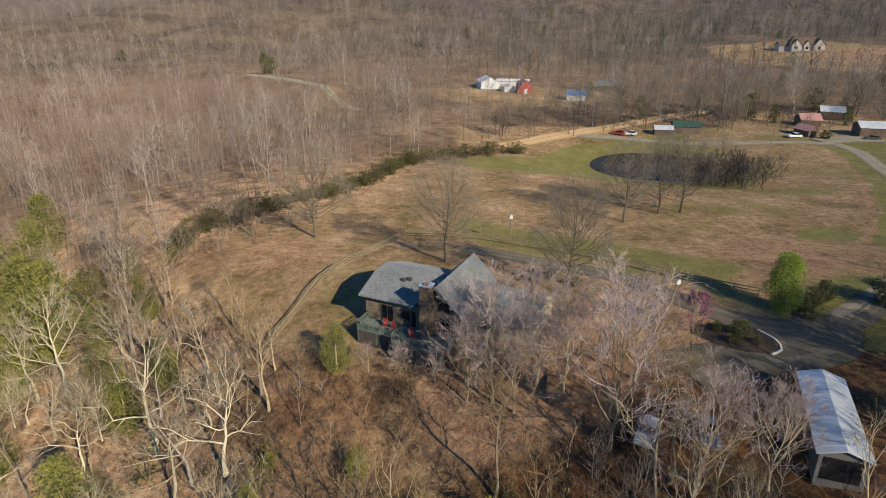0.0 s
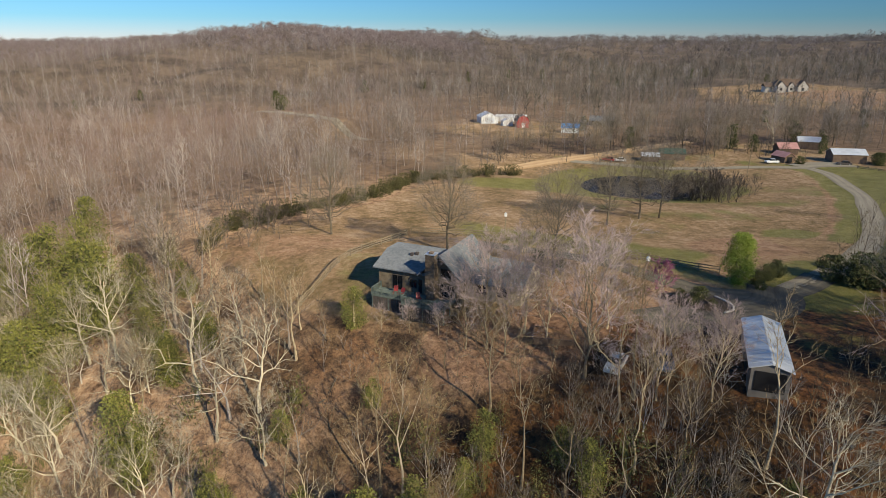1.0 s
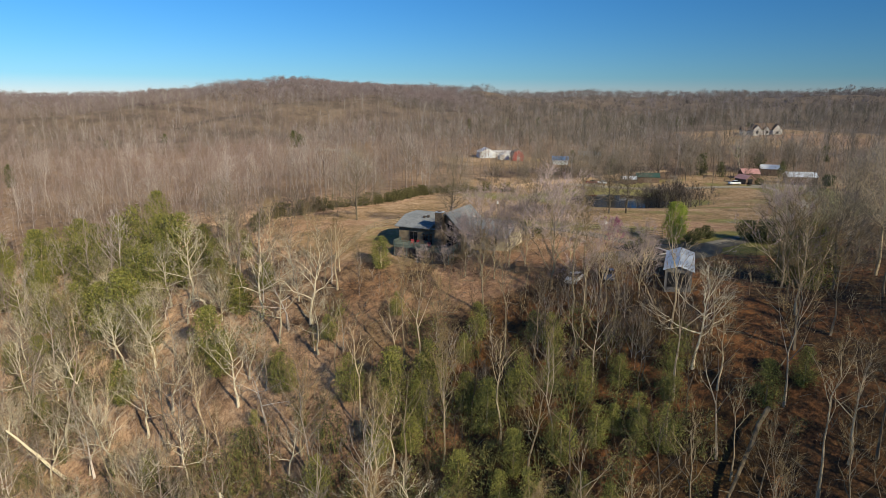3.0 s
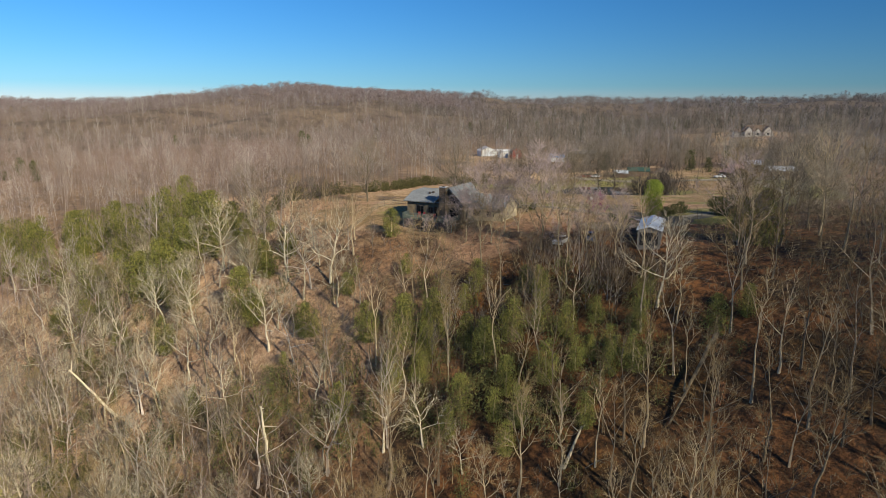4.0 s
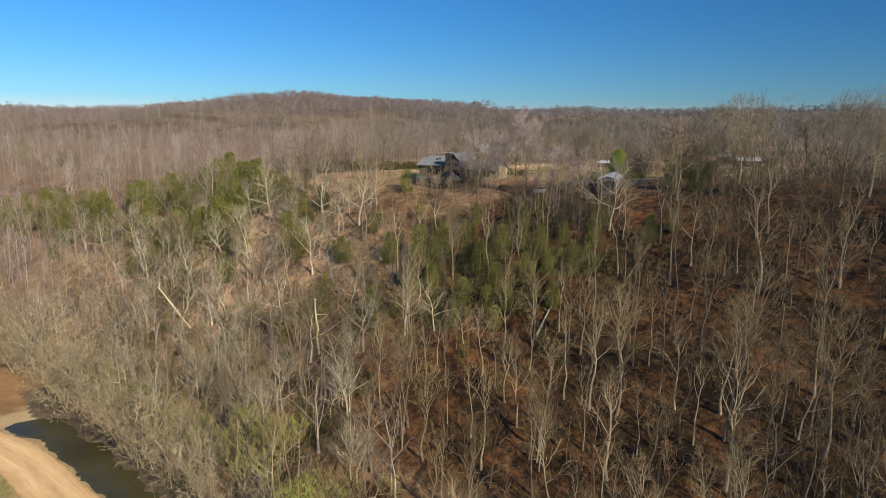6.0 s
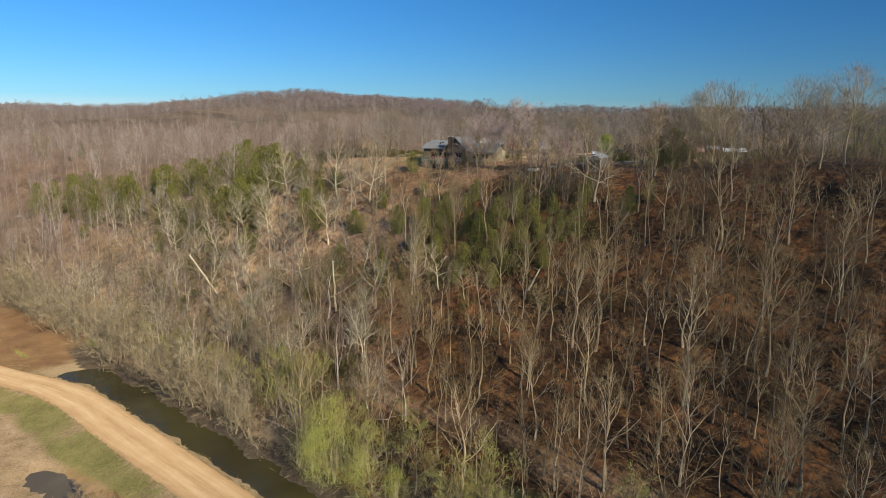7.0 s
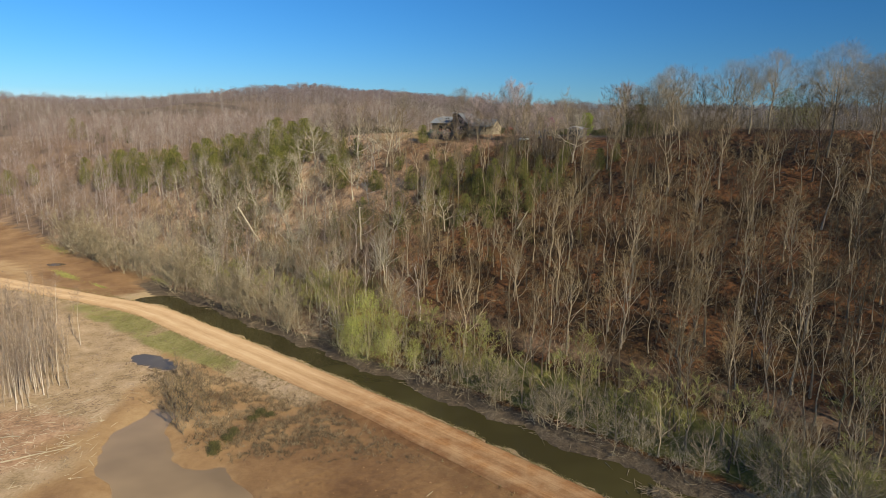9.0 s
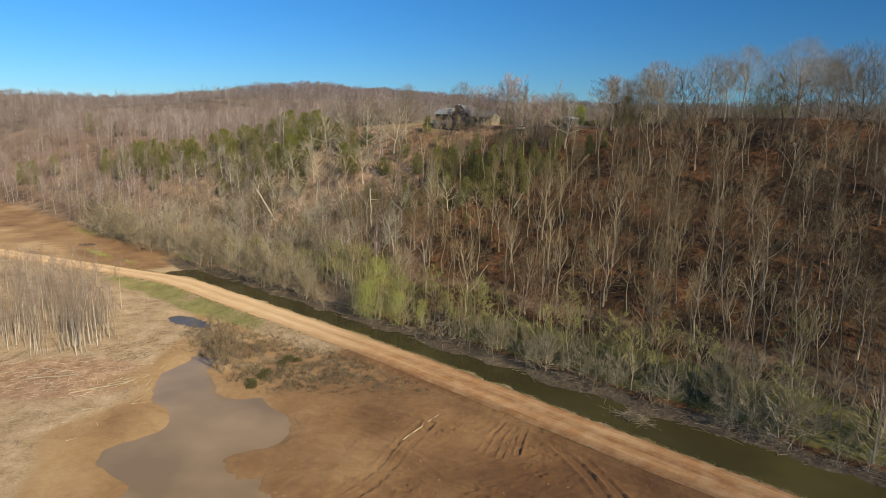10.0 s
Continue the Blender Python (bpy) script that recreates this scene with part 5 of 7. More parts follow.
    # far woods
    far = [puff_tree(120 + k, 15, 0.24, 9, 84, 0.2, 0.36, 0.45, 0.06) for k in range(8)]
    x, y = scatter(-600, 600, 330, 760, 14, 10.8)
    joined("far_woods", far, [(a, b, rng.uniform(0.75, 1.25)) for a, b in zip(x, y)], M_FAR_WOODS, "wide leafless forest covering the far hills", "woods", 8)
    vfar = [both(leafy(130 + k, 12.5, 7.2, 72, 1.5, 0.02, 0.0, 1, 18, 0.9, 0.3)) for k in range(8)]
    x, y = scatter(-1350, 1350, 760, 1650, 17, 14.6)
    x, y = x[:3300], y[:3300]
    hx, hy = scatter(-520, 60, 780, 1180, 19, 12.0)
    x, y = np.concatenate([x, hx]), np.concatenate([y, hy])
    joined("distant_woods", vfar, [(a, b, rng.uniform(0.8, 1.25)) for a, b in zip(x, y)], M_FAR_HAZED, "distant brown forest along the skyline, with haze in its colour", "woods", 9)
    # evergreens and bramble edges farther off
    spots = [(x + rng.normal() * 3, y + rng.normal() * 3, rng.uniform(0.7, 1.3)) for x, y in ((-231, 262), (-227, 269), (-212, 254), (-219, 236), (-205, 248), (-95, 363), (-92, 360), (112, 246), (74, 240), (118, 232), (150, 262), (158, 258), (205, 300), (64, 300), (170, 330), (20, 600), (60, 640), (90, 620), (150, 560), (-250, 420), (-240, 500), (142, 232), (-60, 520), (-20, 560), (230, 620), (260, 640), (300, 600)) for _ in range(1)]
    wild = [both(leafy(240 + k, 8, 3.4, 1000, 0.6, 0.05, 0.5, 1, 40, 0.6)) for k in range(4)]
    joined("far_evergreens", wild, spots, M_PINE, "dark evergreens scattered through the far woods", "evergreens", 12)
    edge_line = smooth_line([(-46, 97), (-45, 109), (-38, 118), (-30, 130), (-18, 144), (-10, 168), (6, 183), (26, 192)], 1.4)
    low = [both(leafy(250 + k, 2.6, 2.0, 380, 0.34, 0.02, 0.0, 5, 20, 0.6)) for k in range(4)]
    joined("bramble_edge", low, [(x - abs(rng.normal()) * 2.2, y + abs(rng.normal()) * 2.2, rng.uniform(0.5, 1.3)) for x, y in edge_line for _ in range(2) if rng.uniform() < 0.7], M_BRAMBLE, "tangled green brambles along the pasture's edge", "brambles", 13)
    shrub = [both(bare_tree(180 + k, 5, 0.07, 0.03, 9, 3, 3, 2, 2, 0.1, 0.075, 0.8, 0.6)) for k in range(4)]
    joined("pond_brush", shrub, [(rng.normal(73, 5.5), rng.normal(163, 4.5), rng.uniform(0.7, 1.6)) for _ in range(85)] + [(x + rng.normal() * 4, y + rng.normal() * 4, rng.uniform(0.5, 1.2)) for x, y in ((20, 212), (30, 222), (44, 226), (58, 232), (70, 236), (84, 234), (96, 226), (104, 232), (116, 226), (126, 222), (130, 240), (50, 240), (34, 236), (66, 222), (92, 240), (110, 240)) for _ in range(6)] + [(rng.normal(-40, 6), rng.normal(108, 8) + 8, rng.uniform(0.5, 1.2)) for _ in range(40)], M_PALE_TWIG, "dense bare brush at the water's edge", "brush", 14)
    green = [both(leafy(260 + k, 3.2, 1.8, 340, 0.22, 0.05, 0.2, 4, 16, 0.6)) for k in range(5)]
    spots = []
    while len(spots) < 430:
        x, y = rng.uniform(-95, 45), rng.uniform(-5, 85)
        s = float(creek_s(np.array(x), np.array(y)))
        if 12 < s < 78 and bool(clear_of(np.array(x), np.array(y))) and not (y > 40 and glade(x, y) and len(spots) % 8) and rng.uniform() < math.exp(-((x - 2) / 22) ** 2) * math.exp(-((y - 28) / 16) ** 2) + 0.75 * (x < -18):
            spots.append((x, y, rng.uniform(0.5, 1.9)))
    joined("evergreen_understorey", green, spots, M_OLIVE, "olive evergreen shrubs beneath the hillside trees", "shrubs", 15)
    beech = [tree_thing("beech_sapling", leafy(270 + k, 3.4, 1.5, 420, 0.24, 0.1, 0.2, 4, 16, 0.6), M_BARK, M_RUSTLEAF) for k in range(3)]
    for i, (x, y, sc) in enumerate(RUSTY):
        put(beech[i % 3], x, y, sc, i * 77, "young beech still holding rusty dead leaves", "sapling", "rusty saplings")
    for o in beech:
        drop(o)
    # creek bank
    x, y = [], []
    while len(x) < 460:
        s, u = abs(rng.normal()) * 4.5 - 1.4, rng.uniform(-130, 150)
        if (u > 20 and rng.uniform() < 0.12) or (u < -5 and rng.uniform() < 0.45):
            continue
        px, py = from_su(s, u)
        x.append(px), y.append(py)
    bank = [both(bare_tree(140 + k, 5, 0.06, 0.05, 8, 4, 3, 1, 2, 0.25, 0.05, 0.85, 0.6, 0.1)) for k in range(3)] + [soft_tree(146 + k, 5, 230, 0.04, 14, 0.5, 0.15) for k in range(5)]
    joined("bank_thicket", bank, [(a, b, rng.uniform(0.5, 1.4) * (1.0 + 1.2 * float(sm(25, -15, creek_u(a, b))))) for a, b in zip(x, y)], M_BANK, "grey arching shrubs crowding the creek bank", "thicket", 11)
    arch = [tree_thing("arching_shrub", dome_tree(280 + k, 9, 0.1, 2600, 0.028, 30, 0.52, 0.26, 0.06), M_BARK, M_TWIG_ARCH) for k in range(4)]
    for i in range(46):
        px, py = from_su(rng.uniform(0.5, 9), -118 + 2.9 * i + rng.normal() * 1.5)
        put(arch[i % 4], px, py, rng.uniform(0.55, 1.05) * (1.12 if i % 5 == 0 else 0.9), rng.uniform(0, 360), "grey leafless shrub arching over the creek bank", "shrub", "bank shrubs")
    for i, (px, py, h) in enumerate(BANK_SHRUBS):
        put(arch[i % 4], px, py, h / 9, 77 * i, "grey leafless shrub arching over the creek bank", "shrub", "bank shrubs")
    grey = [tree_thing("small_tree", dome_tree(290 + k, 11, 0.12, 2600, 0.028, 30, 0.36, 0.44, 0.25), M_BARK_PALE, M_TWIG_ARCH) for k in range(4)]
    x, y = scatter(-112, -14, -22, 96, 37, 10.5)
    k = (creek_s(x, y) > 12) & away(x, y, TALL, 3) & (inside(PASTURE, x, y) < -4) & (creek_s(x, y) < 100) & ~(glade(x, y) & (((y < 60) & (y > 40)) | (x > -30)))
    for px, py in list(zip(x[k], y[k]))[:64]:
        put(grey[rng.integers(4)], px, py, rng.uniform(0.6, 1.1), rng.uniform(0, 360), "small leafless tree with a fine grey rounded crown", "tree", "hillside trees")
    for o in arch + grey:
        drop(o)
    bud = [tree_thing("budding_tree", bare_tree(220 + k, 8, 0.09, 0.25, 10, 4, 4, 5, 0, 0.1, 0.05, 0.65, 0.5, 0.2), M_BARK, M_BUD_HAZE) for k in range(4)]
    willow = tree_thing("willow", leafy(230, 15, 5.6, 15000, 0.17, 0.02, 0.0, 9, 55, 0.45, 0.4), M_BARK, M_BUDS)
    put(willow, -20.4, -26.8, 1.0, 20, "bright yellow-green budding willow on the creek bank", "tree")
    for x, y, sc in ((-15.5, -31, 0.55), (-24.5, -24.5, 0.6), (-10, -33, 0.45)):
        put(willow, x, y, sc, 100 * sc, "smaller yellow-green budding willow on the creek bank", "tree", "willows")
    for i in range(84):
        u = rng.uniform(-45, 145)
        px, py = from_su(abs(rng.normal()) * 5.5 + 1.8, u)
        if u < 5 and i % 3:
            continue
        put(bud[rng.integers(4)], px, py, rng.uniform(0.7, 1.45), rng.uniform(0, 360), "small tree hazy with yellow-green spring buds by the creek", "tree", "budding trees")
    leafing = tree_thing("leafing_tree", leafy(231, 9, 4.6, 4200, 0.3, 0.1, 0.0, 5, 60, 0.4), M_BARK, M_BUD_HAZE)
    put(leafing, 95, 35, 1.25, 0, "rounded tree flushed with yellow-green buds on the ridge", "tree")
    put(leafing, 99, 30, 0.8, 90, "rounded tree flushed with yellow-green buds on the ridge", "tree")
    for o in bud + [willow, leafing]:
        drop(o)


plant_woods()



def road_tufts():
    rng = np.random.default_rng(44)
    n = 3000
    u = rng.uniform(-75, 150, n)
    side = np.where(rng.uniform(size=n) < 0.5, -1, 1)
    side = np.where((u > 40) & (side < 0) & (rng.uniform(size=n) < 0.85), 1, side)
    s = road_s(u) + side * (4.0 + rng.uniform(0, 1, n) ** 2 * 3.2 * (1 + 0.5 * np.sin(u * 0.31)))
    x, y = from_su(s, u)
    base = np.stack([x, y, ground_z(x, y)], 1).repeat(5, 0) + rng.normal(size=(n * 5, 3)) * np.array([0.14, 0.14, 0])
    way = np.stack([rng.normal(size=n * 5) * 0.2, rng.normal(size=n * 5) * 0.2, rng.uniform(0.08, 0.34, n * 5)], 1)
    bag = Bag()
    blades(bag, base, way, np.full(n * 5, 0.09), rng)
    me = mesh_np("verge_grass", *bag.arrays())
    me.attributes.new("tint", "FLOAT", "POINT").data.foreach_set("value", rng.uniform(size=n).repeat(15).astype(np.float32))
    me.materials.append(M_GRASS)
    tagged(new("verge_grass", me), "ragged tufts of dry grass along the dirt road", "grass", kind="stuff")


road_tufts()

# ---- building helpers ----


def box(bm, x0, x1, y0, y1, z0, z1):
    vs = [bm.verts.new((x, y, z)) for z in (z0, z1) for x, y in ((x0, y0), (x1, y0), (x1, y1), (x0, y1))]
    for f in ((3, 2, 1, 0), (4, 5, 6, 7), (0, 1, 5, 4), (1, 2, 6, 5), (2, 3, 7, 6), (3, 0, 4, 7)):
        bm.faces.new([vs[i] for i in f])


def slab(bm, pts, thick):
    """A flat polygon given its thickness downwards."""
    top, low = [bm.verts.new(p) for p in pts], [bm.verts.new((p[0], p[1], p[2] - thick)) for p in pts]
    bm.faces.new(top), bm.faces.new(low[::-1])
    for i in range(len(pts)):
        j = (i + 1) % len(pts)
        bm.faces.new((top[i], low[i], low[j], top[j]))


def prism(bm, outline, y0, y1):
    """An outline in x and z, drawn out along y."""
    a, b = [bm.verts.new((x, y0, z)) for x, z in outline], [bm.verts.new((x, y1, z)) for x, z in outline]
    bm.faces.new(a[::-1]), bm.faces.new(b)
    for i in range(len(outline)):
        j = (i + 1) % len(outline)
        bm.faces.new((a[i], a[j], b[j], b[i]))


def beam(bm, p, q, w, h=None):
    """A squared timber from p to q."""
    p, q, h = Vector(p), Vector(q), h or w
    d = (q - p).normalized()
    side = d.cross(Vector((0, 0, 1)) if abs(d.z) < 0.9 else Vector((1, 0, 0))).normalized()
    up = side.cross(d)
    vs = [bm.verts.new(e + side * (a * w / 2) + up * (b * h / 2)) for e in (p, q) for a, b in ((-1, -1), (1, -1), (1, 1), (-1, 1))]
    for f in ((3, 2, 1, 0), (4, 5, 6, 7), (0, 1, 5, 4), (1, 2, 6, 5), (2, 3, 7, 6), (3, 0, 4, 7)):
        bm.faces.new([vs[i] for i in f])


def part(name, bm, material, parent, label=""):
    me = bpy.data.meshes.new(name)
    bmesh.ops.recalc_face_normals(bm, faces=bm.faces)
    bm.to_mesh(me)
    bm.free()
    me.materials.append(material)
    ob = new(name, me)
    ob.parent = parent
    return tagged(ob, label)


def shape(fn, *args):
    bm = bmesh.new()
    fn(bm, *args)
    return bm


def root_at(name, m, label, category, group=""):
    ob = tagged(new(name), label, category, group)
    ob.matrix_world = m
    return ob


M_ROOF = simple("grey_shingles", (0.125, 0.137, 0.146), (0.218, 0.23, 0.241), 2.5, 0.95)
M_DECK = simple("greyed_deck_boards", (0.075, 0.095, 0.082), (0.15, 0.18, 0.155), 2.0)
M_PALE_WALL = simple("pale_stone_wall", (0.30, 0.245, 0.19), (0.55, 0.47, 0.38), 1.5, cast=EARTH)
M_GLASS = mat("window_glass", 0.05)[0]
M_GLASS.node_tree.nodes["Principled BSDF"].inputs["Base Color"].default_value = (0.012, 0.014, 0.017, 1)
M_FRAME = simple("dark_trim", (0.06, 0.05, 0.045), (0.10, 0.085, 0.075), 3.0, bump_s=0)
M_WHITE = simple("white_paint", (0.66, 0.66, 0.64), (0.82, 0.82, 0.80), 0.8, 0.5, bump_s=0.05)
M_RED = simple("red_paint", (0.30, 0.045, 0.035), (0.42, 0.07, 0.055), 1.0, 0.6, bump_s=0.05)
M_REDROOF = simple("faded_red_tin", (0.40, 0.20, 0.17), (0.52, 0.29, 0.26), 0.6, 0.5)
M_BLUEROOF = simple("blue_tin", (0.06, 0.22, 0.50), (0.10, 0.30, 0.62), 0.6, 0.4, bump_s=0.05)
M_GREENROOF = simple("green_tin", (0.035, 0.075, 0.055), (0.06, 0.11, 0.08), 0.6, 0.5, bump_s=0.05)
M_FENCE = simple("weathered_fence_wood", (0.20, 0.155, 0.115), (0.36, 0.29, 0.22), 1.5, cast=EARTH)
M_RUST = simple("rusty_barn_boards", (0.12, 0.08, 0.065), (0.24, 0.16, 0.12), 1.0, cast=EARTH)
M_CAR_BLUE = simple("blue_car_paint", (0.10, 0.15, 0.26), (0.16, 0.22, 0.34), 0.5, 0.25, 0.3, 0)
M_RUBBER = simple("rubber", (0.015, 0.015, 0.015), (0.03, 0.03, 0.03), 5.0, 0.8, bump_s=0)
M_PINK = simple("red_chair_plastic", (0.24, 0.025, 0.02), (0.36, 0.045, 0.035), 2.0, 0.5, bump_s=0)
M_MUD = simple("turned_mud", (0.16, 0.085, 0.045), (0.36, 0.215, 0.12), 1.2, cast=EARTH)
M_FAR_WALL = simple("cream_render", (0.52, 0.47, 0.40), (0.68, 0.63, 0.55), 0.7)
M_WALL_TIN = simple("dull_grey_tin", (0.12, 0.11, 0.10), (0.20, 0.185, 0.17), 0.5, 0.6, 0.0, 0.05)
M_CONCRETE = simple("pale_concrete", (0.50, 0.46, 0.41), (0.68, 0.64, 0.58), 1.0)

# ---- the house on the hilltop ----


def window(parent, x0, x1, z0, z1, y, panes=1, depth=0.06):
    """A window in a wall that faces -y."""
    w = part("window", shape(box, x0, x1, y - 0.01, y + 0.02, z0, z1), M_GLASS, parent)
    bm = bmesh.new()
    t = 0.09
    for a, b, c, d in ((x0 - t, x1 + t, z1, z1 + t), (x0 - t, x1 + t, z0 - t, z0), (x0 - t, x0, z0, z1), (x1, x1 + t, z0, z1)):
        box(bm, a, b, y - depth, y + 0.02, c, d)
    for k in range(1, panes):
        xm = x0 + (x1 - x0) * k / panes
        box(bm, xm - 0.04, xm + 0.04, y - depth + 0.01, y + 0.02, z0, z1)
    part("frame", bm, M_FRAME, w)
    return w


def house():
    root = root_at("house", pose(-10.7, 74.1, 0.25, 0, 0, -25), "country house with grey shingle roofs, weathered siding and a stone chimney", "house")
    part("wall", shape(box, 0.5, 9.0, 0.6, 11.6, -2.5, 3.32), M_SIDING, root)
    bm = bmesh.new()
    prism(bm, [(7.9, -3.0), (14.0, -3.0), (14.0, 3.7), (11.0, 6.6), (7.9, 3.7)], 0.3, 11.2)
    part("wall", bm, M_SIDING, root)
    bm = bmesh.new()
    outline = [(2.9, -2.5), (11.8, -2.5), (11.8, 2.75), (7.3, 4.95), (2.9, 2.75)]
    a, b = [bm.verts.new((14.02, y, z)) for y, z in outline], [bm.verts.new((22.2, y, z)) for y, z in outline]
    bm.faces.new(a), bm.faces.new(b[::-1])
    for i in range(5):
        bm.faces.new((a[i], b[i], b[(i + 1) % 5], a[(i + 1) % 5]))
    part("wall", bm, M_PALE_WALL, root, "pale sunlit end wing wall")
    # roofs: clipped gable wing, steep cross gable, low end wing
    bm = bmesh.new()
    slab(bm, [(-0.2, 0, 3.5), (9.4, 0, 3.5), (9.4, 6.1, 5.75), (1.6, 6.1, 5.75), (-0.2, 4.4, 5.12)], 0.18)
    slab(bm, [(-0.2, 4.4, 5.12), (1.6, 6.1, 5.75), (-0.2, 7.8, 5.12)], 0.18)
    slab(bm, [(-0.2, 12.2, 3.5), (-0.2, 7.8, 5.12), (1.6, 6.1, 5.75), (9.4, 6.1, 5.75), (9.4, 12.2, 3.5)], 0.18)
    part("roof", bm, M_ROOF, root)
    part("gable", shape(prism_x, [(0.62, 3.3), (11.6, 3.3), (8.0, 4.9), (4.2, 4.9)], 0.5, 0.7), M_SIDING, root)
    bm = bmesh.new()
    slab(bm, [(7.5, -0.5, 3.5), (11.0, -0.5, 6.92), (11.0, 11.6, 6.92), (7.5, 11.6, 3.5)], 0.2)
    slab(bm, [(11.0, -0.5, 6.92), (14.5, -0.5, 3.5), (14.5, 11.6, 3.5), (11.0, 11.6, 6.92)], 0.2)
    part("roof", bm, M_ROOF, root)
    bm = bmesh.new()
    slab(bm, [(13.4, 2.3, 2.6), (22.6, 2.3, 2.6), (22.6, 7.3, 5.1), (12.4, 7.3, 5.1)], 0.18)
    slab(bm, [(12.4, 7.3, 5.1), (22.6, 7.3, 5.1), (22.6, 12.3, 2.6), (13.4, 12.3, 2.6)], 0.18)
    part("roof", bm, M_ROOF, root)
    # stone chimney with a cap and a flue, built of courses
    bm = bmesh.new()
    rng = np.random.default_rng(8)
    rings = []
    for k in range(34):
        z, e = -3.0 + 9.95 * k / 33, rng.uniform(-0.06, 0.06, (8, 2))
        pts = [(9.1, -1.0), (9.8, -1.0), (10.5, -1.0), (10.5, -0.35), (10.5, 0.35), (9.8, 0.35), (9.1, 0.35), (9.1, -0.35)]
        rings.append([bm.verts.new((x + d[0], y + d[1], z)) for (x, y), d in zip(pts, e)])
    for r0, r1 in zip(rings, rings[1:]):
        for i in range(8):
            bm.faces.new((r0[i], r0[(i + 1) % 8], r1[(i + 1) % 8], r1[i]))
    bm.faces.new(rings[-1])
    ch = part("chimney", bm, M_STONE, root, "tall rough fieldstone chimney")
    part("cap", shape(box, 9.04, 10.56, -1.06, 0.41, 6.94, 7.06), M_TIN, ch)
    part("flue", shape(box, 9.5, 10.1, -0.7, -0.1, 7.08, 7.3), M_STONE, ch)
    for x, y in ((4.6, 3.6), (5.3, 3.9)):
        z = 3.5 + y * 0.369
        part("vent", shape(box, x - 0.22, x + 0.22, y - 0.22, y + 0.22, z - 0.05, z + 0.4), M_FRAME, root)
    window(root, 2.9, 4.5, 0.35, 2.45, 0.6, 2)
    window(root, 5.7, 6.9, 1.0, 2.2, 0.6, 2)
    window(root, 7.2, 7.8, 0.35, 2.4, 0.6)
    window(root, 11.0, 12.5, 3.5, 4.7, 0.3, 2)
    window(root, 11.0, 13.0, 0.5, 2.4, 0.3, 2)
    window(root, 15.5, 17.0, 0.9, 2.1, 2.9, 2)
    window(root, 18.6, 20.1, 0.9, 2.1, 2.9, 2)
    # deck
    deck = root_at("deck", root.matrix_world.copy(), "greyed wooden deck with railings on posts", "deck")
    z = 0.2
    for x0, x1, y0, y1 in ((0.9, 6.5, -2.4, 0.55), (6.52, 13.4, -3.6, 0.25)):
        k = y0
        while k < y1 - 0.1:
            part("board", shape(box, x0, x1, k, k + 0.185, z - 0.05, z), M_DECK, deck)
            k += 0.2
        part("joist", shape(box, x0, x1, y0, y0 + 0.06, z - 0.32, z - 0.06), M_DECK, deck)
        part("joist", shape(box, x0, x0 + 0.06, y0 + 0.07, y1, z - 0.32, z - 0.06), M_DECK, deck)
    for x, y in ((1.0, -2.3), (3.7, -2.3), (6.4, -2.3), (6.7, -3.5), (9.9, -3.5), (13.2, -3.5), (1.0, 0.3), (13.2, -1.5)):
        wx, wy = (deck.matrix_world @ Vector((x, y, 0))).xy
        part("post", shape(box, x - 0.07, x + 0.07, y - 0.07, y + 0.07, float(ground_z(wx, wy)) - 0.55, z - 0.06), M_DECK, deck)
    for p, q in (((0.95, 0.5), (0.95, -2.35)), ((0.95, -2.35), (6.55, -2.35)), ((6.55, -2.35), (6.55, -3.55)), ((6.55, -3.55), (13.35, -3.55)), ((13.35, -3.55), (13.35, 0.2))):
        bm = bmesh.new()
        n = int(math.dist(p, q) / 0.16)
        for i in range(n + 1):
            x, y = p[0] + (q[0] - p[0]) * i / n, p[1] + (q[1] - p[1]) * i / n
            w = 0.045 if i % 10 == 0 else 0.022
            box(bm, x - w, x + w, y - w, y + w, z, z + 0.95)
        beam(bm, (*p, z + 0.97), (*q, z + 0.97), 0.12, 0.05), beam(bm, (*p, z + 0.15), (*q, z + 0.15), 0.06, 0.06)
        part("railing", bm, M_DECK, deck)
    for p, q in (((1.0, -2.34), (6.5, -2.34)), ((6.62, -3.54), (13.3, -3.54)), ((0.96, -2.3), (0.96, 0.4))):
        n = int(math.dist(p, q) / 0.3)
        for i in range(n):
            x, y = p[0] + (q[0] - p[0]) * (i + 0.5) / n, p[1] + (q[1] - p[1]) * (i + 0.5) / n
            wx, wy = (deck.matrix_world @ Vector((x, y, 0))).xy
            w = (0.13, 0.02) if p[1] == q[1] else (0.02, 0.13)
            part("skirt_board", shape(box, x - w[0], x + w[0], y - w[1], y + w[1], float(ground_z(wx, wy)) - 0.5, z - 0.34), M_FRAME, deck)
    for x, y, a in ((4.2, -1.0, 20), (5.3, -1.3, -10), (8.5, -1.9, 40)):
        m = root.matrix_world @ pose(x, y, 0.2, 0, 0, a)
        c = root_at("deck_chair", m, "red deck chair on the wooden deck", "chair", "deck chairs")
        part("seat", shape(slab, [(-0.32, -0.4, 0.45), (0.32, -0.4, 0.45), (0.32, 0.3, 0.35), (-0.32, 0.3, 0.35)], 0.05), M_PINK, c)
        part("backrest", shape(slab, [(-0.32, 0.3, 0.36), (0.32, 0.3, 0.36), (0.32, 0.62, 1.05), (-0.32, 0.62, 1.05)], 0.05), M_PINK, c)
        for lx in (-0.3, 0.3):
            for ly in (-0.36, 0.26):
                part("leg", shape(box, lx - 0.03, lx + 0.03, ly - 0.03, ly + 0.03, 0, 0.42), M_PINK, c)


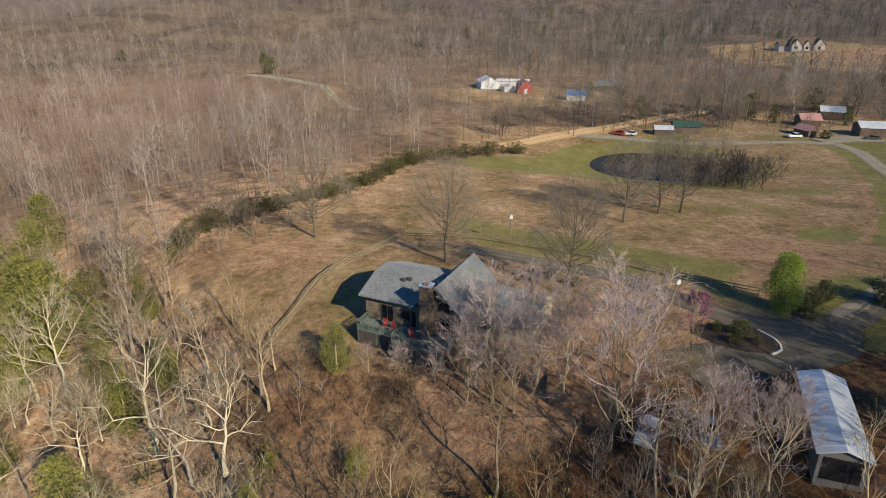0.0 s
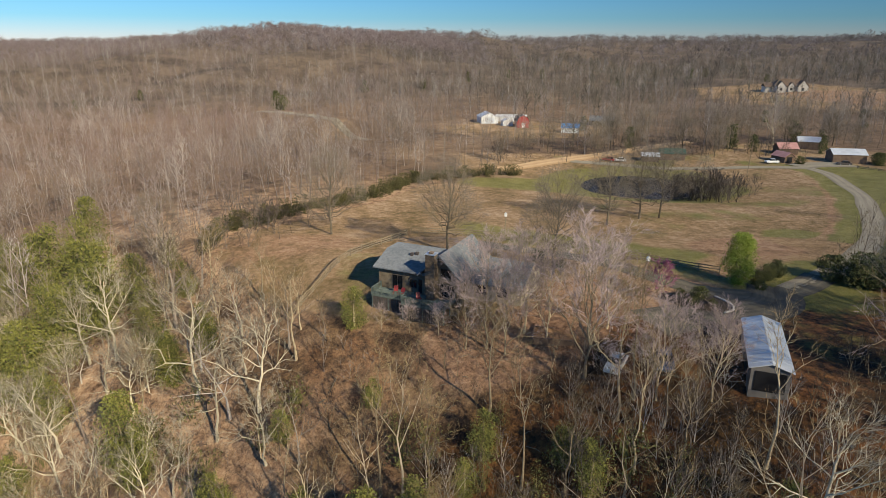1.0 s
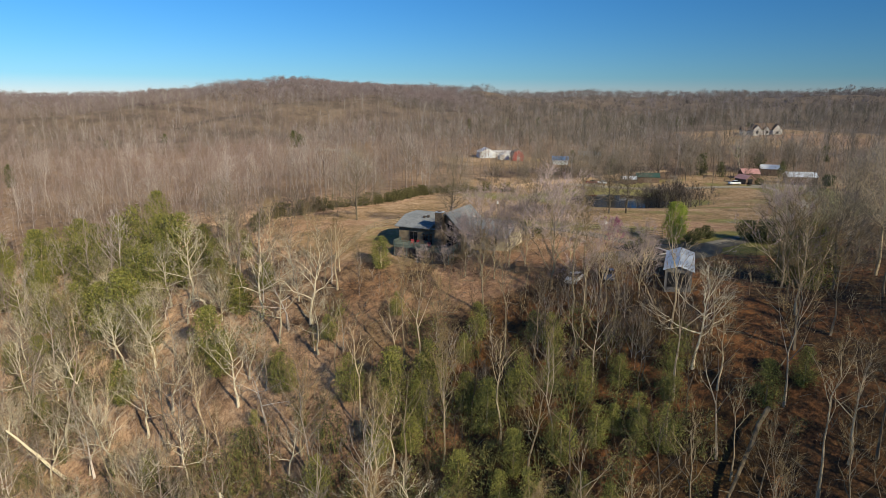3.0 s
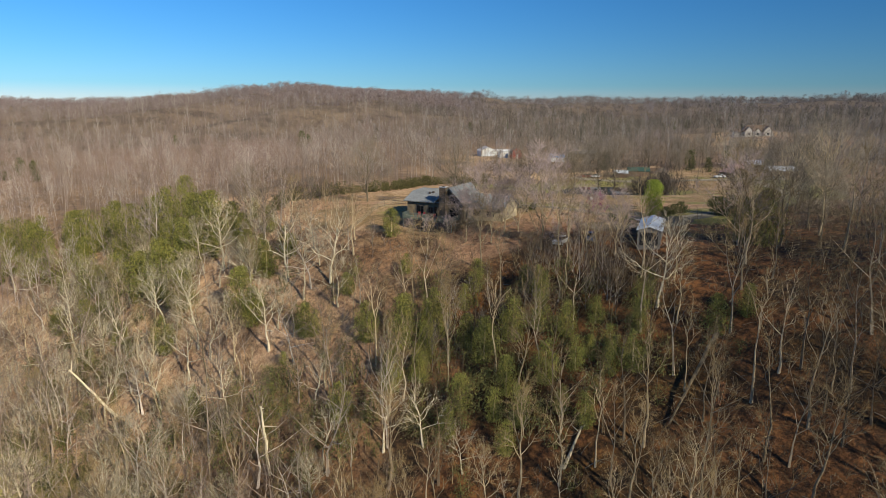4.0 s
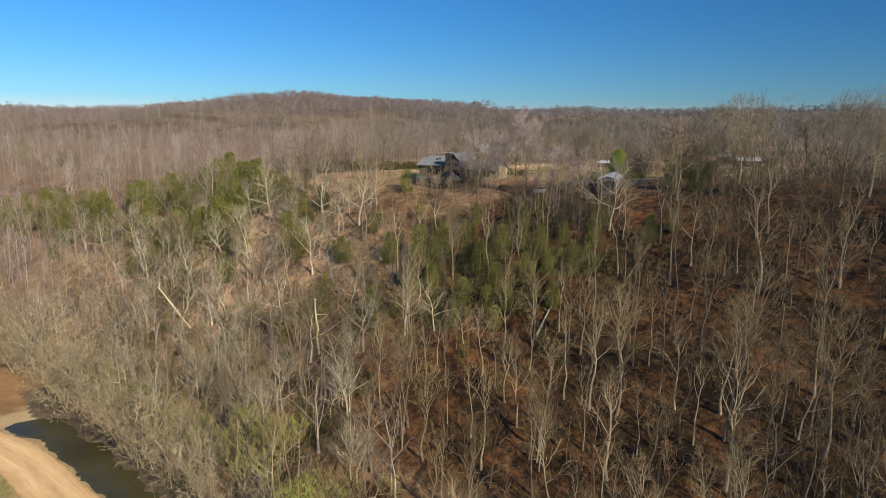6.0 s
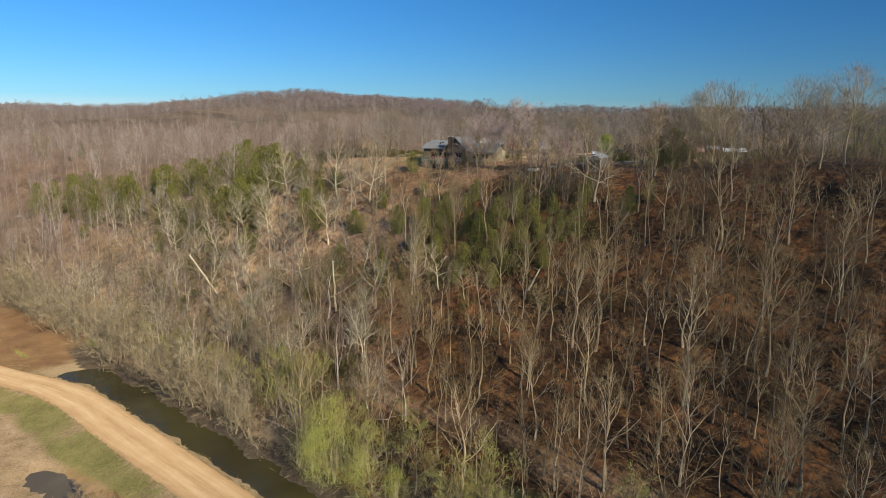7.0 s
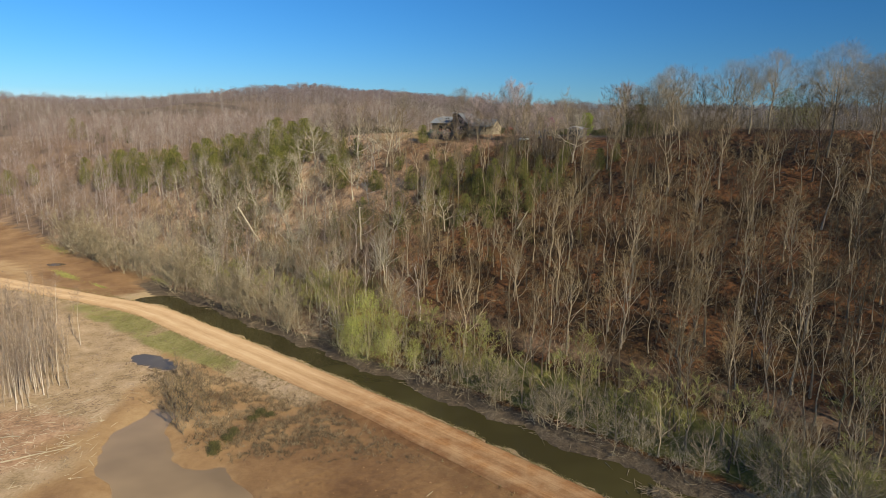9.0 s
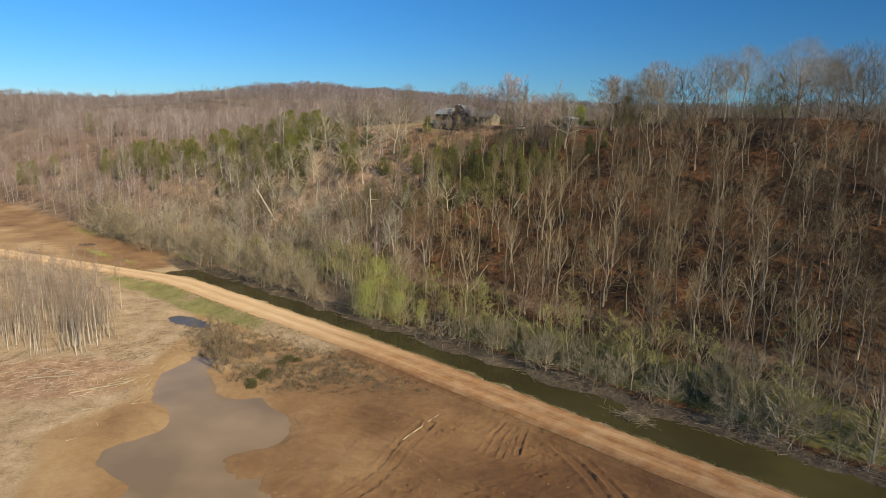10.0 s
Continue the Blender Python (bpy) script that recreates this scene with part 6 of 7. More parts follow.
def prism_x(bm, outline, x0, x1):
    """An outline in y and z, drawn out along x."""
    a, b = [bm.verts.new((x0, y, z)) for y, z in outline], [bm.verts.new((x1, y, z)) for y, z in outline]
    bm.faces.new(a), bm.faces.new(b[::-1])
    for i in range(len(outline)):
        j = (i + 1) % len(outline)
        bm.faces.new((a[i], b[i], b[j], a[j]))


house()


def tin_roof(bm, w, l, eave, ridge, over, side):
    """One sheet of a gabled roof; ridge along y, centred on x = 0."""
    low = eave - over * (ridge - eave) / (w / 2)
    slab(bm, [(0, -l / 2 - over, ridge), (side * (w / 2 + over), -l / 2 - over, low), (side * (w / 2 + over), l / 2 + over, low), (0, l / 2 + over, ridge)], 0.06)


def gable_building(name, x, y, turn, w, l, eave, ridge, wall, roof, label, category, doors=(), group="", sink=0.4, ribs=False):
    """A plain gabled building; its ridge runs along its own y. doors: (side, offset, width, height, material)."""
    z = float(ground_z(x, y))
    root = root_at(name, pose(x, y, z, 0, 0, turn), label, category, group)
    part("wall", shape(prism, [(-w / 2, -sink - 1.0), (w / 2, -sink - 1.0), (w / 2, eave), (0, ridge - 0.08), (-w / 2, eave)], -l / 2, l / 2), wall, root)
    for side in (-1, 1):
        sheet = part("roof", shape(tin_roof, w, l, eave, ridge, 0.3, side), roof, root)
        k = -l / 2 - 0.2
        while ribs and k < l / 2 + 0.3:
            part("rib", shape(beam, (0, k, ridge + 0.025), (side * (w / 2 + 0.3), k, eave - 0.6 * (ridge - eave) / w + 0.02), 0.04, 0.02), roof, sheet)
            k += 0.9
    for side, off, dw, dh, m in doors:
        if side in "fb":
            yy = -l / 2 - 0.03 if side == "f" else l / 2 + 0.03
            part("door" if dh > 1.6 else "window", shape(box, off - dw / 2, off + dw / 2, yy - 0.03, yy + 0.03, 0 if dh > 1.6 else 1.0, dh if dh > 1.6 else 1.0 + dh), m, root)
        else:
            xx = -w / 2 - 0.03 if side == "l" else w / 2 + 0.03
            part("door" if dh > 1.6 else "window", shape(box, xx - 0.03, xx + 0.03, off - dw / 2, off + dw / 2, 0 if dh > 1.6 else 1.0, dh if dh > 1.6 else 1.0 + dh), m, root)
    return root


gable_building("shed", 36.8, 50.5, -20.5, 3.9, 13.2, 2.75, 3.4, M_WALL_TIN, M_TIN, "pale grey metal shed with a shiny tin roof beside the drive", "shed", (("b", 0, 3.2, 2.2, M_DARK), ("l", -2, 3.0, 2.1, M_DARK), ("f", 0, 3.1, 2.3, M_DARK)), ribs=True)


# ---- fences ----


def fence(name, pts, label, rails=3, gap=2.44):
    line = smooth_line(pts, 1.0)
    run, posts, acc = 0.0, [line[0]], 0.0
    for p, q in zip(line, line[1:]):
        acc += math.dist(p, q)
        if acc >= gap:
            posts.append(q)
            acc = 0.0
    root = root_at(name, pose(0, 0, 0), label, "fence")
    for i, (x, y) in enumerate(posts):
        z = float(ground_z(x, y))
        part("post", shape(box, x - 0.08, x + 0.08, y - 0.08, y + 0.08, z - 0.4, z + 1.35 + 0.05 * math.sin(i * 2.1)), M_FENCE, root)
        if i + 1 < len(posts):
            x2, y2 = posts[i + 1]
            z2 = float(ground_z(x2, y2))
            for k in range(rails):
                h = 0.35 + k * 0.42 + 0.03 * math.sin(i * 1.7 + k)
                part("rail", shape(beam, (x, y - 0.1, z + h), (x2, y2 - 0.1, z2 + h), 0.05, 0.15), M_FENCE, root)


fence("fence", [(-23.5, 72), (-20.5, 79), (-18.5, 86), (-15.5, 92), (-12, 99), (-9, 105), (-7, 110)], "weathered split-rail fence along the yard")
fence("fence", [(-7, 110), (-2, 109.5), (5, 108), (11, 104.8), (17, 101), (23, 97), (28, 92.5), (32, 89.2), (36, 86), (42, 82), (45, 80.5)], "weathered board fence along the pasture")
fence("fence", [(140, 200), (148, 190), (155, 178), (160, 168)], "low board fence beside the lane", 2)


def pole(x, y, h, lean, label, box_z=None):
    z = float(ground_z(x, y))
    root = root_at("pole", pose(x, y, z, 0, lean, 0), label, "pole")
    bag = Bag()
    tube(bag, [(0, 0, -0.5), (0, 0, h * 0.5), (0, 0, h)], [0.13, 0.115, 0.10], 8)
    v, f = bag.arrays()
    me = mesh_np("shaft", v, f, True)
    me.materials.append(M_FENCE)
    new("shaft", me).parent = root
    if box_z:
        part("birdhouse", shape(prism, [(-0.25, box_z), (0.25, box_z), (0.25, box_z + 0.5), (0, box_z + 0.75), (-0.25, box_z + 0.5)], -0.25, 0.25), M_WHITE, root, "small white birdhouse")
    return root


pole(11.8, 105, 4.8, 0, "slim wooden pole with a white birdhouse by the fence", 4.6)
pole(30.8, 78, 4.6, 11, "leaning wooden pole with a white box by the fence", 3.3)
pole(100, 194, 11, 3, "tall wooden utility pole at the pasture's edge")
pole(111, 236, 9, 0, "wooden utility pole beside the dirt lane")

# ---- yard planting ----


def yard_plants():
    rng = np.random.default_rng(12)
    bright = tree_thing("leafy_tree", leafy(300, 7.8, 2.5, 13000, 0.21, 0.02, 0.0, 5, 110, 0.8), M_BARK, M_LEAF)
    put(bright, 45.2, 76.6, 1.0, 0, "bright green leafy tree beside the driveway", "tree")
    pink = tree_thing("redbud", bare_tree(301, 5.6, 0.07, 0.1, 13, 6, 4, 8, 0, 0.05, 0.07, 0.85, 0.55, 0.1), M_BARK, M_REDBUD)
    put(pink, 31.2, 70.6, 1.0, 0, "small redbud with purple-pink blossom", "tree")
    dark = [tree_thing("evergreen_bush", leafy(302 + k, 2.8, 1.9, 2400, 0.28, 0.03, 0.1, 4, 30, 0.6), M_BARK, M_PINE) for k in range(3)]
    for i, (x, y, sc) in enumerate(((36.5, 69.5, 0.75), (34.2, 70.6, 0.5), (37.8, 67.4, 0.4), (35, 67.6, 0.45), (50.5, 78.5, 0.8), (53, 80, 0.9), (60.5, 78, 1.4), (63.5, 75, 1.6), (66.5, 80, 1.3), (68, 72, 1.7), (16, 87, 0.7), (19, 84, 0.55), (70, 78, 1.5), (48, 76.5, 0.7), (124.4, 207.5, 1.0), (151, 206, 1.5), (153, 209, 1.3), (47.5, 74, 0.5))):
        put(dark[i % 3], x, y, sc, rng.uniform(0, 360), "rounded dark evergreen bush by the driveway", "bush", "yard bushes")
    for o in [bright, pink] + dark:
        drop(o)
    # mulched bed, heaped towards its middle
    bm = bmesh.new()
    ring = [(39.6, 70.6), (40.3, 68.6), (39.9, 66.5), (38.2, 65.3), (35.6, 65.8), (33.0, 67.6), (31.0, 70.2), (31.6, 72.2), (34.4, 72.6), (37.6, 72.0)]
    rim = [bm.verts.new((x, y, float(ground_z(x, y)) + 0.13)) for x, y in ring]
    inner = [bm.verts.new((35.6 + (x - 35.6) * 0.55, 69 + (y - 69) * 0.55, float(ground_z(x, y)) + 0.4)) for x, y in ring]
    mid = bm.verts.new((35.6, 69, float(ground_z(35.6, 69)) + 0.5))
    for i in range(len(ring)):
        j = (i + 1) % len(ring)
        bm.faces.new((rim[i], rim[j], inner[j], inner[i])), bm.faces.new((inner[i], inner[j], mid))
    me = bpy.data.meshes.new("mulch")
    bm.to_mesh(me)
    bm.free()
    me.materials.append(simple("dark_mulch", (0.02, 0.014, 0.01), (0.07, 0.046, 0.032), 2.5, cast=EARTH))
    tagged(new("mulch", me), "dark mulched garden bed inside the driveway's loop", "garden bed")
    # planted island edged with pale stone
    pts = [(39.5, 71), (40.6, 68.5), (40.2, 66.2), (38.4, 65)]
    line = smooth_line(pts, 0.8)
    root = root_at("garden_edging", pose(0, 0, 0), "curved pale stone edging round the garden bed", "edging")
    for p, q in zip(line, line[1:]):
        z = float(ground_z(*p))
        part("kerb_stone", shape(beam, (*p, z + 0.1), (p[0] + (q[0] - p[0]) * 0.94, p[1] + (q[1] - p[1]) * 0.94, float(ground_z(*q)) + 0.1), 0.25, 0.3), M_CONCRETE, root)


yard_plants()


def car(x, y, turn, paint, label):
    z = float(ground_z(x, y)) + 0.02
    root = root_at("car", pose(x, y, z, 0, 0, turn), label, "car", "parked cars")
    bm = bmesh.new()
    prism_x(bm, [(-2.3, 0.35), (2.3, 0.35), (2.35, 0.75), (2.2, 0.95), (0.95, 1.05), (-1.6, 1.05), (-2.3, 0.95)], -0.88, 0.88)
    bmesh.ops.bevel(bm, geom=bm.edges[:], offset=0.06, segments=2, affect="EDGES")
    part("body", bm, paint, root)
    bm = bmesh.new()
    prism_x(bm, [(-1.7, 1.04), (1.0, 1.04), (0.35, 1.52), (-1.2, 1.55)], -0.78, 0.78)
    bmesh.ops.bevel(bm, geom=bm.edges[:], offset=0.05, segments=2, affect="EDGES")
    cab = part("cabin", bm, M_GLASS, root)
    part("roof_panel", shape(box, -0.72, 0.72, -1.15, 0.32, 1.53, 1.58), paint, cab)
    for wx in (-0.85, 0.85):
        for wy in (-1.45, 1.45):
            bag = Bag()
            tube(bag, [(wx - 0.1, wy, 0.33), (wx + 0.1, wy, 0.33)], [0.33, 0.33], 14)
            me = mesh_np("tyre", *bag.arrays(), True)
            me.materials.append(M_RUBBER)
            new("tyre", me).parent = root
            part("rim", shape(box, wx - 0.11, wx + 0.11, wy - 0.15, wy + 0.15, 0.18, 0.48), M_TIN, root)
    for hx in (-0.65, 0.65):
        part("headlight", shape(box, hx - 0.18, hx + 0.18, 2.26, 2.37, 0.66, 0.82), M_WHITE, root)


car(25.8, 51.4, 168, M_CAR_BLUE, "blue car parked among bare trees")
car(20.4, 52.4, 150, M_WHITE, "white car parked beneath bare trees")
car(60.5, 220.5, 60, M_RED, "red car parked behind the pond")
car(64.5, 220.0, 75, M_WHITE, "white car parked behind the pond")
car(116, 210.5, 95, M_WHITE, "white car parked beside the red barn")
car(139, 206, 80, M_FRAME, "dark pickup-sized car parked before the tin barn")

# ---- far farms ----


def far_farms():
    g = gable_building
    g("barn", 143.5, 213, 80, 7, 11, 3.2, 4.8, M_RUST, M_TIN, "long grey tin-roofed barn with open bays", "barn", (("r", -3.4, 2.8, 2.6, M_DARK), ("r", 0.2, 2.8, 2.6, M_WHITE), ("r", 3.6, 2.8, 2.6, M_DARK)))
    g("barn", 131, 231, 85, 6, 7, 2.4, 4.2, M_RUST, M_REDROOF, "faded red barn by the lane", "barn", (("r", 2, 3, 2.6, M_DARK),))
    g("shed", 121.5, 214, 20, 4.5, 6, 2.2, 3.6, M_RUST, M_REDROOF, "low wooden shed with a faded red roof by the lane", "shed", (("f", 0, 2.4, 2, M_DARK),))
    g("barn", 146, 243, 70, 6, 8, 3.2, 4.8, M_RUST, M_TIN, "pale tin-roofed pole barn", "barn", (("r", 0, 6, 2.8, M_DARK),))
    g("shed", 84.5, 223, 80, 6, 9, 2.4, 3.8, M_RUST, M_GREENROOF, "green-roofed shed behind the pond", "shed", (("r", 0, 2.2, 2, M_DARK),))
    g("shed", 76, 221, 80, 4, 6, 2.0, 3.0, M_RUST, M_TIN, "small grey shed behind the pond", "shed")
    g("house", 22, 323, 10, 9, 10, 3.4, 5.6, M_WHITE, M_WHITE, "white metal building among bare trees", "building", (("f", 0, 5, 3, M_TIN),))
    g("mobile_home", 35, 329, 80, 4.5, 16, 2.8, 3.6, M_WHITE, M_WHITE, "long white mobile home", "building", (("r", -4, 1.2, 1.0, M_GLASS), ("r", 3, 1.2, 1.0, M_GLASS), ("r", 0, 1.0, 2.0, M_FRAME)))
    g("shed", 31, 312, 10, 5, 5, 2.4, 3.4, M_WHITE, M_WHITE, "small white shed beside the mobile home", "shed")
    root = root_at("barn", pose(38, 307, float(ground_z(38, 307)), 0, 0, 5), "bright red gambrel barn", "barn")
    part("wall", shape(prism, [(-3, -1), (3, -1), (3, 3.0), (2.2, 4.8), (0, 5.9), (-2.2, 4.8), (-3, 3.0)], -4, 4), M_RED, root)
    bm = bmesh.new()
    for a, b in (((-3.2, 2.9), (-2.3, 4.95)), ((-2.3, 4.95), (0, 6.1)), ((0, 6.1), (2.3, 4.95)), ((2.3, 4.95), (3.2, 2.9))):
        slab(bm, [(a[0], -4.3, a[1]), (b[0], -4.3, b[1]), (b[0], 4.3, b[1]), (a[0], 4.3, a[1])], 0.1)
    part("roof", bm, M_FRAME, root)
    part("door", shape(box, -0.7, 0.7, -4.08, -4.0, 0, 2.2), M_WHITE, root)
    g("shed", 58.5, 287, 80, 5, 8, 2.6, 4.2, M_WHITE, M_BLUEROOF, "white shed with a blue tin roof", "shed", (("r", -2, 1.6, 2.1, M_DARK), ("r", 1.6, 1.6, 2.1, M_DARK)))
    g("house", 80, 316, 75, 7, 12, 2.6, 4.6, M_SIDING, M_ROOF, "low brown house half hidden by trees", "house")
    # large house on the far hill: several gables
    root = root_at("house", pose(239, 447, float(ground_z(239, 447)), 0, 0, -8), "large pale many-gabled house on the far hill", "house")
    part("wall", shape(box, -9, 13, -4, 6, -2, 4.2), M_FAR_WALL, root)
    part("wall", shape(box, -15, -9.02, -2.5, 5, -2, 3.2), M_FAR_WALL, root)
    bm = bmesh.new()
    slab(bm, [(-10, -5, 4.0), (14, -5, 4.0), (9.5, 1, 8.4), (-5.5, 1, 8.4)], 0.2), slab(bm, [(-5.5, 1, 8.4), (9.5, 1, 8.4), (14, 7, 4.0), (-10, 7, 4.0)], 0.2)
    slab(bm, [(14, -5, 4.0), (14, 7, 4.0), (9.5, 1, 8.4)], 0.2), slab(bm, [(-10, 7, 4.0), (-10, -5, 4.0), (-5.5, 1, 8.4)], 0.2)
    part("roof", bm, M_RUST, root)
    bm = bmesh.new()
    slab(bm, [(-15.6, -3.2, 3.0), (-8.9, -3.2, 3.0), (-8.9, 1.2, 5.4), (-15.6, 1.2, 5.4)], 0.2), slab(bm, [(-15.6, 1.2, 5.4), (-8.9, 1.2, 5.4), (-8.9, 5.6, 3.0), (-15.6, 5.6, 3.0)], 0.2)
    part("roof", bm, M_RUST, root)
    for x, w, h, y in ((-5.5, 5.5, 7.2, -6), (1.5, 3.6, 6.4, -5), (8.5, 6.2, 7.8, -6.5)):
        part("gable", shape(prism, [(x - w / 2, -2), (x + w / 2, -2), (x + w / 2, 3.9), (x, h - 0.3), (x - w / 2, 3.9)], y, -3.9), M_FAR_WALL, root)
        bm = bmesh.new()
        slab(bm, [(x - w / 2 - 0.4, y - 0.3, 3.7), (x, y - 0.3, h), (x, 0, h), (x - w / 2 - 0.4, 0, 3.7)], 0.2)
        slab(bm, [(x, y - 0.3, h), (x + w / 2 + 0.4, y - 0.3, 3.7), (x + w / 2 + 0.4, 0, 3.7), (x, 0, h)], 0.2)
        part("roof", bm, M_RUST, root)
        part("window", shape(box, x - 0.8, x + 0.8, y - 0.06, y, 0.9, 2.7), M_GLASS, root)


far_farms()

# ---- bottomland clutter ----


def log(name, p, q, r, label, material, lift=0.0, bits=4, seed=0):
    """A trunk from p to q (x, y, height over ground) with broken stubs."""
    rng = np.random.default_rng(seed)
    a, b = np.array([p[0], p[1], float(ground_z(p[0], p[1])) + p[2]]), np.array([q[0], q[1], float(ground_z(q[0], q[1])) + q[2]])
    bag = Bag()
    t = np.linspace(0, 1, 7)[:, None]
    path = a + (b - a) * t + rng.normal(size=(7, 3)) * 0.004 * np.linalg.norm(b - a)
    tube(bag, path, r * np.linspace(1, 0.45, 7), 7)
    for _ in range(bits):
        f = rng.uniform(0.35, 1)
        s0 = a + (b - a) * f
        tube(bag, [s0, s0 + rng.normal(size=3) * np.linalg.norm(b - a) * 0.09 + np.array([0, 0, 0.4])], [r * 0.4, r * 0.1], 4)
    me = mesh_np(name, *bag.arrays(), True)
    me.materials.append(material)
    return tagged(new(name, me), label, "log")


def bottomland():
    rng = np.random.default_rng(21)
    log("fallen_trunk", (37.8, 20.8, 1.2), (28.3, 10.9, 0.4), 0.3, "dark fallen trunk lying down the slope", M_BARK, bits=7, seed=2)
    log("fallen_trunk", (14.6, 10.4, 0.2), (17.7, 14.4, 0.5), 0.26, "short pale broken trunk lying on the slope", M_BARK_PALE, bits=2, seed=9)
    log("dead_snag", (-28.4, 22.7, -0.5), (-28.5, 20.4, 13.5), 0.28, "pale broken-off dead trunk standing on the slope", M_BARK_PALE, bits=2, seed=3)
    log("leaning_snag", (-64.8, 47, -0.3), (-69.8, 41.9, 15), 0.3, "pale dead trunk leaning across the slope", M_BARK_PALE, bits=3, seed=4)
    log("driftwood_log", (-10.5, -82.5, 0.1), (-5, -73.5, 0.16), 0.13, "pale stripped log lying in the mud", M_BARK, bits=1, seed=5)
    log("driftwood_log", (-84, -62, 0.1), (-74, -60, 0.15), 0.14, "thin pale log lying on cleared ground", M_BARK_PALE, bits=3, seed=6)
    log("driftwood_log", (-72, -68, 0.1), (-64, -63, 0.15), 0.12, "thin pale log lying on cleared ground", M_BARK_PALE, bits=3, seed=7)
    bag = Bag()
    for _ in range(900):
        x, y = rng.uniform(-32, 26), rng.uniform(-112, -66)
        if inside(POND, x, y) > -1 or float(creek_s(x, y) - road_s(creek_u(x, y))) > -6:
            continue
        r, z = abs(rng.normal()) * 0.09 + 0.04, float(ground_z(x, y)) + 0.06
        c = np.array([[1, 0, 0], [0, 1, 0], [-1, 0, 0], [0, -1, 0], [0, 0, 1.0]]) * r * rng.uniform(0.6, 1.3, (5, 3)) + np.array([x, y, z - 0.02])
        bag.add(c, [(0, 1, 4), (1, 2, 4), (2, 3, 4), (3, 0, 4)])
    me = mesh_np("clods", *bag.arrays())
    me.materials.append(M_MUD)
    tagged(new("clods", me), "lumps of turned mud on the flat", "clods", kind="stuff")
    root = root_at("garden_bed", pose(14.2, 59.6, float(ground_z(14.2, 59.6)), 0, 0, -12), "raised garden bed of bare red soil edged with timber", "garden bed")
    part("soil", shape(box, -2.6, 2.6, -1.6, 1.6, -1.0, 0.35), M_MUD, root)
    for x0, x1, y0, y1 in ((-2.8, 2.8, -1.8, -1.6), (-2.8, 2.8, 1.6, 1.8), (-2.8, -2.6, -1.6, 1.6), (2.6, 2.8, -1.6, 1.6)):
        part("timber", shape(box, x0, x1, y0, y1, -1.0, 0.45), M_RUST, root)
    stem = [bare_tree(160 + k, 12.5, 0.085, 0.3, 8, 3, 2, 3, 2, 0.05, 0.035, 0.34, 0.26) for k in range(5)]
    spots = []
    while len(spots) < 520:
        x, y = rng.uniform(-140, -74), rng.uniform(-60, 6)
        if inside([(-140, 4), (-106, 0), (-88, -18), (-76, -40), (-78, -53), (-98, -52), (-140, -52)], x, y) > rng.uniform(-2.5, 6):
            spots.append((x, y, rng.uniform(0.55, 1.1)))
    joined("sapling_thicket", stem, spots, (M_THICKET, M_THICKET_TWIG), "thicket of pale bare saplings on the floodplain", "saplings", 22)
    bag = Bag()
    for _ in range(420):
        x, y = rng.normal(-79, 13), rng.normal(-61, 9)
        if inside(POND, x, y) > -1:
            continue
        a, ln = rng.uniform(0, 6.28), rng.uniform(0.5, 2.6)
        z = float(ground_z(x, y))
        tube(bag, [(x, y, z + 0.05), (x + math.cos(a) * ln, y + math.sin(a) * ln, z + rng.uniform(0.05, 0.35))], [0.035, 0.015], 4)
    me = mesh_np("sticks", *bag.arrays())
    me.materials.append(M_BARK_PALE)
    tagged(new("sticks", me), "scattered pale sticks on cleared ground", "debris", kind="stuff")
    bag = Bag()
    for _ in range(1100):
        x, y = rng.uniform(-112, -56), rng.uniform(-74, -24)
        if inside(POND, x, y) > -1.5 or inside([(-112, -52), (-92, -72), (-76, -66), (-64, -46), (-56, -30), (-66, -26), (-76, -36), (-84, -52)], x, y) < rng.uniform(-1, 3):
            continue
        a, ln = rng.normal(0.5, 0.7), rng.uniform(0.3, 1.9)
        z = float(ground_z(x, y))
        tube(bag, [(x, y, z + 0.03), (x + math.cos(a) * ln, y + math.sin(a) * ln, z + rng.uniform(0.03, 0.4))], [rng.uniform(0.03, 0.07), 0.02], 3)
    me = mesh_np("slash", *bag.arrays())
    me.materials.append(M_RUST)
    tagged(new("slash", me), "brown slash and broken branches left on cleared ground", "debris", kind="stuff")
    x, y = rng.uniform(-150, -52, 7000), rng.uniform(-118, 10, 7000)
    k = (creek_s(x, y) - road_s(creek_u(x, y)) < -5.5) & (inside(POND, x, y) < -1.5) & (rolling(x, y, 14, 7) + 0.7 * rolling(x, y, 5, 3) > 0.0) & (x < -58 + 0.2 * (y + 60))
    x, y = x[k].repeat(5), y[k].repeat(5)
    n = len(x)
    base = np.stack([x, y, ground_z(x, y) - 0.03], 1) + rng.normal(size=(n, 3)) * np.array([0.25, 0.25, 0])
    bag = Bag()
    blades(bag, base, np.stack([rng.normal(size=n) * 0.2, rng.normal(size=n) * 0.2, rng.uniform(0.12, 0.5, n)], 1), np.full(n, 0.07), rng)
    me = mesh_np("field_grass", *bag.arrays())
    me.attributes.new("tint", "FLOAT", "POINT").data.foreach_set("value", rng.uniform(size=n // 5).repeat(15).astype(np.float32))
    me.materials.append(M_BRUSH_DRY)
    tagged(new("field_grass", me), "thin dry grass on the cleared bottomland field", "grass", kind="stuff")
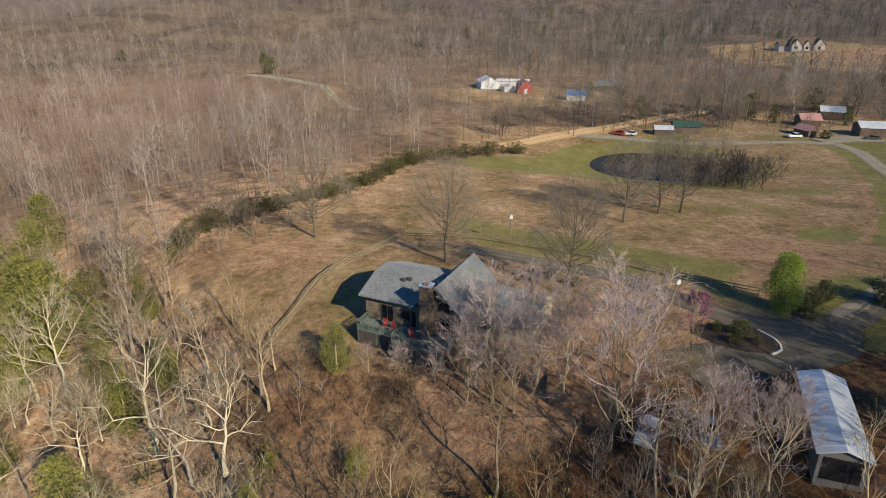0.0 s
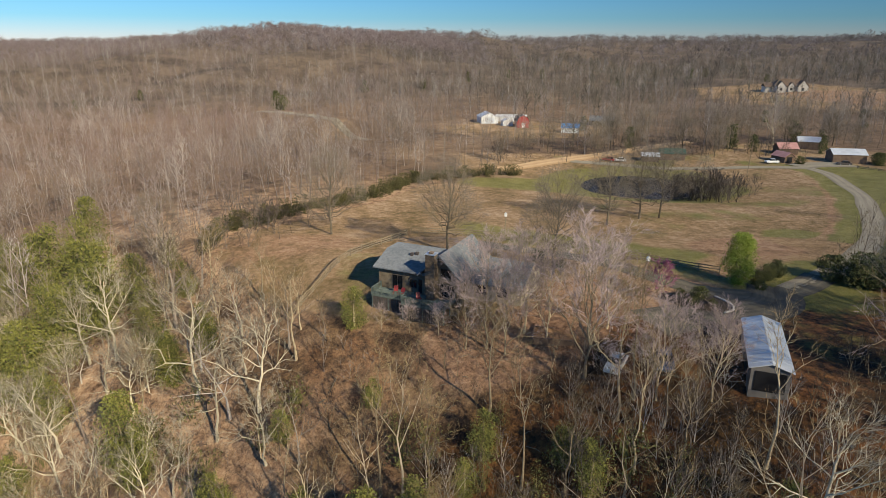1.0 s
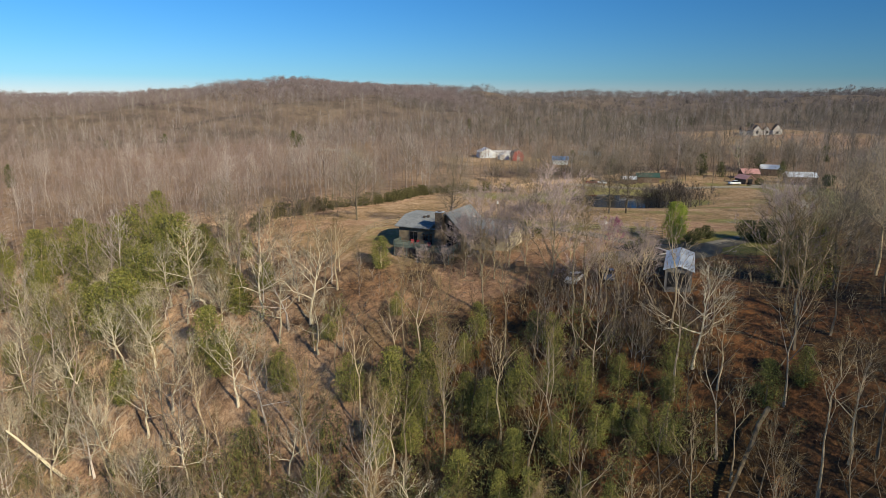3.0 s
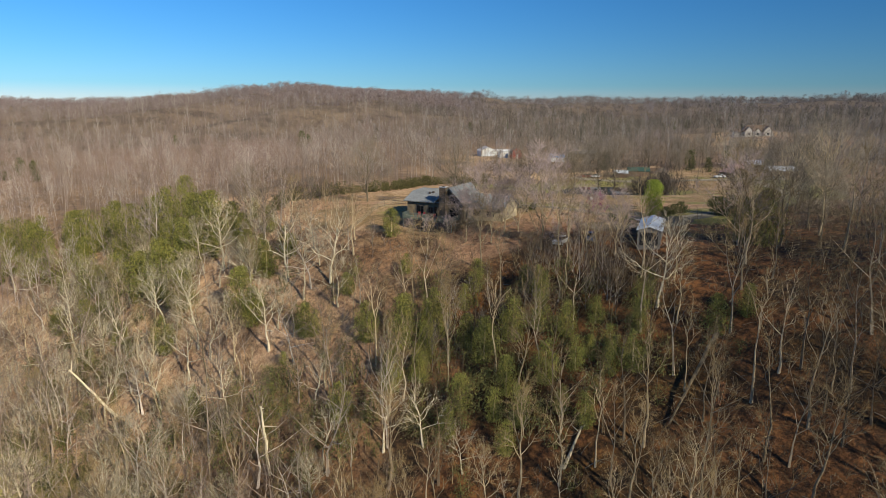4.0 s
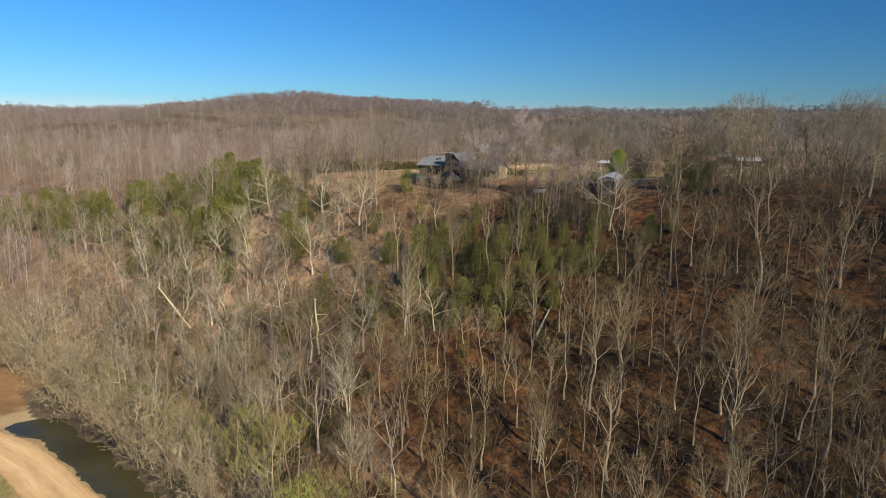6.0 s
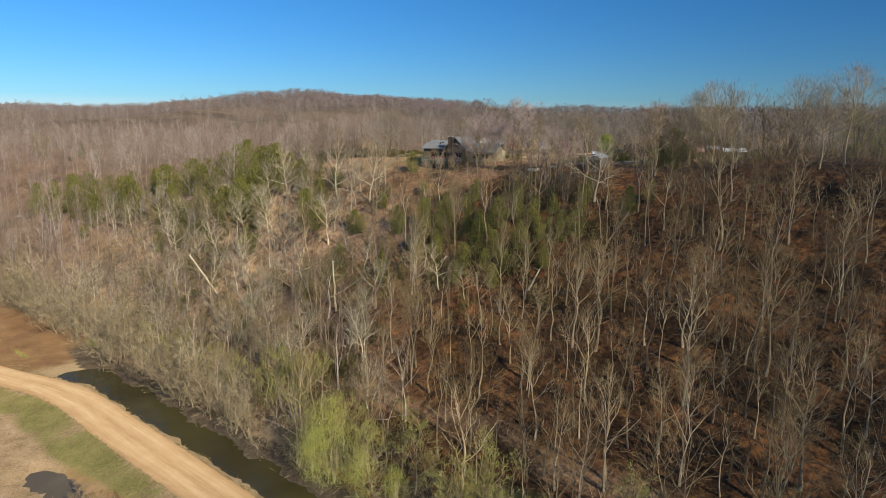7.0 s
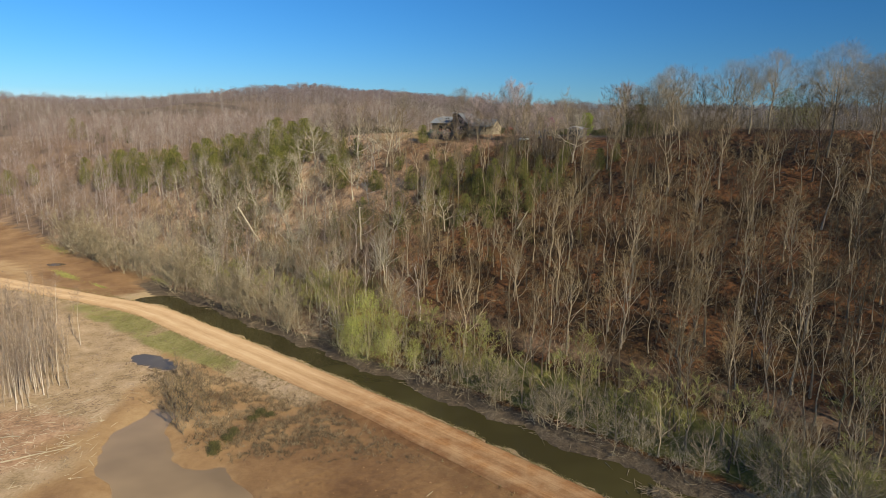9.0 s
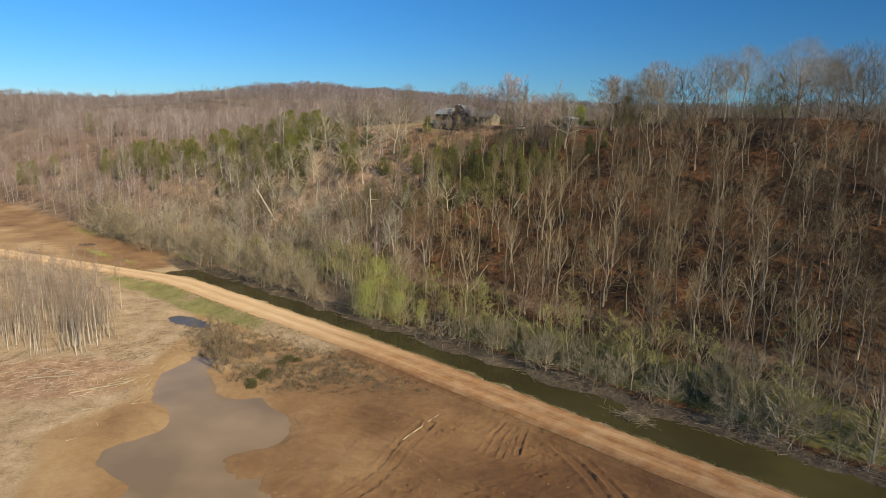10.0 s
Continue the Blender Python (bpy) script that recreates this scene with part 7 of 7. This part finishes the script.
    for k, (px, py, wide, tall) in enumerate(((27.5, -74.5, 3.2, 1.2), (46.5, -82.0, 4.2, 1.0), (40, -76, 2.4, 0.7))):
        bag = Bag()
        for _ in range(260):
            a, r = rng.uniform(0, 6.28), wide * abs(rng.normal()) * 0.5
            x, y = px + 1.3 * r * math.cos(a) * 0.77 + r * math.sin(a) * 0.4, py - 1.3 * r * math.cos(a) * 0.638 + r * math.sin(a) * 0.4
            z = max(float(ground_z(x, y)), -47.0) + tall * math.exp(-(r / wide) ** 2 * 2) * rng.uniform(0.1, 1)
            b, ln = rng.uniform(0, 6.28), rng.uniform(0.5, 2.2)
            tube(bag, [(x, y, z - 0.1), (x + math.cos(b) * ln, y + math.sin(b) * ln, z + rng.uniform(-0.4, 0.3))], [0.05, 0.02], 3)
        me = mesh_np("brush_pile", *bag.arrays())
        me.materials.append(M_FENCE)
        tagged(new("brush_pile", me), "pile of tangled pale driftwood sticks caught in the creek", "brush pile", "brush piles", "stuff")
    bag = Bag()
    for _ in range(260):
        s, u = rng.uniform(-3.2, 3.0), rng.uniform(-40, 150)
        x, y = from_su(s, u)
        a, ln = rng.normal(0.1, 0.9), rng.uniform(0.6, 3.2)
        z = max(float(ground_z(x, y)), -47.0)
        tube(bag, [(x, y, z + 0.04), (x + math.cos(a - 0.69) * ln, y + math.sin(a - 0.69) * ln, z + rng.uniform(0.0, 0.5))], [rng.uniform(0.03, 0.08), 0.015], 4)
    me = mesh_np("driftwood", *bag.arrays())
    me.materials.append(M_BARK)
    tagged(new("driftwood", me), "grey driftwood sticks strewn along the creek bank", "debris", kind="stuff")
    patch = [(-66, -30), (-56, -27), (-40, -38), (-24, -46), (-8, -58), (-6, -66), (-22, -64), (-34, -66), (-44, -62), (-50, -50), (-60, -44)]
    x, y = rng.uniform(-66, -6, 15000), rng.uniform(-66, -27, 15000)
    k = (inside(patch, x, y) > rng.uniform(-2, 5, 15000)) & (inside(POND, x, y) < -0.6) & (rolling(x, y, 9, 4) + 0.6 * rolling(x, y, 4, 9) > -0.35) & (creek_s(x, y) - road_s(creek_u(x, y)) < -5.5)
    x, y = x[k].repeat(7), y[k].repeat(7)
    n = len(x)
    base = np.stack([x, y, ground_z(x, y) - 0.03], 1) + rng.normal(size=(n, 3)) * np.array([0.22, 0.22, 0])
    bag = Bag()
    blades(bag, base, np.stack([rng.normal(size=n) * 0.28, rng.normal(size=n) * 0.28, rng.uniform(0.15, 0.75, n)], 1), np.full(n, 0.07), rng)
    me = mesh_np("weeds", *bag.arrays())
    me.attributes.new("tint", "FLOAT", "POINT").data.foreach_set("value", rng.uniform(size=n // 7).repeat(21).astype(np.float32))
    me.materials.append(M_BRUSH)
    tagged(new("weeds", me), "trampled brown weeds between the pond and the road", "weeds", kind="stuff")
    bag = Bag()
    for s, u, long, wide, count in ((-14.2, -84, 9, 1.5, 1300), (-1.5, -128, 12, 2.2, 900), (1.5, -52, 6, 1.2, 700), (-12.5, -62, 5, 0.7, 300)):
        a, c = rng.normal(size=count) * 0.5 * wide, rng.normal(size=count) * 0.5 * long
        x, y = from_su(s + a, u + c)
        base = np.stack([x, y, ground_z(x, y) - 0.02], 1)
        blades(bag, base, np.stack([rng.normal(size=count) * 0.1, rng.normal(size=count) * 0.1, rng.uniform(0.1, 0.35, count)], 1), np.full(count, 0.22), rng)
    me = mesh_np("sedge", *bag.arrays())
    me.materials.append(M_BUD_HAZE)
    tagged(new("sedge", me), "fresh green sedge sprouting on the wet mud", "sedge", kind="stuff")
    bush = [tree_thing("bare_shrub", bare_tree(170 + k, 3.0, 0.04, 0.03, 12, 4, 3, 3, 0, 0.1, 0.02, 0.75, 0.6), M_BARK_DARK, M_TWIG) for k in range(2)]
    for x, y, sc in ((-55, -35, 1.1), (-51, -41, 1.2), (-58.5, -38.5, 1.0), (-44, -47, 1.0), (-48.7, -53, 1.9), (-50.5, -51, 1.8), (-46.5, -50.5, 1.5), (-53.5, -47.5, 1.6), (-60, -30, 1.2), (-50, -55, 1.7), (-47.5, -58, 1.3), (-53, -44, 1.3), (-59, -33, 1.1), (-55, -38, 1.5), (-45, -52, 1.0), (-50.5, -48, 1.6), (-52, -52, 1.5), (-57, -42, 1.2), (-48, -45, 1.2), (-61, -37, 1.0), (-46, -55, 1.4)):
        put(bush[rng.integers(2)], x, y, sc, rng.uniform(0, 360), "twiggy brown shrub by the muddy pond", "shrub", "pond shrubs")
    green = tree_thing("low_bush", leafy(310, 0.8, 1.3, 900, 0.16, 0.02, 0.0, 4, 26), M_BARK, M_BRAMBLE)
    for x, y in ((-41, -61.5), (-39.4, -59.5), (-39.4, -57.2), (-37.5, -52), (-37, -49.9), (-35, -50.5), (-40.5, -63.5)):
        put(green, x, y, rng.uniform(0.8, 1.3), rng.uniform(0, 360), "low dark green bush on the mud flat", "bush", "mud flat bushes")
    for o in bush + [green]:
        drop(o)


bottomland()
